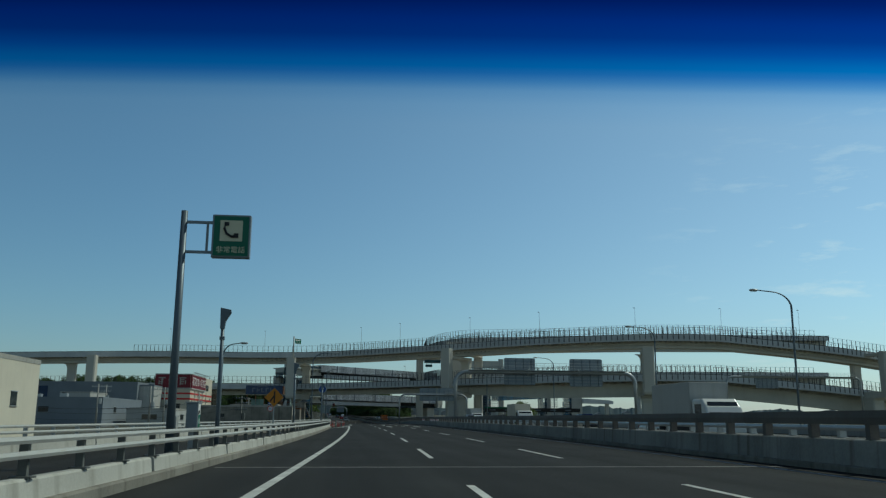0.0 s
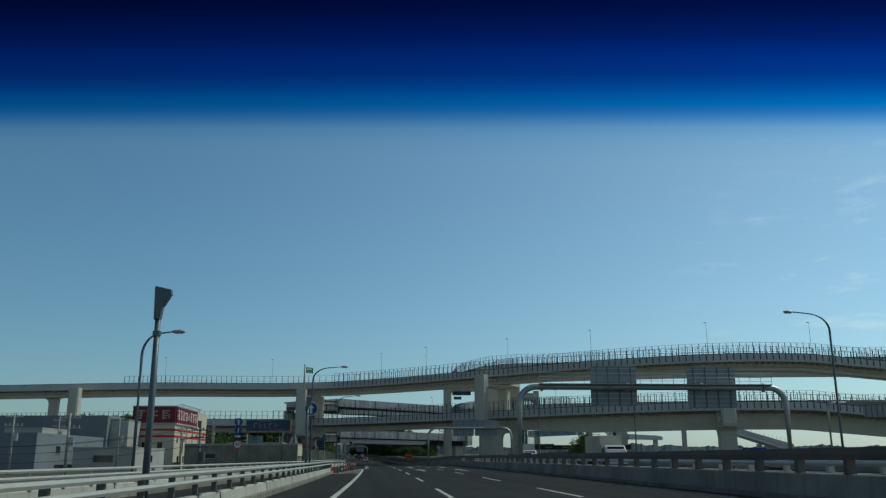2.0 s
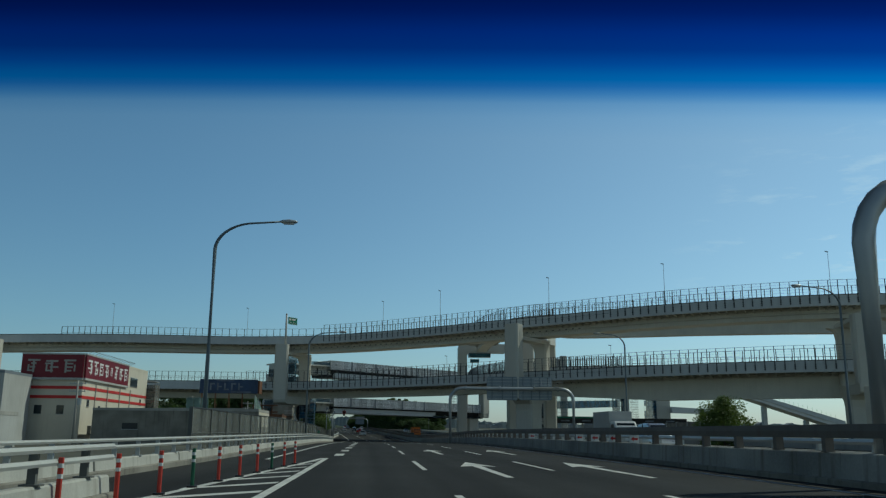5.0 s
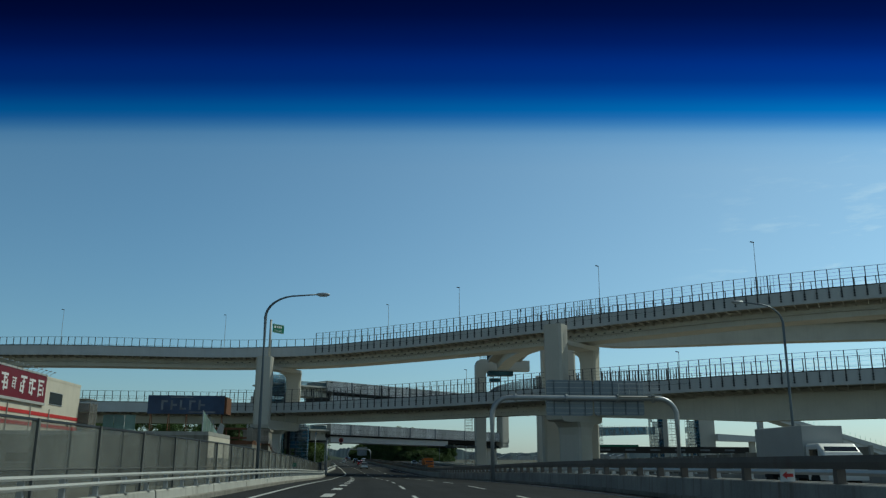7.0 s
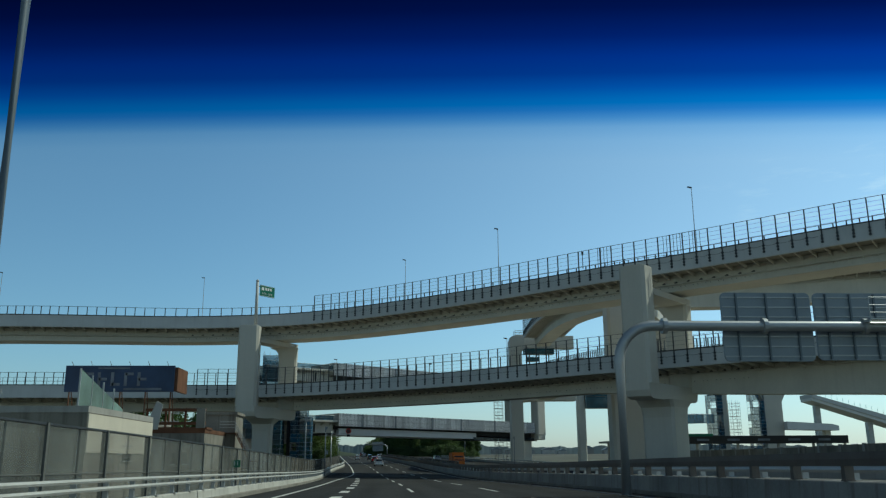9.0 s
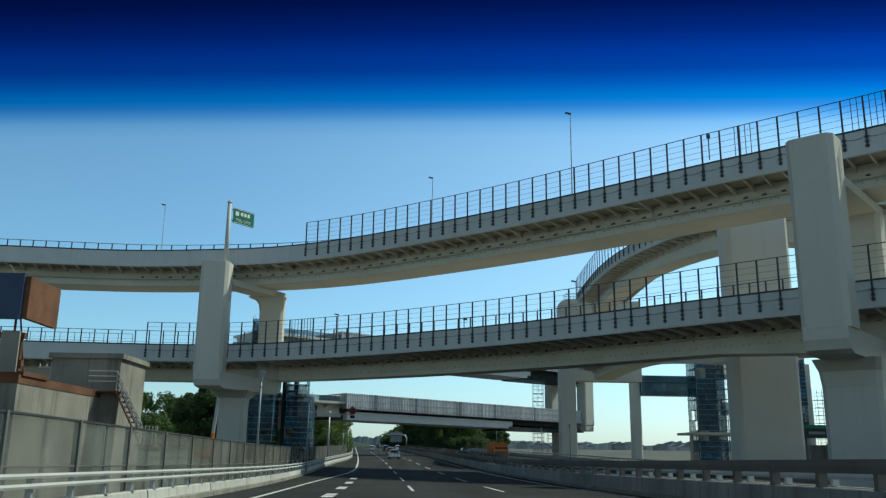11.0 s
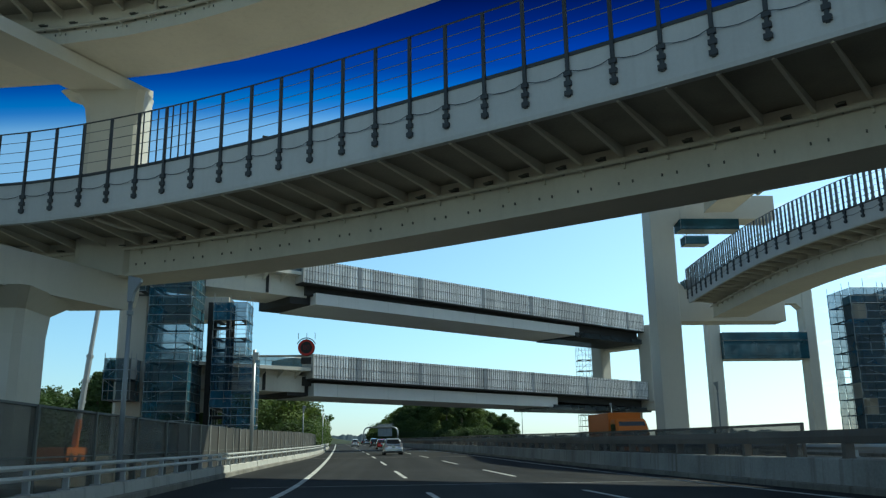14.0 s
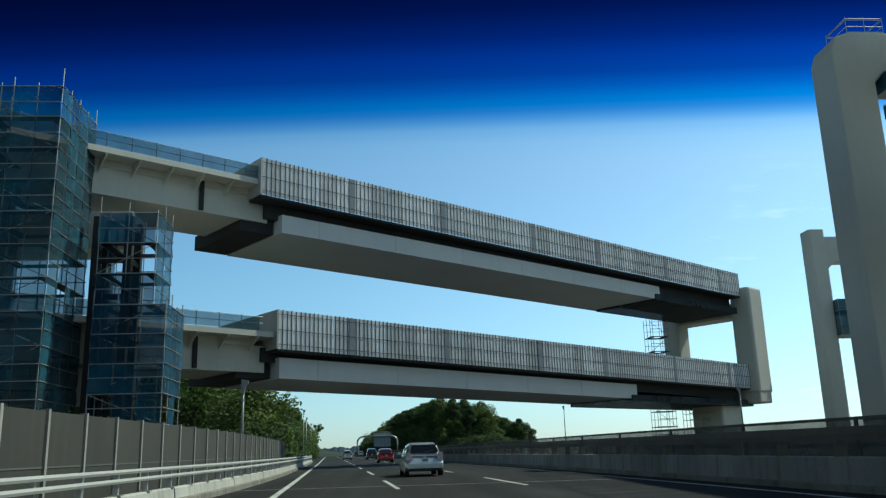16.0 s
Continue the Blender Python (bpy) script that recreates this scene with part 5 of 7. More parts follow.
# ---- lamps ----
def bent_lamp(x, y, z0, height, reach, label, side=1):
    """A tapered column that bends over into an arm with a long flat lantern."""
    root = thing("street_lamp", (x, y, z0), label, "street lamp", "curved street lamps")
    r = reach
    path = [(0, 0, 0), (0, 0, height * 0.4), (0, 0, height - 1.5)]
    for k in range(1, 9):
        a = k / 8 * math.radians(78)
        path.append((side * (1 - math.cos(a)) * r * 0.62, 0, height - 1.5 + math.sin(a) * 1.35))
    e = path[-1]
    path.append((side * r, 0, e[2] + 0.14))
    part("column", M().tube(path, 0.10, 8, 0.045), POST_BLUE, root, smooth=True)
    m = M()
    rows = []
    for u, w, h in ((0, 0.05, 0.04), (0.15, 0.13, 0.09), (0.45, 0.17, 0.12), (0.75, 0.13, 0.08), (0.86, 0.03, 0.02)):
        rows.append([(side * (r - 0.1 + u), w * math.cos(t), e[2] + 0.14 + h * math.sin(t)) for t in (2 * math.pi * j / 10 for j in range(10))])
    head = part("lantern", m.sweep(rows), GALV, root, "flat grey lantern", smooth=True)
    part("lens", M().box((side * (r + 0.33), 0, e[2] + 0.045), (0.5, 0.2, 0.05)), LAMP_LENS, head)
    footing(root)


bent_lamp(-12.3, 89.1, ROAD(89) - 0.4, 9.15, 1.75, "tall blue-grey street lamp with a curved arm behind the slip lane")
bent_lamp(-4.6, 131.9, ROAD(132) - 0.4, 11.5, 3.1, "tall blue-grey street lamp with a curved arm")
bent_lamp(-3.35, 180.2, ROAD(180) - 0.4, 11.8, 3.1, "tall blue-grey street lamp with a curved arm beside the noise wall")
bent_lamp(38.2, 68.2, ROAD(68) - 0.4, 12.6, 3.0, "tall blue-grey street lamp with a curved arm beyond the median", -1)
bent_lamp(38.2, 100.8, ROAD(100) - 0.4, 12.9, 3.0, "tall blue-grey street lamp with a curved arm beyond the median", -1)
bent_lamp(38.2, 152.0, ROAD(152) - 0.4, 12.6, 3.0, "tall blue-grey street lamp with a curved arm beyond the median", -1)
bent_lamp(31.3, 184.0, ROAD(184) - 0.4, 12.6, 2.8, "tall blue-grey street lamp with a curved arm beyond the median", -1)


def flat_lamp(x, y, z0, height, label, turn=0.0, mat=None):
    """A straight column with a tilted wedge-shaped head."""
    root = thing("street_lamp", (x, y, z0), label, "street lamp", "wedge-head street lamps", turn)
    c = mat or POST_BLUE
    part("column", M().tube([(0, 0, 0), (0, 0, height * 0.5), (0, 0, height - 0.55)], 0.075, 8, 0.055), c, root, smooth=True)
    m = M().slab([(-0.07, height - 0.68), (0.05, height - 0.68), (0.09, height - 0.42), (0.24, height - 0.16), (0.24, height - 0.07), (-0.09, height)], -0.09, 0.09)
    head = part("lamp_head", m, c, root, "dark wedge lamp head", bevel=0.02)
    part("lens", M().box((0.17, 0, height - 0.17), (0.10, 0.14, 0.02)), LAMP_LENS, head)
    part("collar", M().tube([(0, 0, height - 1.0), (0, 0, height - 0.9)], 0.085, 8), c, root)
    footing(root, 0.12)


for x, y, h in ((-3.75, 26.8, 4.75), (-2.95, 53.7, 4.75), (-2.0, 85.1, 4.75)):
    flat_lamp(x, y, ROAD(y) - 0.2, h, "dark street lamp with a wedge head behind the guard barrier")
flat_lamp(-4.7, 253.0, ROAD(253) - 0.3, 6.6, "grey wedge-head street lamp in front of the noise wall", 0, POLE_GREY)
flat_lamp(-4.1, 272.2, ROAD(272) - 0.3, 6.35, "grey wedge-head street lamp with a control box before the noise wall", 0, POLE_GREY)
flat_lamp(-4.9, 283.4, ROAD(283) - 0.3, 5.8, "slim grey wedge-head street lamp before the noise wall", 0, POLE_GREY)
root = thing("control_box", (-3.9, 272.15, ROAD(272) + 2.7), "grey control box and dome camera strapped to a lamp column", "control box")
part("body", M().box((0, 0, 0.22), (0.24, 0.2, 0.44)), SIGN_BACK, root, bevel=0.02)
part("strap", M().box((-0.14, 0.05, 0.22), (0.12, 0.2, 0.05)), GALV, root)
dm = part("camera_arm", M().tube([(-0.25, 0, -0.75), (-0.5, 0, -0.66), (-0.62, 0, -0.75)], 0.025, 6), GALV, root)
part("dome", M().tube([(-0.62, 0, -0.92), (-0.62, 0, -0.75)], 0.06, 10, 0.09), BLACK, dm)
flat_lamp(-6.5, 341.0, ROAD(341) - 0.3, 4.85, "grey wedge-head street lamp in front of the noise wall", 0, POLE_GREY)
flat_lamp(27.5, 328.5, ROAD(328) - 0.3, 5.9, "grey street lamp with a wedge head beyond the median", 180, POLE_GREY)
flat_lamp(30.0, 372.0, ROAD(372) - 0.3, 6.0, "grey street lamp with a wedge head beyond the median", 180, POLE_GREY)
flat_lamp(27.0, 430.0, ROAD(430) - 0.3, 7.5, "grey street lamp with a wedge head beyond the median", 180, POLE_GREY)
flat_lamp(60.0, 352.0, ROAD(352) - 0.3, 9.0, "grey street lamp with a wedge head beyond the median", 180, POLE_GREY)
for k, (x, y) in enumerate(((-11.2, 420.0), (-13.2, 446.0), (-15.0, 476.0), (-17.0, 510.0), (-19.5, 548.0))):
    flat_lamp(x, y, ROAD(y) - 0.3, 7.4, "slim grey street lamp in front of roadside trees", 0, GALV)


def deck_mast(E, x, s, zt, top, label):
    p, t = near(E, x)
    q = out_of(p, t, s)
    root = thing("deck_mast", (q[0], q[1], zt), label, "street lamp", "deck lamps")
    h = top - zt
    part("column", M().tube([(0, 0, 0), (0, 0, h * 0.5), (0, 0, h)], 0.06, 6, 0.035), GALV, root)
    part("lamp_head", M().slab([(-0.5, h), (-0.45, h + 0.12), (0.05, h + 0.03), (0.05, h - 0.1)], -0.09, 0.09), POST_DARK, root)


deck_mast(E1, 1.0, 9.2, 23.7, 32.5, "slim lamp mast on the upper ramp deck")
for x in (18.6, 38.0, 56.0, 80.7, 105.0, 128.0, -27.5, -61.0):
    deck_mast(E1, x, 0.12 if x > 0 else 9.2, 23.7, 31.8, "slim lamp mast on the upper ramp deck")
deck_mast(EL, -9.9, 9.5, 13.0, 17.6, "slim lamp mast on the lower ramp deck")
deck_mast(EL, 14.4, 9.5, 13.0, 18.6, "slim lamp mast on the lower ramp deck")
deck_mast(EL, 45.0, 9.5, 13.0, 18.6, "slim lamp mast on the lower ramp deck")
# little survey box at the kink of the parapet
p, t = near(E1, 27.5)
root = thing("fence_marker", (p[0], p[1] - 0.2, 25.2), "small dark box on a stub post above the fence", "marker")
part("post", M().tube([(0, 0, -1.0), (0, 0, 1.1)], 0.05, 6), POST_DARK, root)
part("box", M().box((0, 0, 1.0), (0.24, 0.2, 0.35)), POST_DARK, root)
# short mast with a camera on the far edge of the lower deck
p, t = near(EL, 4.0)
q = out_of(p, t, 9.4)
root = thing("traffic_camera", (q[0], q[1], 12.9), "small traffic camera on a short mast", "camera mast")
part("mast", M().tube([(0, 0, 0), (0, 0, 3.0)], 0.05, 6), POST_DARK, root)
part("camera_body", M().box((0.12, 0, 2.9), (0.45, 0.2, 0.2)), POST_DARK, root)

# ---- direction sign on the pier head ----
root = thing("direction_sign", (-17.2, 297.0, 20.8), "green toll direction sign on a white pole above the pier", "road sign", "", 52)
part("pole", M().tube([(0, 0, 0), (0, 0, 8.0)], 0.27, 12, 0.22), RAIL_WHITE, root, smooth=True)
part("pole_cap", M().tube([(0, 0, 8.0), (0, 0, 8.25)], 0.30, 12, 0.1), RAIL_WHITE, root)
for z in (6.0, 7.2):
    part("bracket", M().box((0.55, 0, z), (0.9, 0.10, 0.10)), GALV, root)
pl = part("sign_plate", M().box((2.05, -0.12, 6.6), (3.1, 0.08, 1.75)), SIGN_GREEN, root, "green reflective plate")
part("border", M().box((2.05, -0.168, 7.40), (3.0, 0.01, 0.04)).box((2.05, -0.168, 5.80), (3.0, 0.01, 0.04)), SIGN_WHITE, pl)
w = part("lettering", lettering("TOLL GATE", 0.42, SIGN_WHITE), SIGN_WHITE, pl)
w.location = (2.0, -0.175, 6.15)
part("lettering_bar", M().box((1.75, -0.17, 6.95), (0.36, 0.012, 0.42)).box((2.25, -0.17, 6.95), (0.36, 0.012, 0.42)).box((2.75, -0.17, 6.95), (0.36, 0.012, 0.42)), SIGN_WHITE, pl)
part("route_badge", M().box((1.05, -0.17, 6.9), (0.5, 0.012, 0.5)), SIGN_WHITE, pl)


# ---- sign gantries, seen from behind ----
def gantry(x0, x1, y, zb, boards, rail_from, label, r=0.27):
    z0 = ROAD(y) - 0.2
    root = thing("sign_gantry", (x0, y, z0), label, "sign gantry", "sign gantries")
    h, L, bend = zb - z0, x1 - x0, 1.5
    path = [(0, 0, 0), (0, 0, h - bend)]
    path += [(bend - bend * math.cos(a), 0, h - bend + bend * math.sin(a)) for a in (math.radians(15 * k) for k in range(1, 7))]
    path += [(L - bend + bend * math.sin(a), 0, h - bend + bend * math.cos(a)) for a in (math.radians(15 * k) for k in range(0, 6))]
    path += [(L, 0, h - bend), (L, 0, 0)]
    part("frame", M().tube(path, r, 14), GALV, root, "galvanised round tube frame", smooth=True)
    for x in (bend + 0.5, L * 0.4, L * 0.68, L - bend - 0.5):
        part("flange", M().tube([(x - 0.09, 0, h), (x + 0.09, 0, h)], r + 0.12, 14), GALV, root)
    for x in (0, L):
        part("base_plate", M().box((x, 0, 0.04), (1.1, 1.1, 0.08)), GALV, root)
        part("plinth", M().box((x, 0, -0.15), (1.4, 1.4, 0.4)), CONCRETE, root)
    for a, b, za, zc in boards:
        q, cx, cz = 0.22, (a + b) / 2 - x0, (za + zc) / 2 - z0
        rim = []
        for sx, sz, t0 in ((1, 1, 0), (-1, 1, 90), (-1, -1, 180), (1, -1, 270)):
            rim += [(cx + sx * ((b - a) / 2 - q) + q * math.cos(radians(t0 + 22.5 * k)), cz + sz * ((zc - za) / 2 - q) + q * math.sin(radians(t0 + 22.5 * k))) for k in range(5)]
        bd = part("sign_board", M().slab(rim, r + 0.27, r + 0.37), SIGN_BACK, root, "grey back of a large sign board")
        n = max(3, round((b - a) / 1.15))
        for k in range(n):
            x = a + (b - a) * (k + 0.5) / n - x0
            part("stiffener", M().box((x, r + 0.22, (za + zc) / 2 - z0), (0.07, 0.10, zc - za - 0.1)), POST_BLUE, bd)
        rows = round((zc - za) / 0.42)
        for k in range(rows):
            zz = za + (zc - za) * (k + 0.5) / rows - z0
            part("seam", M().box(((a + b) / 2 - x0, r + 0.25, zz), (b - a - 0.06, 0.04, 0.05)), GALV, bd)
    a, b = rail_from - x0, L - bend
    walk_m = M().box(((a + b) / 2, -0.45, h + 0.22), (b - a, 0.6, 0.05))
    part("walkway", walk_m, GALV, root)
    for k in range(round((b - a) / 1.0) + 1):
        x = a + (b - a) * k / round((b - a) / 1.0)
        part("rail_post", M().tube([(x, -0.72, h + 0.2), (x, -0.72, h + 1.15)], 0.022, 5), GALV, root)
        if k % 3 == 0:
            part("walkway_bracket", M().box((x, -0.2, h + 0.16), (0.08, 1.0, 0.08)), GALV, root)
    rl = M()
    for zz in (0.5, 0.82, 1.15):
        rl.tube([(a, -0.72, h + zz), (b, -0.72, h + zz)], 0.02, 5)
    part("handrail", rl, GALV, root)


gantry(14.62, 38.9, 110.5, 7.28, ((21.2, 25.4, 5.66, 9.18), (30.1, 34.6, 5.5, 9.15)), 16.3, "galvanised tube sign gantry with plain board backs")
gantry(13.3, 29.2, 200.0, 6.75, ((18.05, 22.05, 5.3, 8.3), (22.2, 26.55, 5.35, 8.3)), 24.0, "galvanised tube sign gantry with plain board backs", 0.22)
gantry(-7.5, 3.0, 530.0, 7.6, ((-3.1, 1.2, 4.9, 8.5),), -6.0, "distant sign gantry over the main carriageway", 0.22)
gantry(96.0, 132.0, 205.0, 12.0, ((104.0, 110.0, 9.2, 12.6),), 100.0, "grey sign gantry beyond the curved ramp")


# ---- roadside signs ----
root = thing("telephone_sign", (-4.28, 22.35, ROAD(22) - 0.2), "green emergency telephone sign on a grey post behind the barrier", "road sign")
part("post", M().tube([(0, 0, 0), (0, 0, 6.75)], 0.115, 10, 0.085), POST_BLUE, root, smooth=True)
for z in (5.65, 6.45):
    part("arm", M().box((0.38, 0, z), (0.78, 0.07, 0.07)), SIGN_BACK, root)
part("strut", M().box((0.62, 0, 6.05), (0.06, 0.06, 0.8)), SIGN_BACK, root)
bx = part("sign_box", M().box((1.25, 0, 6.08), (1.0, 0.22, 1.16)), SIGN_BACK, root, "grey sign housing", bevel=0.03)
part("face", M().box((1.25, -0.116, 6.08), (0.9, 0.01, 1.06)), SIGN_GREEN, bx)
part("white_field", M().box((1.25, -0.124, 6.22), (0.58, 0.01, 0.56)), SIGN_CREAM, bx)
hs = M().tube([(1.10, -0.14, 6.40), (1.07, -0.14, 6.28), (1.13, -0.14, 6.14), (1.26, -0.14, 6.06), (1.38, -0.14, 6.07)], 0.035, 6)
hs.box((1.13, -0.14, 6.40), (0.12, 0.03, 0.10)).box((1.38, -0.14, 6.09), (0.12, 0.03, 0.12))
part("receiver_symbol", hs, BLACK, bx, "black telephone receiver symbol")
w = part("lettering", lettering("非常電話", 0.19, SIGN_CREAM), SIGN_CREAM, bx)
w.location = (1.25, -0.125, 5.70)

root = thing("roadside_cabinet", (-3.98, 23.75, ROAD(24) - 0.3), "pale grey emergency telephone box with a green front on a stand", "cabinet")
part("stand", M().box((0, 0, 0.57), (0.16, 0.16, 1.14)), GALV, root)
bx = part("body", M().box((0, 0, 1.50), (0.30, 0.38, 0.74)), SIGN_BACK, root, bevel=0.03)
part("roof", M().box((0, 0, 1.885), (0.35, 0.43, 0.04)), GALV, root)
dr = part("door", M().box((0.157, 0, 1.50), (0.015, 0.34, 0.70)), SIGN_WHITE, bx, "white door")
part("green_panel", M().box((0.168, 0.0, 1.36), (0.008, 0.30, 0.40)), SIGN_GREEN, dr)
part("lettering_bar", M().box((0.174, -0.03, 1.40), (0.006, 0.07, 0.16)), SIGN_WHITE, dr)
part("handle", M().box((0.18, -0.12, 1.62), (0.03, 0.03, 0.10)), BLACK, dr)
root = thing("roadside_cabinet", (-4.42, 23.3, ROAD(24) - 0.3), "low pale metal cabinet behind the barrier", "cabinet")
part("stand", M().box((0, 0, 0.58), (0.12, 0.12, 1.16)), GALV, root)
bx = part("body", M().box((0, 0, 1.345), (0.22, 0.3, 0.37)), SIGN_BACK, root, bevel=0.02)
part("door", M().box((0.117, 0, 1.345), (0.014, 0.27, 0.33)), WHITE_WALL, bx)

root = thing("warning_sign", (-3.36, 41.65, ROAD(41) - 0.2), "yellow diamond merge warning sign on a bent steel post", "road sign")
part("post", M().tube([(0.0, 0.05, 0), (0, 0.05, 0.7), (0.12, 0.05, 1.0), (0.12, 0.05, 2.7)], 0.04, 8), GALV, root)
h = 0.45
part("plate", M().slab([(0.12, 2.35 - h), (0.12 + h, 2.35), (0.12, 2.35 + h), (0.12 - h, 2.35)], -0.012, 0.012), SIGN_YELLOW, root, "yellow diamond plate")
b = M().slab([(0.10, 2.08), (0.17, 2.08), (0.17, 2.64), (0.10, 2.64)], -0.02, -0.014)
b.slab([(-0.10, 2.17), (-0.04, 2.13), (0.10, 2.33), (0.10, 2.45)], -0.02, -0.014)
part("merge_symbol", b, BLACK, root)

root = thing("mandatory_sign", (-2.15, 89.0, ROAD(89) - 0.2), "round blue straight-ahead sign on a slim post", "road sign", "blue signs")
part("post", M().tube([(0.1, 0.05, 0), (0.1, 0.05, 4.6)], 0.045, 8), POST_DARK, root)
d = part("disc", disc(0.40, -0.02, 0.0, c=(0.1, 4.28)), SIGN_BLUE, root, "blue disc")
part("rim", ring(0.40, 0.37, -0.024, c=(0.1, 4.28)), SIGN_WHITE, d)
part("arrow", up_arrow(-0.024, 0.34, 0.56, (0.1, 4.28)), SIGN_WHITE, d, "white upward arrow")

root = thing("sign_post", (-8.5, 104.2, ROAD(104) - 0.2), "post with blue arrow signs and a round 40 speed limit sign", "road sign")
part("post", M().tube([(0, 0.05, 0), (0, 0.05, 4.4)], 0.04, 8), POST_DARK, root)
d = part("disc", disc(0.31, -0.02, 0.0, c=(0, 4.10)), SIGN_BLUE, root, "blue disc")
part("arrow", up_arrow(-0.024, 0.26, 0.42, (0, 4.10)), SIGN_WHITE, d)
d = part("disc", disc(0.27, -0.02, 0.0, c=(0, 3.48)), SIGN_BLUE, root, "blue disc")
part("slash", M().slab([(-0.05, 3.28), (0.02, 3.28), (0.07, 3.68), (0.0, 3.68)], -0.026, -0.022), SIGN_CREAM, d)
d = part("plate", M().box((0, -0.01, 3.02), (0.62, 0.02, 0.30)), SIGN_BLUE, root, "blue plate")
part("arrow", up_arrow(-0.024, 0.22, 0.48, (0, 3.02), -math.pi / 2), SIGN_WHITE, d)
d = part("disc", disc(0.34, -0.02, 0.0, c=(0, 2.42)), SIGN_WHITE, root, "white disc")
part("rim", ring(0.34, 0.255, -0.024, c=(0, 2.42)), RED_BAND, d)
w = part("number", lettering("40", 0.36, SIGN_BLUE), SIGN_BLUE, d)
w.location = (0, -0.026, 2.42)

root = thing("speed_sign", (-5.75, 308.0, ROAD(308) - 0.3), "round illuminated 80 speed limit sign on an overhanging grey pole", "road sign")
hh = 5.85 - ROAD(308)
part("pole", M().tube([(0, 0, 0), (0, 0, hh + 0.3)], 0.11, 10, 0.09), GALV, root, smooth=True)
part("arm", M().tube([(0, 0, hh - 0.05), (2.75, 0, hh - 0.05)], 0.055, 8), GALV, root)
part("clamp", M().box((0.08, 0, hh - 0.05), (0.3, 0.28, 0.4)), GALV, root)
d = part("lamp_box", disc(0.45, -0.14, 0.12, c=(2.78, hh + 0.38)), BLACK, root, "black round sign housing")
part("rim", ring(0.44, 0.32, -0.146, c=(2.78, hh + 0.38)), RED_BAND, d, "red ring")
w = part("number", lettering("80", 0.38, SIGN_RED), SIGN_RED, d)
w.location = (2.78, -0.15, hh + 0.38)
part("lower_box", M().box((2.78, 0, hh - 0.32), (0.55, 0.25, 0.36)), BLACK, d)
part("hood", M().tube([(2.78 + 0.52 * math.cos(a), -0.15, hh + 0.38 + 0.52 * math.sin(a)) for a in (math.radians(20 + 14 * k) for k in range(11))], 0.025, 5), BLACK, d)
for a in (-0.45, 0.0, 0.45):
    part("spike", M().tube([(2.78 + a, 0, hh + 0.85), (2.78 + a, 0, hh + 1.2)], 0.015, 5), BLACK, d)

root = thing("distance_sign", (-3.75, 207.4, ROAD(207) + 0.55), "small green distance sign with 11 on a short post", "road sign")
part("post", M().tube([(0, 0.03, 0), (0, 0.03, 1.0)], 0.03, 6), GALV, root)
part("plate", M().box((0.12, 0, 0.82), (0.46, 0.02, 0.34)), SIGN_GREEN, root)
w = part("number", lettering("11", 0.28, SIGN_WHITE), SIGN_WHITE, root)
w.location = (0.15, -0.016, 0.82)
for k, y in enumerate((127.6, 130.8, 134.1, 137.3, 151.0)):
    x, _, z = at(9.42, y, 0.765)
    root = thing("chevron_board", (x, y, z), "small white board with a red arrow on the median barrier", "marker board", "chevron boards")
    part("board", M().box((0, 0, 0.165), (0.40, 0.03, 0.325)), SIGN_WHITE, root)
    part("arrow", up_arrow(-0.02, 0.20, 0.30, (0, 0.165), math.pi / 2), RED_BAND, root)


# ---- flexible posts in the merge nose ----
def flex_post(x, y, mat, label):
    root = thing("delineator_post", (x, y, ROAD(y)), label, "delineator", "flexible delineator posts")
    part("base", M().tube([(0, 0, 0), (0, 0, 0.05)], 0.11, 10), BLACK, root)
    part("tube", M().tube([(0, 0, 0.05), (0, 0, 0.8)], 0.04, 8), mat, root)
    for z in (0.52, 0.66):
        part("band", M().tube([(0, 0, z), (0, 0, z + 0.06)], 0.042, 8), SIGN_WHITE, root)


for k in range(10):
    y = 104 + 2.1 * k
    w = (130 - y) / 26
    flex_post(LANE(y) - 3.85 - 2.0 * w, y, GREEN_POST if k in (3, 7) else RED_POST, "green flexible delineator post in the merge nose" if k in (3, 7) else "red flexible delineator post in the merge nose")


# ---- utility pole below the bank, with cross arms and slack wires ----
zu = ROAD(112) - 6.0
root = thing("utility_pole", (-12.8, 112.0, zu), "slim concrete utility pole with cross arms and wires", "utility pole")
part("pole", M().tube([(0, 0, 0), (0, 0, 3.9 - zu)], 0.15, 10, 0.10), POST_GREY, root, smooth=True)
for z in (3.6, 3.0, 2.2):
    arm = part("cross_arm", M().box((0, -0.12, z - zu), (1.5, 0.08, 0.08)), POST_DARK, root)
    for x in (-0.65, -0.3, 0.3, 0.65):
        part("insulator", M().tube([(x, -0.12, z - zu + 0.03), (x, -0.12, z - zu + 0.22)], 0.045, 6), GREY_WALL, arm)
part("transformer", M().tube([(0.32, -0.05, 1.0 - zu), (0.32, -0.05, 1.8 - zu)], 0.22, 12), POST_GREY, root, "grey pole transformer")
for x, z in ((-0.65, 3.75), (0.3, 3.75), (0.65, 3.15), (-0.3, 2.35)):
    part("wire", M().tube([(x - 30.0 * u, -0.12 + 4.0 * u, z - zu - 1.1 * u - 4.0 * 0.9 * u * (1 - u)) for u in (k / 12 for k in range(13))], 0.016, 4), POST_DARK, root)


# ---- buildings ----
def windows(root, cells, label=""):
    for m in cells:
        part("window", m, WINDOW, root, label)


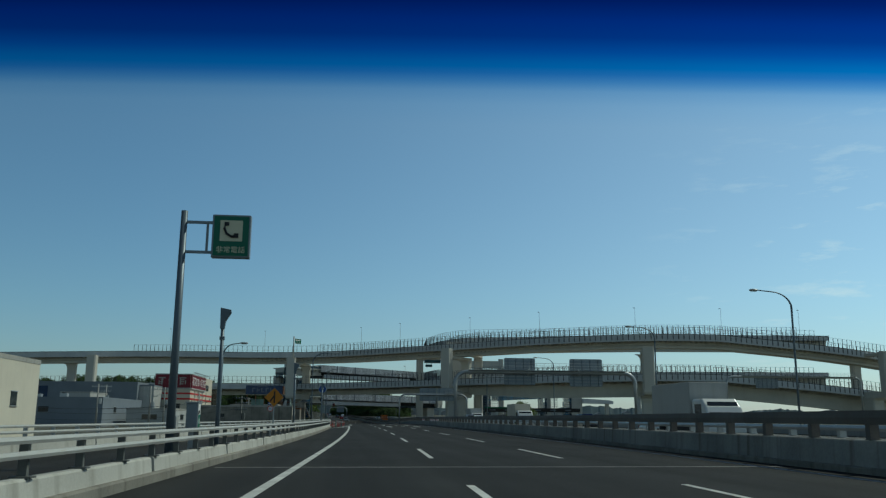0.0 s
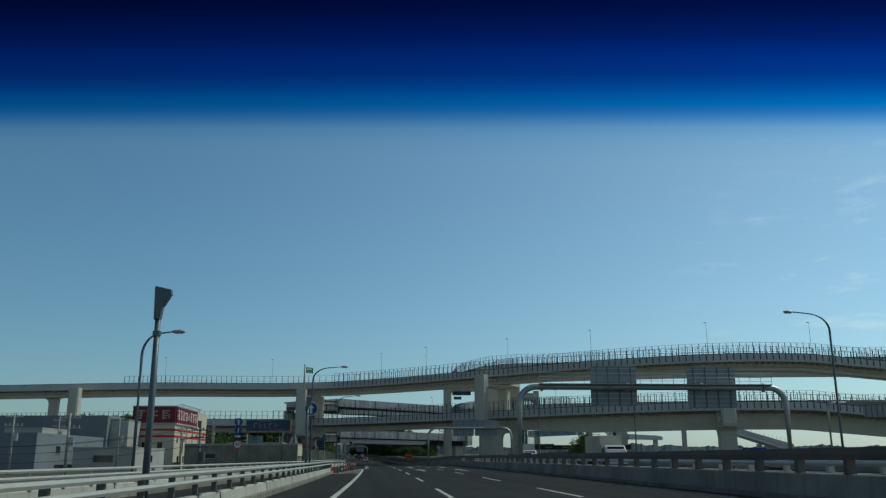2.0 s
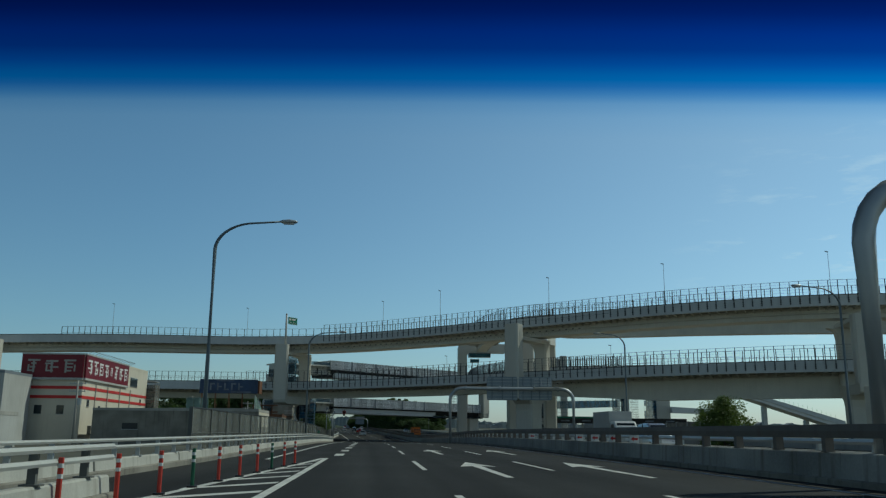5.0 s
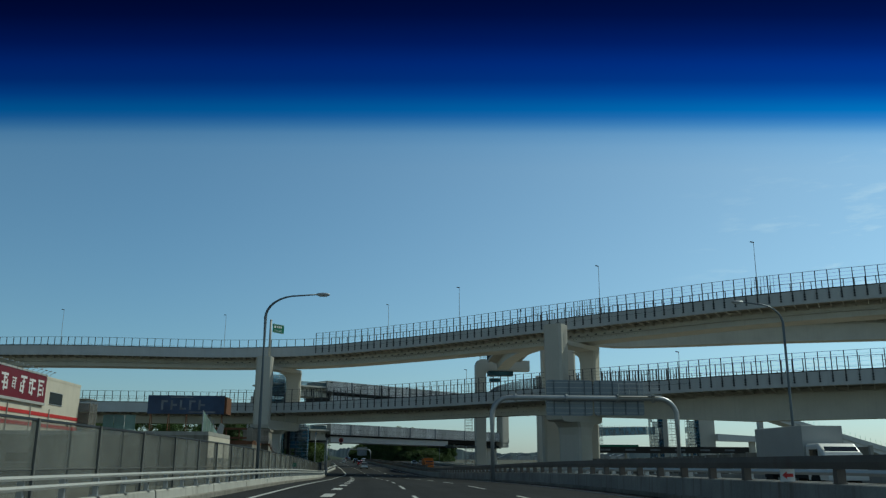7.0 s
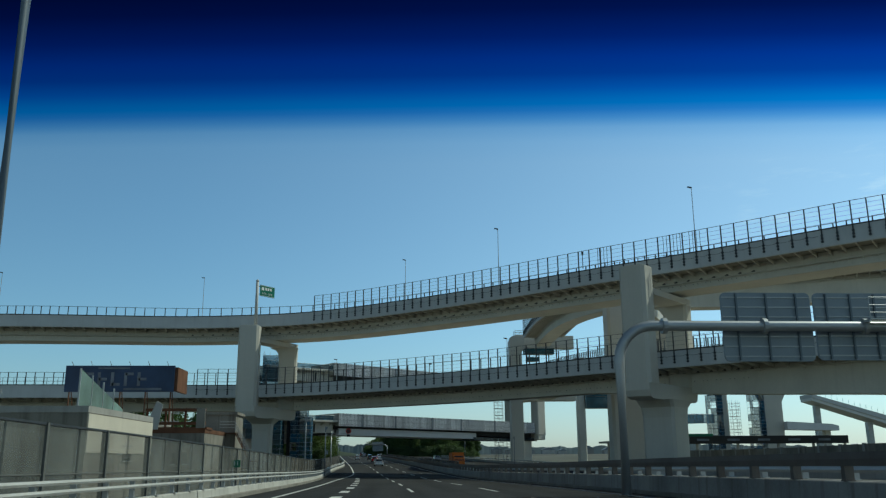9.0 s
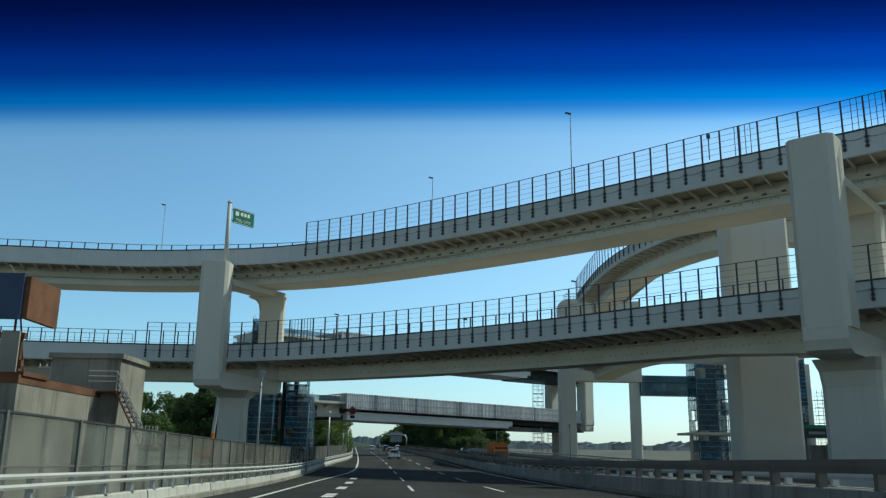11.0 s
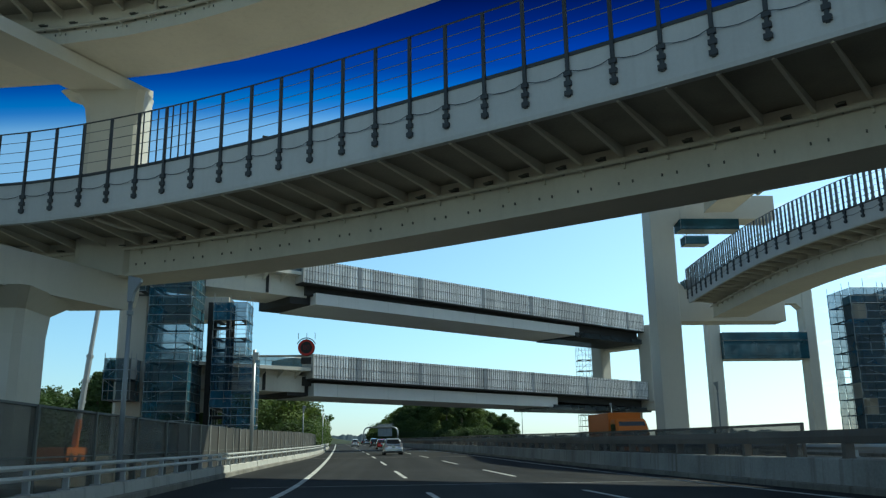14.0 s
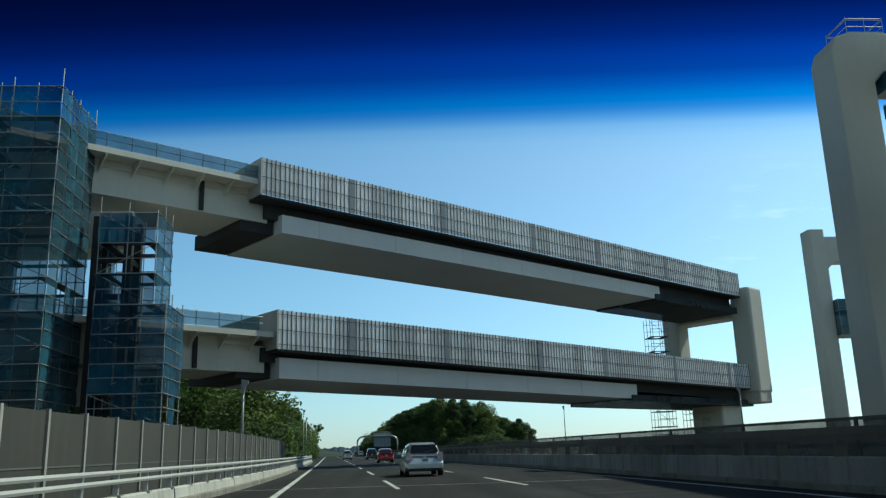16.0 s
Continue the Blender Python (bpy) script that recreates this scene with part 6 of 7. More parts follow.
def building(name, x0, x1, y0, y1, h, wall, label, wins=(), roof_mat=None, extras=None, z0=None):
    """A plain block with a parapet, a roof slab and recessed windows on the road and front faces."""
    z0 = ROAD((y0 + y1) / 2) - 0.5 if z0 is None else z0
    root = thing(name, ((x0 + x1) / 2, (y0 + y1) / 2, z0), label, "building")
    X, Y = (x1 - x0) / 2, (y1 - y0) / 2
    part("wall", M().box((0, 0, h / 2), (2 * X, 2 * Y, h)), wall, root)
    m = M()
    for a, b, c, d in ((0, -Y + 0.1, 2 * X + 0.06, 0.26), (0, Y - 0.1, 2 * X + 0.06, 0.26), (X - 0.1, 0, 0.26, 2 * Y - 0.46), (-X + 0.1, 0, 0.26, 2 * Y - 0.46)):
        m.box((a, b, h + 0.17), (c, d, 0.34))
    part("roof_edge", m, roof_mat or CONCRETE, root)
    for face, u, z, w, hh in wins:
        if face == "side":
            wd = part("window", M().box((X + 0.01, u, z), (0.06, w, hh)), WINDOW, root)
            part("window_frame", M().box((X + 0.03, u, z - hh / 2 - 0.05), (0.12, w + 0.16, 0.07)).box((X + 0.03, u, z + hh / 2 + 0.04), (0.10, w + 0.16, 0.06)), GALV, wd)
        else:
            wd = part("window", M().box((u, -Y - 0.01, z), (w, 0.06, hh)), WINDOW, root)
            part("window_frame", M().box((u, -Y - 0.03, z - hh / 2 - 0.05), (w + 0.16, 0.12, 0.07)), GALV, wd)
    return root, X, Y


zq = ROAD(240) - 0.5
root, X, Y = building("factory_building", -45.6, -37.1, 215.5, 250.5, 12.4, CREAM_WALL, "cream three-storey factory with red bands and a maroon roof sign",
                      [("side", -14.6, 6.0, 1.0, 0.9), ("side", -9.2, 4.6, 0.9, 2.2), ("side", -4, 4.8, 0.8, 0.9), ("side", 8.6, 10.2, 4.4, 1.4), ("side", -13, 2.2, 1.6, 1.2), ("side", -7.6, 2.2, 1.0, 1.2), ("side", 1.5, 3.0, 1.0, 1.4), ("side", 9, 4.6, 1.0, 1.0), ("side", 13.6, 7.0, 0.8, 1.0), ("front", -1.5, 5.0, 1.0, 1.2), ("front", 1.5, 5.0, 1.0, 1.2)], CREAM_WALL, z0=zq)
for z in (8.05, 6.75):
    part("red_band", M().box((X + 0.02, 0, z), (0.08, 2 * Y + 0.02, 0.42)).box((0, -Y - 0.02, z), (2 * X - 0.02, 0.08, 0.42)), RED_BAND, root, "red painted band")


def strokes(k, size):
    """Bars that stand in for one character, as (across, up, width, height)."""
    g = random.Random(40 + k)
    out = [(0.0, size * g.choice((0.36, 0.42)), size * 0.86, size * 0.13), (size * g.choice((-0.28, 0.0, 0.22)), -0.02 * size, size * 0.14, size * 0.92)]
    for j in range(3):
        out.append((size * g.uniform(-0.22, 0.22), size * (0.18 - 0.26 * j), size * g.uniform(0.35, 0.75), size * 0.11))
    out.append((size * g.choice((-0.36, 0.36)), -0.14 * size, size * 0.12, size * 0.5))
    return out


sb = part("sign_board", M().box((X + 0.12, -Y + 10.85, 11.0), (0.3, 21.6, 3.3)), SIGN_RED, root, "maroon sign board with white characters")
part("sign_trim", M().box((X + 0.14, -Y + 10.85, 9.25), (0.34, 21.8, 0.3)).box((X + 0.14, -Y + 10.85, 12.72), (0.34, 21.8, 0.22)), WHITE_WALL, sb)
for k in range(8):
    y = -Y + 1.7 + 2.6 * k
    for j, (u, v, w, h) in enumerate(strokes(k, 1.3 if k == 4 else 2.1)):
        part("character_bar", M().box((X + 0.282 + 0.003 * j, y + u, 11.0 + v), (0.03, w, h)), SIGN_WHITE, sb)
sb = part("sign_board", M().box((0, -Y - 0.12, 11.0), (2 * X - 0.1, 0.3, 3.3)), SIGN_RED, root, "maroon sign board with white characters")
part("sign_trim", M().box((0, -Y - 0.14, 9.25), (2 * X, 0.34, 0.3)).box((0, -Y - 0.14, 12.72), (2 * X, 0.34, 0.22)), WHITE_WALL, sb)
for k in range(3):
    x = -X + 1.7 + 2.45 * k
    for j, (u, v, w, h) in enumerate(strokes(k + 5, 1.9)):
        part("character_bar", M().box((x + u, -Y - 0.282 - 0.003 * j, 11.0 + v), (w, 0.03, h)), CONCRETE, sb)
for y in (-11.8, -6.0, 0.5, 6.5):
    part("rain_pipe", M().tube([(X + 0.12, y, 0.2), (X + 0.12, y, 8.8)], 0.07, 6), CONCRETE, root)
for k in range(16):
    part("sign_lamp", M().tube([(X + 0.1, -Y + 1 + 1.45 * k, 12.8), (X + 0.7, -Y + 1 + 1.45 * k, 13.25)], 0.03, 5).box((X + 0.75, -Y + 1 + 1.45 * k, 13.2), (0.25, 0.2, 0.12)), GALV, root)
# fire stair wrapped in grey mesh at the far end
root = thing("scaffold_tower", (-36.9, 252.2, zq), "grey mesh covered stair tower at the end of the factory", "stair tower")
part("net", M().box((0, 0, 5.2), (2.6, 3.2, 10.2)), NET_GREY, root)
fr = M()
for x in (-1.25, 1.25):
    for y in (-1.55, 0, 1.55):
        fr.tube([(x, y, 0), (x, y, 10.6)], 0.06, 5)
for z in np.arange(0.4, 11, 1.75):
    fr.box((0, 0, z), (2.4, 3.0, 0.10))
part("frame", fr, CONCRETE, root)
root, X, Y = building("warehouse", -120.0, -46.8, 203.0, 240.0, 9.7, GREY_WALL, "long low grey clad warehouse", [("front", 12, 3.2, 3.5, 4.0)], GREY_WALL)
part("louvre_panel", M().box((14.0, -Y - 0.05, 6.4), (6.0, 0.1, 5.2)), BOARD_NAVY, root, "dark louvre panel")
building("warehouse", -47.0, -43.5, 205.0, 214.0, 9.0, WHITE_WALL, "narrow pale annex beside the factory", [], GREY_WALL)
building("shed", -34.0, -24.3, 62.0, 72.0, 5.8, CREAM_WALL, "beige rendered shed beyond the slip lane", [("side", 0, 3.0, 1.2, 1.0)])
building("shed", -75.0, -40.0, 150.0, 178.0, 4.6, GREY_WALL, "long low grey shed with small windows", [("front", -9, 2.9, 1.6, 0.9), ("front", 0, 2.9, 1.6, 0.9), ("front", 8, 2.9, 1.6, 0.9), ("side", -6, 2.9, 1.6, 0.9), ("side", 3, 2.9, 1.6, 0.9)], GREY_WALL)
building("shed", -38.0, -30.0, 158.0, 176.0, 2.9, WHITE_WALL, "small white shed with a flat roof", [("front", 0, 1.7, 2.6, 0.9), ("side", 0, 1.7, 3.0, 0.9)], CONCRETE)
building("shed", -62.0, -44.0, 112.0, 126.0, 3.6, CREAM_WALL, "low beige shed in the yard", [("front", -4, 2.3, 1.4, 0.9), ("front", 3, 2.3, 1.4, 0.9)], CONCRETE)
building("shed", -58.0, -52.0, 185.0, 198.0, 6.6, WHITE_WALL, "white block with a flat roof beside the warehouse", [("front", 0, 4.6, 2.2, 1.2)], CONCRETE)
# roof units and odd gear on the low roofs
rnd = random.Random(7)
for k in range(12):
    x, y, z = rnd.uniform(-73, -42), rnd.uniform(151, 170), ROAD(160) - 0.5 + 4.6 + 0.0
    root = thing("roof_unit", (x, y, z), "grey ventilation unit on a flat roof", "roof unit", "roof units")
    s = rnd.uniform(0.6, 1.3)
    part("body", M().box((0, 0, s * 0.5), (s * 1.2, s, s)), GALV, root, bevel=0.03)
    part("fan_cowl", M().tube([(0, 0, s), (0, 0, s + 0.18)], s * 0.38, 10), POST_DARK, root)


def utility_pole(x, y, h, label):
    root = thing("utility_pole", (x, y, ROAD(max(y, -100)) - 0.45), label, "utility pole", "utility poles")
    part("pole", M().tube([(0, 0, 0), (0, 0, h)], 0.16, 8, 0.10), CONCRETE, root, smooth=True)
    for z in (h - 0.4, h - 1.3):
        part("cross_arm", M().box((0, 0, z), (1.9, 0.09, 0.09)), GALV, root)
        for a in (-0.85, -0.4, 0.4, 0.85):
            part("insulator", M().tube([(a, 0, z + 0.04), (a, 0, z + 0.24)], 0.05, 6), WHITE_WALL, root)
    part("transformer", M().tube([(0.35, 0, h - 2.9), (0.35, 0, h - 2.1)], 0.25, 8), GALV, root)


for x, y, h in ((-36.0, 132.0, 6.4), (-30.0, 150.0, 6.6), (-47.0, 178.0, 8.0), (-25.0, 116.0, 5.6), (-32.0, 198.0, 7.6), (-24.0, 226.0, 7.2), (-20.5, 262.0, 8.0)):
    utility_pole(x, y, h, "concrete utility pole with cross arms in the yard")

# old concrete buildings beside the ramp
zq = ROAD(220) - 0.5
root, X, Y = building("concrete_building", -34.0, -12.0, 211.0, 223.4, 4.65, CONCRETE_DIRTY, "low stained concrete building with a weathered clear screen on its roof", [("front", -6, 2.6, 2.0, 0.8), ("side", 1, 2.6, 1.6, 0.8), ("side", -3, 2.6, 1.0, 0.8)], CONCRETE, z0=zq)
part("side_render", M().box((X + 0.03, 0, 3.6), (0.06, 2 * Y - 0.1, 2.0)), CREAM_WALL, root, "beige rendered side wall")
part("roof_parapet", M().box((X - 0.15, 0, 4.9), (0.25, 2 * Y - 0.6, 0.22)), CONCRETE_DIRTY, root)
for k in range(4):
    ya, yb, zt = -Y + 0.2 + 1.9 * k, -Y + 2.06 + 1.9 * k, (6.9 - 0.42 * k, 6.49 - 0.42 * k)
    part("screen_pane", M().add([(X - 0.62, ya, 4.9), (X - 0.62, yb, 4.9), (X - 0.62, yb, zt[1]), (X - 0.62, ya, zt[0]), (X - 0.58, ya, 4.9), (X - 0.58, yb, 4.9), (X - 0.58, yb, zt[1]), (X - 0.58, ya, zt[0])], [(0, 1, 2, 3), (7, 6, 5, 4), (0, 4, 5, 1), (1, 5, 6, 2), (2, 6, 7, 3), (3, 7, 4, 0)]), GLASS_GREEN, root, "weathered clear screen pane")
    part("screen_post", M().box((X - 0.6, -Y + 0.1 + 1.9 * k, 5.85 - 0.1 * k), (0.08, 0.08, 2.2 - 0.2 * k)), GALV, root)
for k in range(3):
    part("screen_pane", M().box((X - 9.4 + 1.0 * k, -Y + 0.6, 5.7), (0.95, 0.04, 1.6)), GLASS_GREEN, root)
root, X, Y = building("concrete_building", -30.0, -17.4, 236.0, 250.0, 5.6, CONCRETE_DIRTY, "grey concrete block carrying a faded advertising board", [("front", -3, 3.6, 2.4, 1.0), ("side", 0, 3.4, 2.0, 1.0)], CONCRETE)
z0 = ROAD(243) - 0.5
root = thing("billboard", (-22.25, 249.0, z0 + 5.9), "faded navy advertising board with worn lettering on a roof frame", "billboard")
part("board", M().box((0, 0, 4.25), (10.3, 0.35, 2.5)), BOARD_NAVY, root, "faded navy board")
part("side_board", M().box((5.3, 2.0, 4.2), (0.3, 4.0, 2.3)), RUST, root)
fr = M()
for x in (-4.8, -2.4, 0, 2.4, 4.8):
    fr.tube([(x, 0.25, -0.4), (x, 0.25, 5.4)], 0.07, 5).tube([(x, 2.2, -0.4), (x, 0.25, 4.4)], 0.05, 5)
part("frame", fr, RUST, root)
for k in range(5):
    part("lettering_bar", M().box((-3.2 + 1.25 * k, -0.19, 4.2), (0.28, 0.02, 1.3)).box((-2.85 + 1.25 * k, -0.19, 4.7 - 0.5 * (k % 3)), (0.75, 0.02, 0.26)), BOARD_MARK, root)
part("lettering_bar", M().box((2.2, -0.19, 3.25), (3.6, 0.02, 0.2)).box((-0.6, -0.19, 5.25), (3.0, 0.02, 0.14)), BOARD_MARK, root)
for k in range(6):
    part("board_lamp", M().tube([(-4.5 + 1.8 * k, 0, 5.5), (-4.5 + 1.8 * k, -0.6, 5.85)], 0.03, 5), GALV, root)
root, X, Y = building("concrete_building", -16.4, -11.4, 237.0, 246.0, 4.6, CONCRETE_DIRTY, "crumbling concrete building with a rusty roof frame", [("front", 0.6, 2.6, 1.2, 0.9)], RUST)
fr = M()
for x in (-2.3, -0.8, 0.8, 2.3):
    fr.tube([(x, -Y + 0.3, 4.6), (x, -Y + 0.3, 6.6)], 0.09, 6)
for z in (5.4, 6.5):
    fr.box((0, -Y + 0.3, z), (4.9, 0.22, 0.24))
fr.box((0, -Y + 1.4, 5.0), (5.2, 2.4, 0.18))
part("roof_frame", fr, RUST, root, "rusty steel roof frame")
part("leaning_sheet", M().slab([(-2.4, 4.9), (-1.3, 4.9), (-1.0, 6.9), (-1.5, 7.2)], -Y - 0.1, -Y), WHITE_WALL, root)
part("canopy", M().box((2.2, -Y - 0.4, 5.8), (0.7, 0.1, 1.6)), CONCRETE_DIRTY, root)
# mossy concrete tower with an outside stair
zq = ROAD(246) - 0.5
root = thing("stair_tower", (-11.0, 248.0, zq), "stained concrete tower with an outside steel stair", "stair tower")
part("wall", M().box((-1.2, 0, 3.3), (3.4, 4.0, 6.6)), CONCRETE_DIRTY, root)
part("roof_slab", M().box((-1.2, 0, 6.7), (3.7, 4.3, 0.25)), CONCRETE_DIRTY, root)
st = M()
for k in range(10):
    st.box((0.75 + 0.12 * k, -2.2 + 0.02 * k, 4.9 - 0.24 * k), (0.35, 0.9, 0.05))
st.tube([(0.6, -2.65, 4.9), (2.0, -2.6, 2.4)], 0.05, 5).tube([(0.6, -1.75, 4.9), (2.0, -1.7, 2.4)], 0.05, 5)
part("stair_flight", st, RUST, root)
for k in range(6):
    part("rail_post", M().tube([(0.6 + 0.28 * k, -2.65, 4.95 - 0.5 * k), (0.6 + 0.28 * k, -2.65, 5.9 - 0.5 * k)], 0.025, 5), WHITE_WALL, root)
for z in (0.45, 0.7, 0.95):
    part("stair_rail", M().tube([(-0.8, -2.65, 4.95 + z), (0.6, -2.65, 4.95 + z), (2.0, -2.65, 2.45 + z)], 0.025, 5), WHITE_WALL, root, "pale steel stair railing")
part("landing", M().box((-0.1, -2.2, 4.9), (1.5, 0.95, 0.08)).box((2.2, -2.2, 2.35), (0.9, 0.95, 0.08)), RUST, root)
cp = M()
for k in range(9):
    a = k / 8 * math.pi
    cp.tube([(2.2 + 0.45 * math.cos(a), -2.2 - 0.45 * math.sin(a), 2.4), (2.2 + 0.45 * math.cos(a), -2.2 - 0.45 * math.sin(a), 3.3)], 0.02, 5)
part("cage_bars", cp, WHITE_WALL, root)

# crane boom behind the noise wall
root = thing("mobile_crane", (-28.4, 345.0, ROAD(345) - 0.45), "mobile crane with an orange boom foot behind the noise wall", "crane")
part("boom_foot", M().tube([(0.2, 0, 1.0), (0.45, 0, 4.1)], 0.32, 10, 0.30), ORANGE, root)
part("boom", M().tube([(0.45, 0, 4.1), (0.98, 0, 10.2)], 0.27, 10), GALV, root)
part("boom_top", M().tube([(0.98, 0, 10.2), (1.65, 0, 17.6)], 0.21, 10), GALV, root)
for z in (5.6, 7.6, 9.9):
    part("boom_collar", M().tube([(0.45 + (z - 4.1) * 0.087, 0, z), (0.45 + (z - 3.85) * 0.087, 0, z + 0.25)], 0.34, 10), GALV, root)
part("boom_head", M().box((1.68, 0, 17.6), (0.5, 0.4, 0.5)), GALV, root)
part("body", M().box((-0.8, 0, 0.9), (3.0, 6.0, 1.2)), ORANGE, root, bevel=0.05)
for y in (-2.0, 0.0, 2.0):
    part("wheel", M().tube([(0.4, y, 0.5), (0.8, y, 0.5)], 0.5, 12), RUBBER, root)
# toll lane boards beyond the median
zb = ROAD(327)
root = thing("toll_board", (54.8, 327.7, zb - 0.4), "dark overhead toll board with a green strip on posts", "sign gantry")
for x in (0.5, 8.0, 16.0, 24.0, 31.0, 37.3):
    part("post", M().box((x, 0.3, 2.4), (0.4, 0.4, 4.8)), CONCRETE, root)
part("board", M().box((18.9, 0, 5.2), (37.8, 0.5, 1.5)), BLACK, root, "dark board")
part("green_strip", M().box((5.5, -0.27, 6.1), (11.0, 0.04, 0.5)), SIGN_GREEN, root)
for k in range(6):
    part("lettering_bar", M().box((3.0 + 6.0 * k, -0.27, 5.2), (2.4, 0.03, 0.4)), BOARD_MARK, root)
part("canopy", M().box((-5.0, 3.0, 4.9), (9.0, 8.0, 0.35)), WHITE_WALL, root)
for x in (-8.6, -1.4):
    part("canopy_post", M().box((x, 3.0, 2.3), (0.35, 0.35, 4.7)), WHITE_WALL, root)


# wall along the far side of the opposite carriageway, below the ramp decks
base = (45.0, 200.0, ROAD(200) - 0.4)
root = thing("boundary_wall", base, "weathered brown-grey concrete panel wall between posts", "wall")
for k in range(25):
    y0 = 198.0 + 4.0 * k
    zg = ROAD(y0 + 2) - 0.45
    for j in range(2):
        part("panel", M().box((45.0, y0 + 2.0, zg + 0.85 + 1.7 * j), (0.16, 3.8, 1.68), 0, 0.02), CONCRETE_DIRTY, root, base=base)
    part("post", M().box((44.97, y0, zg + 1.75), (0.3, 0.24, 3.5)), CONCRETE, root, base=base)


# ---- vehicles ----
def car(name, x, y, heading, paint, label, L=4.45, W=1.745, H=1.49, roof=(0.32, 0.88), tail=0.93, hood=0.98, lamp=None, wagon=False):
    """A hatchback or estate, its rear at y=0, nose along +y. roof: where the roof runs, from the tail, in parts of the length."""
    root = thing(name, (x, y, ROAD(y + 2)), label, "car", "cars on the road", heading)
    w = W / 2
    st = [(0.0, 0.42, 0.55, 0.80, 0.86), (0.03, 0.30, 0.72, 0.88, 0.95), (0.10, 0.22, tail, 0.95, 0.99), (0.22, 0.20, tail + 0.03, 0.98, 1.0), (0.5, 0.20, 0.93, 1.0, 1.0), (0.68, 0.20, hood, 0.99, 1.0), (0.86, 0.22, hood - 0.16, 0.95, 0.98), (0.96, 0.26, hood - 0.30, 0.86, 0.92), (1.0, 0.34, 0.55, 0.70, 0.80)]
    rows = []
    for u, zl, zh, kt, kb in st:
        yy = u * L
        rows.append([(-w * kb * 0.94, yy, zl), (-w * kb, yy, zl + 0.12), (-w * kb, yy, (zl + zh) / 2 + 0.08), (-w * kt * 0.97, yy, zh - 0.05), (-w * kt * 0.90, yy, zh), (w * kt * 0.90, yy, zh), (w * kt * 0.97, yy, zh - 0.05), (w * kb, yy, (zl + zh) / 2 + 0.08), (w * kb, yy, zl + 0.12), (w * kb * 0.94, yy, zl)])
    part("body", M().sweep(rows), paint, root, smooth=False, bevel=0.03)
    t0, t1 = (0.05, 0.10) if wagon else (0.055, 0.16)
    g = [(t0, tail - 0.03, 0.80), (t1, H - 0.10, 0.70), (roof[0], H, 0.69), (0.52, H - 0.01, 0.70), (0.62, H - 0.14, 0.71), (0.76, hood - 0.03, 0.82)]
    rows = []
    for u, zt, k in g:
        zb = tail - 0.05 if u < 0.5 else hood - 0.06
        yy = u * L
        rows.append([(-w * 0.92, yy, min(zb, zt - 0.01)), (-w * k * 1.02, yy, max(zt - 0.08, zb)), (-w * k * 0.88, yy, zt), (w * k * 0.88, yy, zt), (w * k * 1.02, yy, max(zt - 0.08, zb)), (w * 0.92, yy, min(zb, zt - 0.01))])
    cab = part("cabin", M().sweep(rows), paint, root, smooth=False, bevel=0.03)
    # rear window, from the tail slope
    ya, za, yb, zb2 = t0 * L, tail - 0.01, t1 * L, H - 0.10
    f = lambda k, e=0.025: (ya + (yb - ya) * k - e, za + (zb2 - za) * k + e)
    def glass(k0, k1, w0, w1):
        (y0, z0), (y1, z1) = f(k0), f(k1)
        return M().add([(-w * w0, y0, z0), (w * w0, y0, z0), (w * w1, y1, z1), (-w * w1, y1, z1)], [(0, 1, 2, 3)])
    part("rear_window", glass(0.14, 0.92, 0.74, 0.63), CAR_GLASS, root, "dark rear window")
    part("rear_wiper", M().tube([(0.0, f(0.16)[0] - 0.03, f(0.16)[1] + 0.02), (0.42, f(0.30)[0] - 0.03, f(0.30)[1] + 0.02)], 0.014, 5), BLACK_TRIM, root)
    for sx in (-1, 1):
        o = [(0.16 if not wagon else 0.11, tail + 0.05), (0.70, hood - 0.01), (0.60, H - 0.20), (0.50, H - 0.10), (0.24 if not wagon else 0.15, H - 0.12)]
        m = M()
        m.v = [(sx * w * (0.955 - 0.20 * max(0, zz - 0.95) / 0.5), u * L, zz) for u, zz in o]
        m.f = [tuple(range(5))]
        part("side_window", m, CAR_GLASS, root)
        part("pillar", M().box((sx * w * 0.87, 0.42 * L, (H + tail) / 2), (0.05, 0.08, H - tail - 0.16)), BLACK_TRIM, root)
        lm = M().slab([(sx * w * 0.60, tail - 0.20), (sx * w * 0.93, tail - 0.26), (sx * w * 0.92, tail + 0.10), (sx * w * 0.78, tail + 0.12)], 0.02 * L, 0.10 * L)
        part("tail_lamp", lm, lamp or TAIL_RED, root, "tail lamp")
        part("mirror", M().box((sx * (w + 0.07), 0.68 * L, hood + 0.05), (0.16, 0.10, 0.14)), paint, root, bevel=0.03)
        part("reflector", M().box((sx * w * 0.70, 0.005 * L - 0.01, 0.46), (0.18, 0.03, 0.05)), TAIL_RED, root)
        for yy in (0.19 * L, 0.80 * L):
            ty = part("tyre", M().tube([(sx * (w - 0.20), yy, 0.31), (sx * (w - 0.005), yy, 0.31)], 0.31, 18), RUBBER, root)
            part("rim", M().tube([(sx * (w - 0.03), yy, 0.31), (sx * (w + 0.005), yy, 0.31)], 0.20, 14), ALLOY, ty)
    part("bumper", M().box((0, 0.035 * L, 0.44), (W * 0.93, 0.10 * L, 0.26), 0, 0.06), paint, root, bevel=0.04)
    part("bumper_trim", M().box((0, 0.03 * L, 0.29), (W * 0.80, 0.09 * L, 0.08)), BLACK_TRIM, root, "dark lower trim")
    pl = part("number_plate", M().box((0, -0.012 + 0.012 * L, 0.70), (0.33, 0.02, 0.165)), SIGN_WHITE, root)
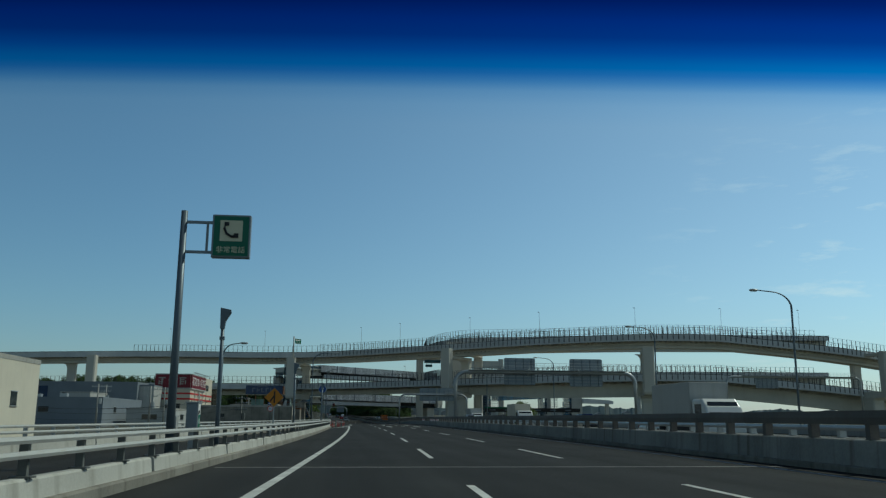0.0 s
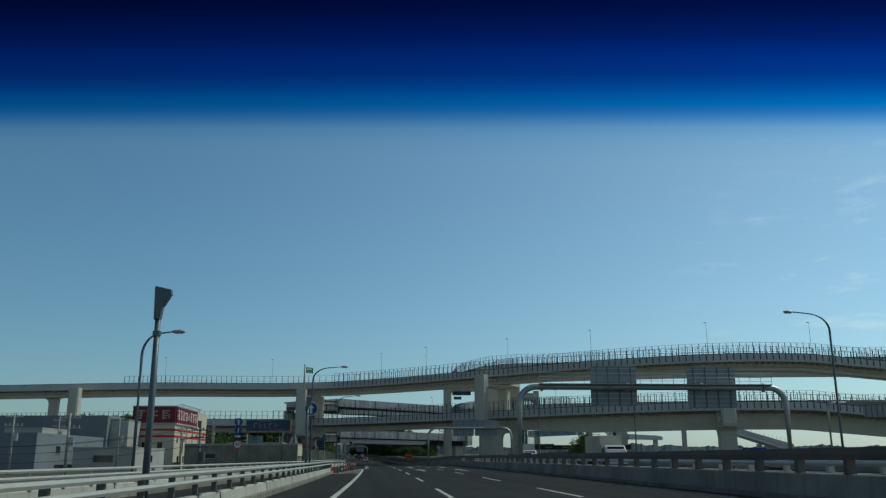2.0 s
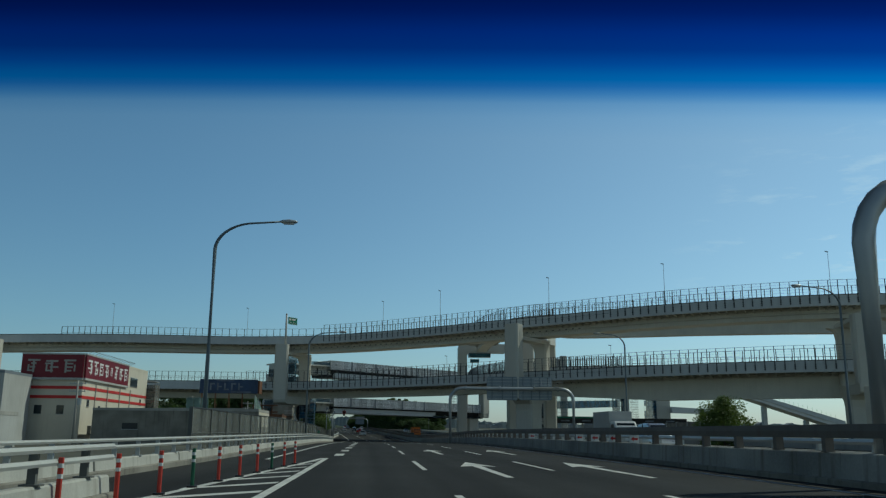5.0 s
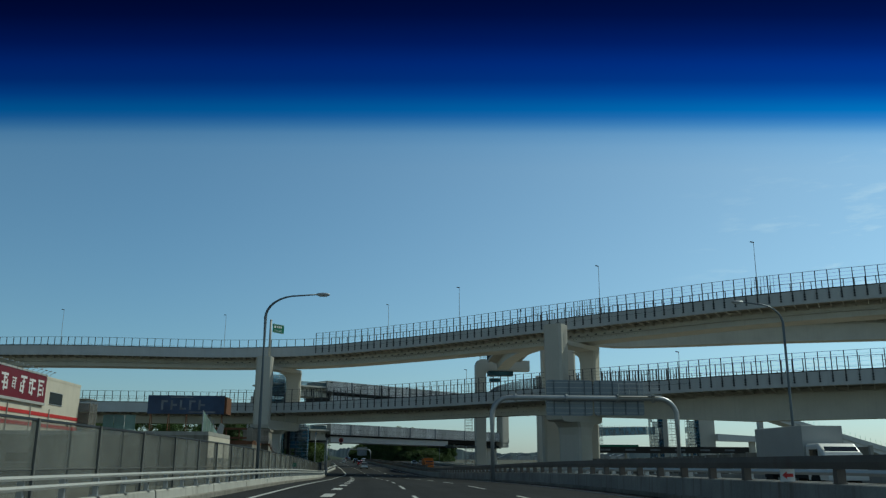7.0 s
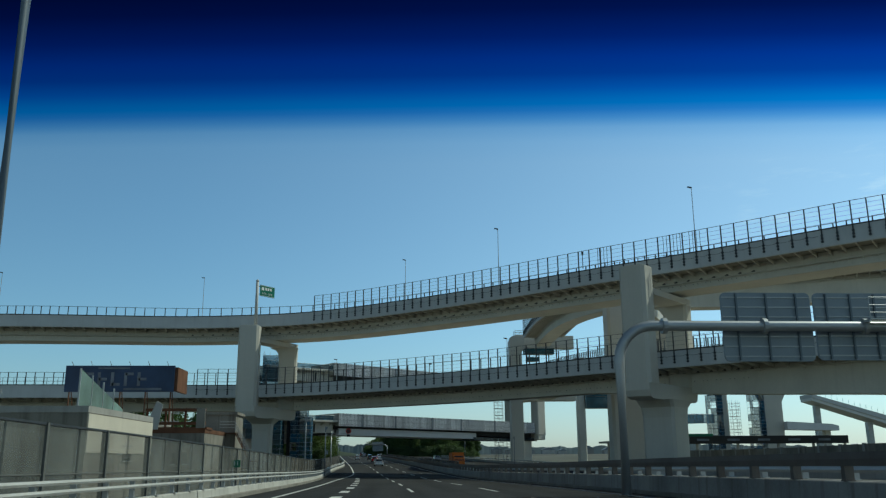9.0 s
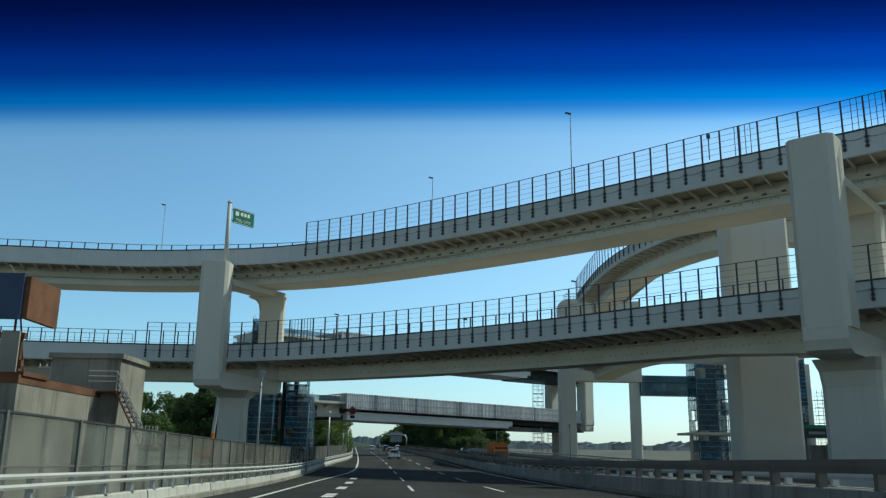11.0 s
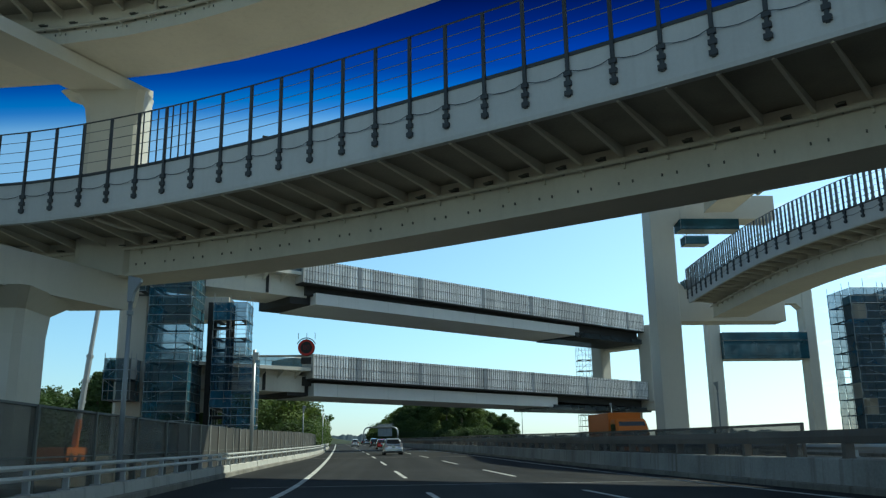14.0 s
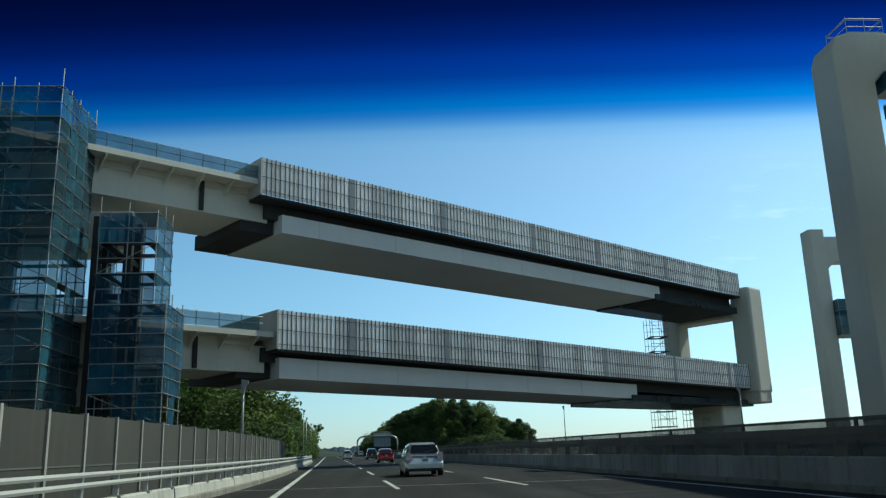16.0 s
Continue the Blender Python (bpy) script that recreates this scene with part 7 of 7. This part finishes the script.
    part("plate_bar", M().box((0, -0.026 + 0.012 * L, 0.69), (0.25, 0.006, 0.07)), SIGN_GREEN, pl)
    part("badge", M().tube([(0, 0.02 * L, 0.84), (0, 0.02 * L - 0.05, 0.84)], 0.05, 10), ALLOY, root)
    part("windscreen", M().add([(-w * 0.72, 0.735 * L, hood + 0.03), (w * 0.72, 0.735 * L, hood + 0.03), (w * 0.62, 0.625 * L, H - 0.12), (-w * 0.62, 0.625 * L, H - 0.12)], [(0, 1, 2, 3)]), CAR_GLASS, root)
    part("antenna", M().tube([(0, 0.22 * L, H), (0, 0.20 * L, H + 0.10)], 0.02, 5, 0.006), BLACK_TRIM, root)
    for sx in (-1, 1):
        part("head_lamp", M().box((sx * w * 0.62, 0.955 * L, 0.66), (0.36, 0.12, 0.14)), LAMP_LENS, root, bevel=0.03)
    return root


car("silver_hatchback", 1.75, 340.2, 3.4, SILVER, "silver hatchback with clear tail lamps and a steep dark rear window", lamp=TAIL_CLEAR)
car("red_hatchback", 0.0, 395.0, 3.5, CAR_RED, "small bright red hatchback on the road", 3.9, 1.69, 1.52)
car("dark_minivan", -2.2, 438.0, 3.5, CAR_BLACK, "black boxy minivan on the road", 4.3, 1.69, 1.70, wagon=True)
car("white_hatchback", -6.4, 446.0, 3.5, CAR_WHITE, "small white car in the outer lane", 3.5, 1.5, 1.55, wagon=True)
car("white_estate", 0.5, 476.0, 3.5, CAR_WHITE, "white estate car in the inner lane", 4.5, 1.74, 1.55, wagon=True)
car("silver_hatchback", -7.5, 560.0, 3.5, SILVER, "distant silver car on the road", wagon=True)
car("red_hatchback", -9.6, 590.0, 3.5, CAR_RED, "distant red car on the road", 3.9, 1.69, 1.52)
car("white_estate", 22.0, 60.0, 183, CAR_WHITE, "white estate car on the opposite carriageway", 4.5, 1.74, 1.5, wagon=True)
car("dark_minivan", 26.0, 92.0, 183, CAR_BLACK, "black minivan on the opposite carriageway", 4.5, 1.74, 1.75, wagon=True)
car("silver_minivan", 22.3, 151.0, 181, SILVER, "silver minivan on the opposite carriageway", 4.5, 1.75, 1.85, wagon=True)
car("white_estate", 16.5, 400.0, 183, CAR_WHITE, "white estate car on the opposite carriageway", 4.5, 1.74, 1.5, wagon=True)


def truck(x, y, heading, box_mat, cab_mat, label, L=7.5, W=2.3, H=3.3):
    root = thing("box_truck", (x, y, ROAD(y)), label, "truck", "trucks on the road", heading)
    part("cargo_box", M().box((0, L * 0.36, 0.95 + (H - 0.95) / 2), (W, L * 0.72, H - 0.95)), box_mat, root, bevel=0.04)
    part("box_seam", M().box((0, -0.01, 2.1), (0.05, 0.03, H - 1.1)), GALV, root)
    rows = []
    for u, zt in ((0.74, 2.35), (0.88, 2.35), (0.95, 1.9), (0.995, 1.25), (1.0, 0.7)):
        rows.append([(-W * 0.47, u * L, 0.5), (-W * 0.47, u * L, zt - 0.1), (-W * 0.42, u * L, zt), (W * 0.42, u * L, zt), (W * 0.47, u * L, zt - 0.1), (W * 0.47, u * L, 0.5)])
    part("cab", M().sweep(rows), cab_mat, root, bevel=0.04)
    part("windscreen", M().add([(-W * 0.40, 0.985 * L, 1.42), (W * 0.40, 0.985 * L, 1.42), (W * 0.38, 0.925 * L, 2.18), (-W * 0.38, 0.925 * L, 2.18)], [(0, 1, 2, 3)]), CAR_GLASS, root)
    part("chassis", M().box((0, L * 0.45, 0.75), (W * 0.7, L * 0.86, 0.35)), BLACK_TRIM, root)
    for sx in (-1, 1):
        for u in (0.18, 0.84):
            part("wheel", M().tube([(sx * (W / 2 - 0.3), u * L, 0.45), (sx * (W / 2 - 0.04), u * L, 0.45)], 0.45, 16), RUBBER, root)
        part("side_window", M().box((sx * W * 0.472, 0.84 * L, 1.75), (0.03, 0.8, 0.6)), CAR_GLASS, root)
        part("tail_lamp", M().box((sx * W * 0.4, -0.03, 0.85), (0.3, 0.05, 0.14)), TAIL_RED, root)
    return root


truck(20.5, 52.0, 182, WHITE_WALL, CAR_WHITE, "white box truck on the opposite carriageway")
truck(26.0, 128.0, 181, CREAM_WALL, CAR_WHITE, "cream box truck on the opposite carriageway")
truck(27.0, 178.0, 181, WHITE_WALL, CAR_WHITE, "white box truck on the opposite carriageway")
truck(15.2, 316.5, 183, ORANGE, ORANGE, "orange box truck on the opposite carriageway", 6.0, 2.0, 2.75)
truck(-5.0, 620.0, 3.5, WHITE_WALL, CAR_WHITE, "distant white box truck in the outer lane")


# ---- trees ----
def crown(m, rnd, lobes, count, size):
    """Loose leaf sprays scattered through several lobes."""
    for _ in range(count):
        cx, cy, cz, r = rnd.choice(lobes)
        d = Vector((rnd.gauss(0, 1), rnd.gauss(0, 1), rnd.gauss(0, 1))).normalized()
        q = r * rnd.uniform(0.55, 1.08)
        p = Vector((cx, cy, cz)) + Vector((d.x * q, d.y * q, d.z * q * 0.85))
        u = Vector((rnd.gauss(0, 1), rnd.gauss(0, 1), rnd.gauss(0, 0.5))).normalized()
        v = u.cross(d + Vector((0.1, 0.2, 0.3))).normalized()
        s = size * rnd.uniform(0.6, 1.3)
        k = len(m.v)
        m.v += [tuple(p - u * s), tuple(p + v * s * 0.55), tuple(p + u * s), tuple(p - v * s * 0.55 + d * s * 0.25)]
        m.f += [(k, k + 1, k + 2, k + 3)]
    return m


def tree_meshes(seed, h, spread, low):
    rnd = random.Random(seed)
    trunk = M()
    trunk.tube([(0, 0, 0), (0.08, 0.03, h * 0.25), (-0.05, 0.1, h * 0.5), (0.05, 0, h * 0.8)], 0.028 * h, 7, 0.008 * h)
    lobes = []
    n = 9
    for k in range(n):
        a = 2.4 * k + rnd.uniform(-0.4, 0.4)
        z = h * (0.32 + 0.56 * k / n)
        q = spread * (0.62 - 0.45 * abs(k / n - 0.35)) * rnd.uniform(0.7, 1.1)
        e = (q * math.cos(a), q * math.sin(a), z)
        trunk.tube([(0, 0, z * 0.62), (e[0] * 0.5, e[1] * 0.5, z * 0.85), e], 0.010 * h, 5, 0.004 * h)
        lobes.append((*e, spread * rnd.uniform(0.30, 0.48)))
    for k in range(low):
        a = 2.1 * k + rnd.uniform(-0.4, 0.4)
        q = spread * rnd.uniform(0.45, 0.65)
        lobes.append((q * math.cos(a), q * math.sin(a), h * rnd.uniform(0.10, 0.30), spread * rnd.uniform(0.28, 0.40)))
    lobes.append((0, 0, h * 0.80, spread * 0.45))
    lobes.append((rnd.uniform(-0.3, 0.3), 0.2, h * 0.92, spread * 0.26))
    return trunk, lobes


PROTO = []
for seed, h, sp, leaf, low in ((1, 10.0, 4.6, LEAF_A, 3), (2, 11.0, 4.2, LEAF_B, 0), (3, 9.0, 4.8, LEAF_C, 5), (4, 12.0, 4.0, LEAF_B, 0), (5, 9.5, 4.8, LEAF_A, 5), (6, 5.0, 4.0, LEAF_B, 8)):
    rnd = random.Random(seed)
    tk, lobes = tree_meshes(seed, h, sp, low)
    PROTO.append((mesh_of("trunk", tk, BARK), mesh_of("crown", crown(M(), rnd, lobes, 8000, 0.215), leaf), h))


def tree(x, y, h, k, rz, label, group="roadside wood", zoff=0.0):
    tm, cm, h0 = PROTO[k % len(PROTO)]
    s = h / h0
    root = thing("tree", (x, y, ROAD(min(max(y, -100), 1450)) - 0.6 + zoff), label, "tree", group)
    root.matrix_basis = pose(x, y, ROAD(min(max(y, -100), 1450)) - 0.6 + zoff, 0, 0, rz) @ Matrix.Diagonal((s * 1.08, s * 1.08, s, 1))
    part("trunk", tm, BARK, root)
    part("crown", cm, LEAF_A, root)


KINDS = ("broadleaf tree with a dense mid-green crown", "tall broadleaf tree with a dark green crown", "spreading tree with a yellow-green crown", "tall narrow tree with a dark green crown", "broadleaf tree with a ragged green crown", "low dense bush with dark green leaves")
rnd = random.Random(21)


def wood(cells, group, hs):
    for x, y, h, zo in cells:
        k = 5 if h < 5.2 else rnd.randrange(5)
        tree(x, y, h, k, rnd.uniform(0, 360), KINDS[k], group, zo)


# wooded bank on the outer side beyond the new bridges: rises away from the road
cells = []
for k in range(78):
    y = rnd.uniform(392, 580)
    edge = LANE(y) - 8.2
    d = rnd.uniform(0, 1) ** 1.3 * 40
    cells.append((edge - 0.5 - d, y, rnd.uniform(7.5, 9.5) + min(d, 12) * 0.40, min(d, 22) * 0.06))
for k in range(34):
    y = 388 + 5.6 * k
    cells.append((LANE(y) - 8.8 - rnd.uniform(0, 2), y, rnd.uniform(3.0, 5.0), 0.0))
wood(cells, "roadside wood", None)
# wooded hill far behind the yard
HILL = lambda x, y: 18.5 * max(0.0, 1 - ((x + 175.0) / 165.0) ** 2) * max(0.0, 1 - ((y - 690.0) / 95.0) ** 2)
gm = M()
gm.sweep([[(x, y, ROAD(690) - 1.2 + HILL(x, y)) for x in range(-345, -4, 20)] for y in range(590, 791, 20)], close=False)
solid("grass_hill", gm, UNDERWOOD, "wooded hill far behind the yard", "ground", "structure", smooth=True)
far_wood = M()
for k in range(260):
    x, y = rnd.uniform(-325, -30), rnd.uniform(600, 690)
    h, z = rnd.uniform(8.0, 12.0), ROAD(690) - 1.2 + HILL(x, y)
    lobes = [(x + rnd.uniform(-2.5, 2.5), y + rnd.uniform(-2.5, 2.5), z + h * u, rnd.uniform(2.0, 3.4)) for u in (0.3, 0.45, 0.6, 0.75, 0.88)]
    crown(far_wood, rnd, lobes, 330, 0.75)
for k in range(150):
    x, y = rnd.uniform(-150, -34), rnd.uniform(425, 590)
    h, z = rnd.uniform(7.0, 10.5), ROAD(y) - 0.6
    lobes = [(x + rnd.uniform(-2.5, 2.5), y + rnd.uniform(-2.5, 2.5), z + h * u, rnd.uniform(1.8, 3.0)) for u in (0.15, 0.3, 0.5, 0.7, 0.86)]
    crown(far_wood, rnd, lobes, 760, 0.42)
solid("far_wood", far_wood, LEAF_B, "dense dark green wood on the far hill", "trees", "stuff")
# wooded knoll between the carriageways' far ends
cells = []
for k in range(92):
    a, r = rnd.uniform(0, 2 * math.pi), rnd.uniform(0, 1) ** 0.6
    x, y = 19.0 + 21 * r * math.cos(a), 575 + 26 * r * math.sin(a)
    top = 10.5 * max(0.0, 1 - ((x - 18.5) / 25.0) ** 2)
    cells.append((x, y, rnd.uniform(6.0, 9.0), max(0.0, top - 2.5)))
for k in range(44):
    a = math.pi * (1 + (k + rnd.uniform(0, 0.6)) / 44)
    cells.append((19.0 + 24 * math.cos(a), 575 + 27 * math.sin(a), rnd.uniform(3.5, 5.1), 0.3))
for k in range(40):
    a = math.pi * (1 + (k + rnd.uniform(0, 0.6)) / 40)
    cells.append((19.0 + 21 * math.cos(a), 575 + 23 * math.sin(a), rnd.uniform(5.3, 7.5), 1.2 + 1.5 * rnd.random()))
for x, y, h in ((40.5, 560, 10.5), (44.0, 566, 8.5), (-6.5, 590, 6.5), (-4.0, 585, 8.0), (-2.0, 580, 9.5)):
    cells.append((x, y, h, 0.0))
wood(cells, "wooded knoll", None)
gm = M()
gm.sweep([[(18.5 + 27 * r * math.cos(a), 575 + 30 * r * math.sin(a), ROAD(575) - 0.7 + 8.2 * (1 - r * r)) for a in (2 * math.pi * k / 28 for k in range(28))] for r in (1.0, 0.8, 0.6, 0.4, 0.2, 0.02)])
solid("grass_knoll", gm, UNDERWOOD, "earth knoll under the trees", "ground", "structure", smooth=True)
# round bush beside the opposite carriageway
for x, y, h in ((34.9, 167.0, 5.0), (37.2, 172.5, 4.6)):
    tree(x, y, h, 2, 40 * x, "low bushy tree beyond the median", "median bushes")


# ---- far skyline ----
def ridge(name, y, x0, x1, h, seed, label, zb=2.0):
    m = M()
    n = 420
    rows = [[], []]
    for k in range(n + 1):
        x = x0 + (x1 - x0) * k / n
        hh = h * (0.78 + 0.4 * abs(noise.noise(Vector((x * 0.004, seed, 0)))) + 0.28 * noise.noise(Vector((x * 0.02, seed, 5))) + 0.16 * noise.noise(Vector((x * 0.07, seed, 9))) + 0.13 * noise.noise(Vector((x * 0.23, seed, 2))))
        rows[0].append((x, y, -4))
        rows[1].append((x, y + 12, zb + max(1.0, hh)))
    m.sweep([rows[0], rows[1]], close=False)
    m.sweep([rows[1], [(a, b + 260, -4) for a, b, c in rows[1]]], close=False)
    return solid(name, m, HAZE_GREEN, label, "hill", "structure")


ridge("backdrop", 1250.0, 60, 1300, 17.0, 3.3, "hazy distant ridge of trees and houses beyond the plain")
ridge("backdrop", 1450.0, -420, 60, 20.0, 1.4, "hazy distant ridge closing the road")
rnd = random.Random(5)
for k in range(46):
    x, y = rnd.uniform(70, 620), rnd.uniform(900, 1180)
    w, d, h = rnd.uniform(6, 12), rnd.uniform(7, 11), rnd.uniform(0.5, 3.5)
    z0 = ROAD(min(y, 1450)) - 0.6
    root = thing("distant_house", (x, y, z0), "small distant pale house on the skyline", "house", "distant houses")
    part("wall", M().box((0, 0, (h + 3) / 2), (w, d, h + 3)), HOUSE_FAR, root)
    part("roof", M().slab([(-w / 2 - 0.4, h + 3), (w / 2 + 0.4, h + 3), (0, h + 5.2)], -d / 2 - 0.3, d / 2 + 0.3), GREY_WALL, root)
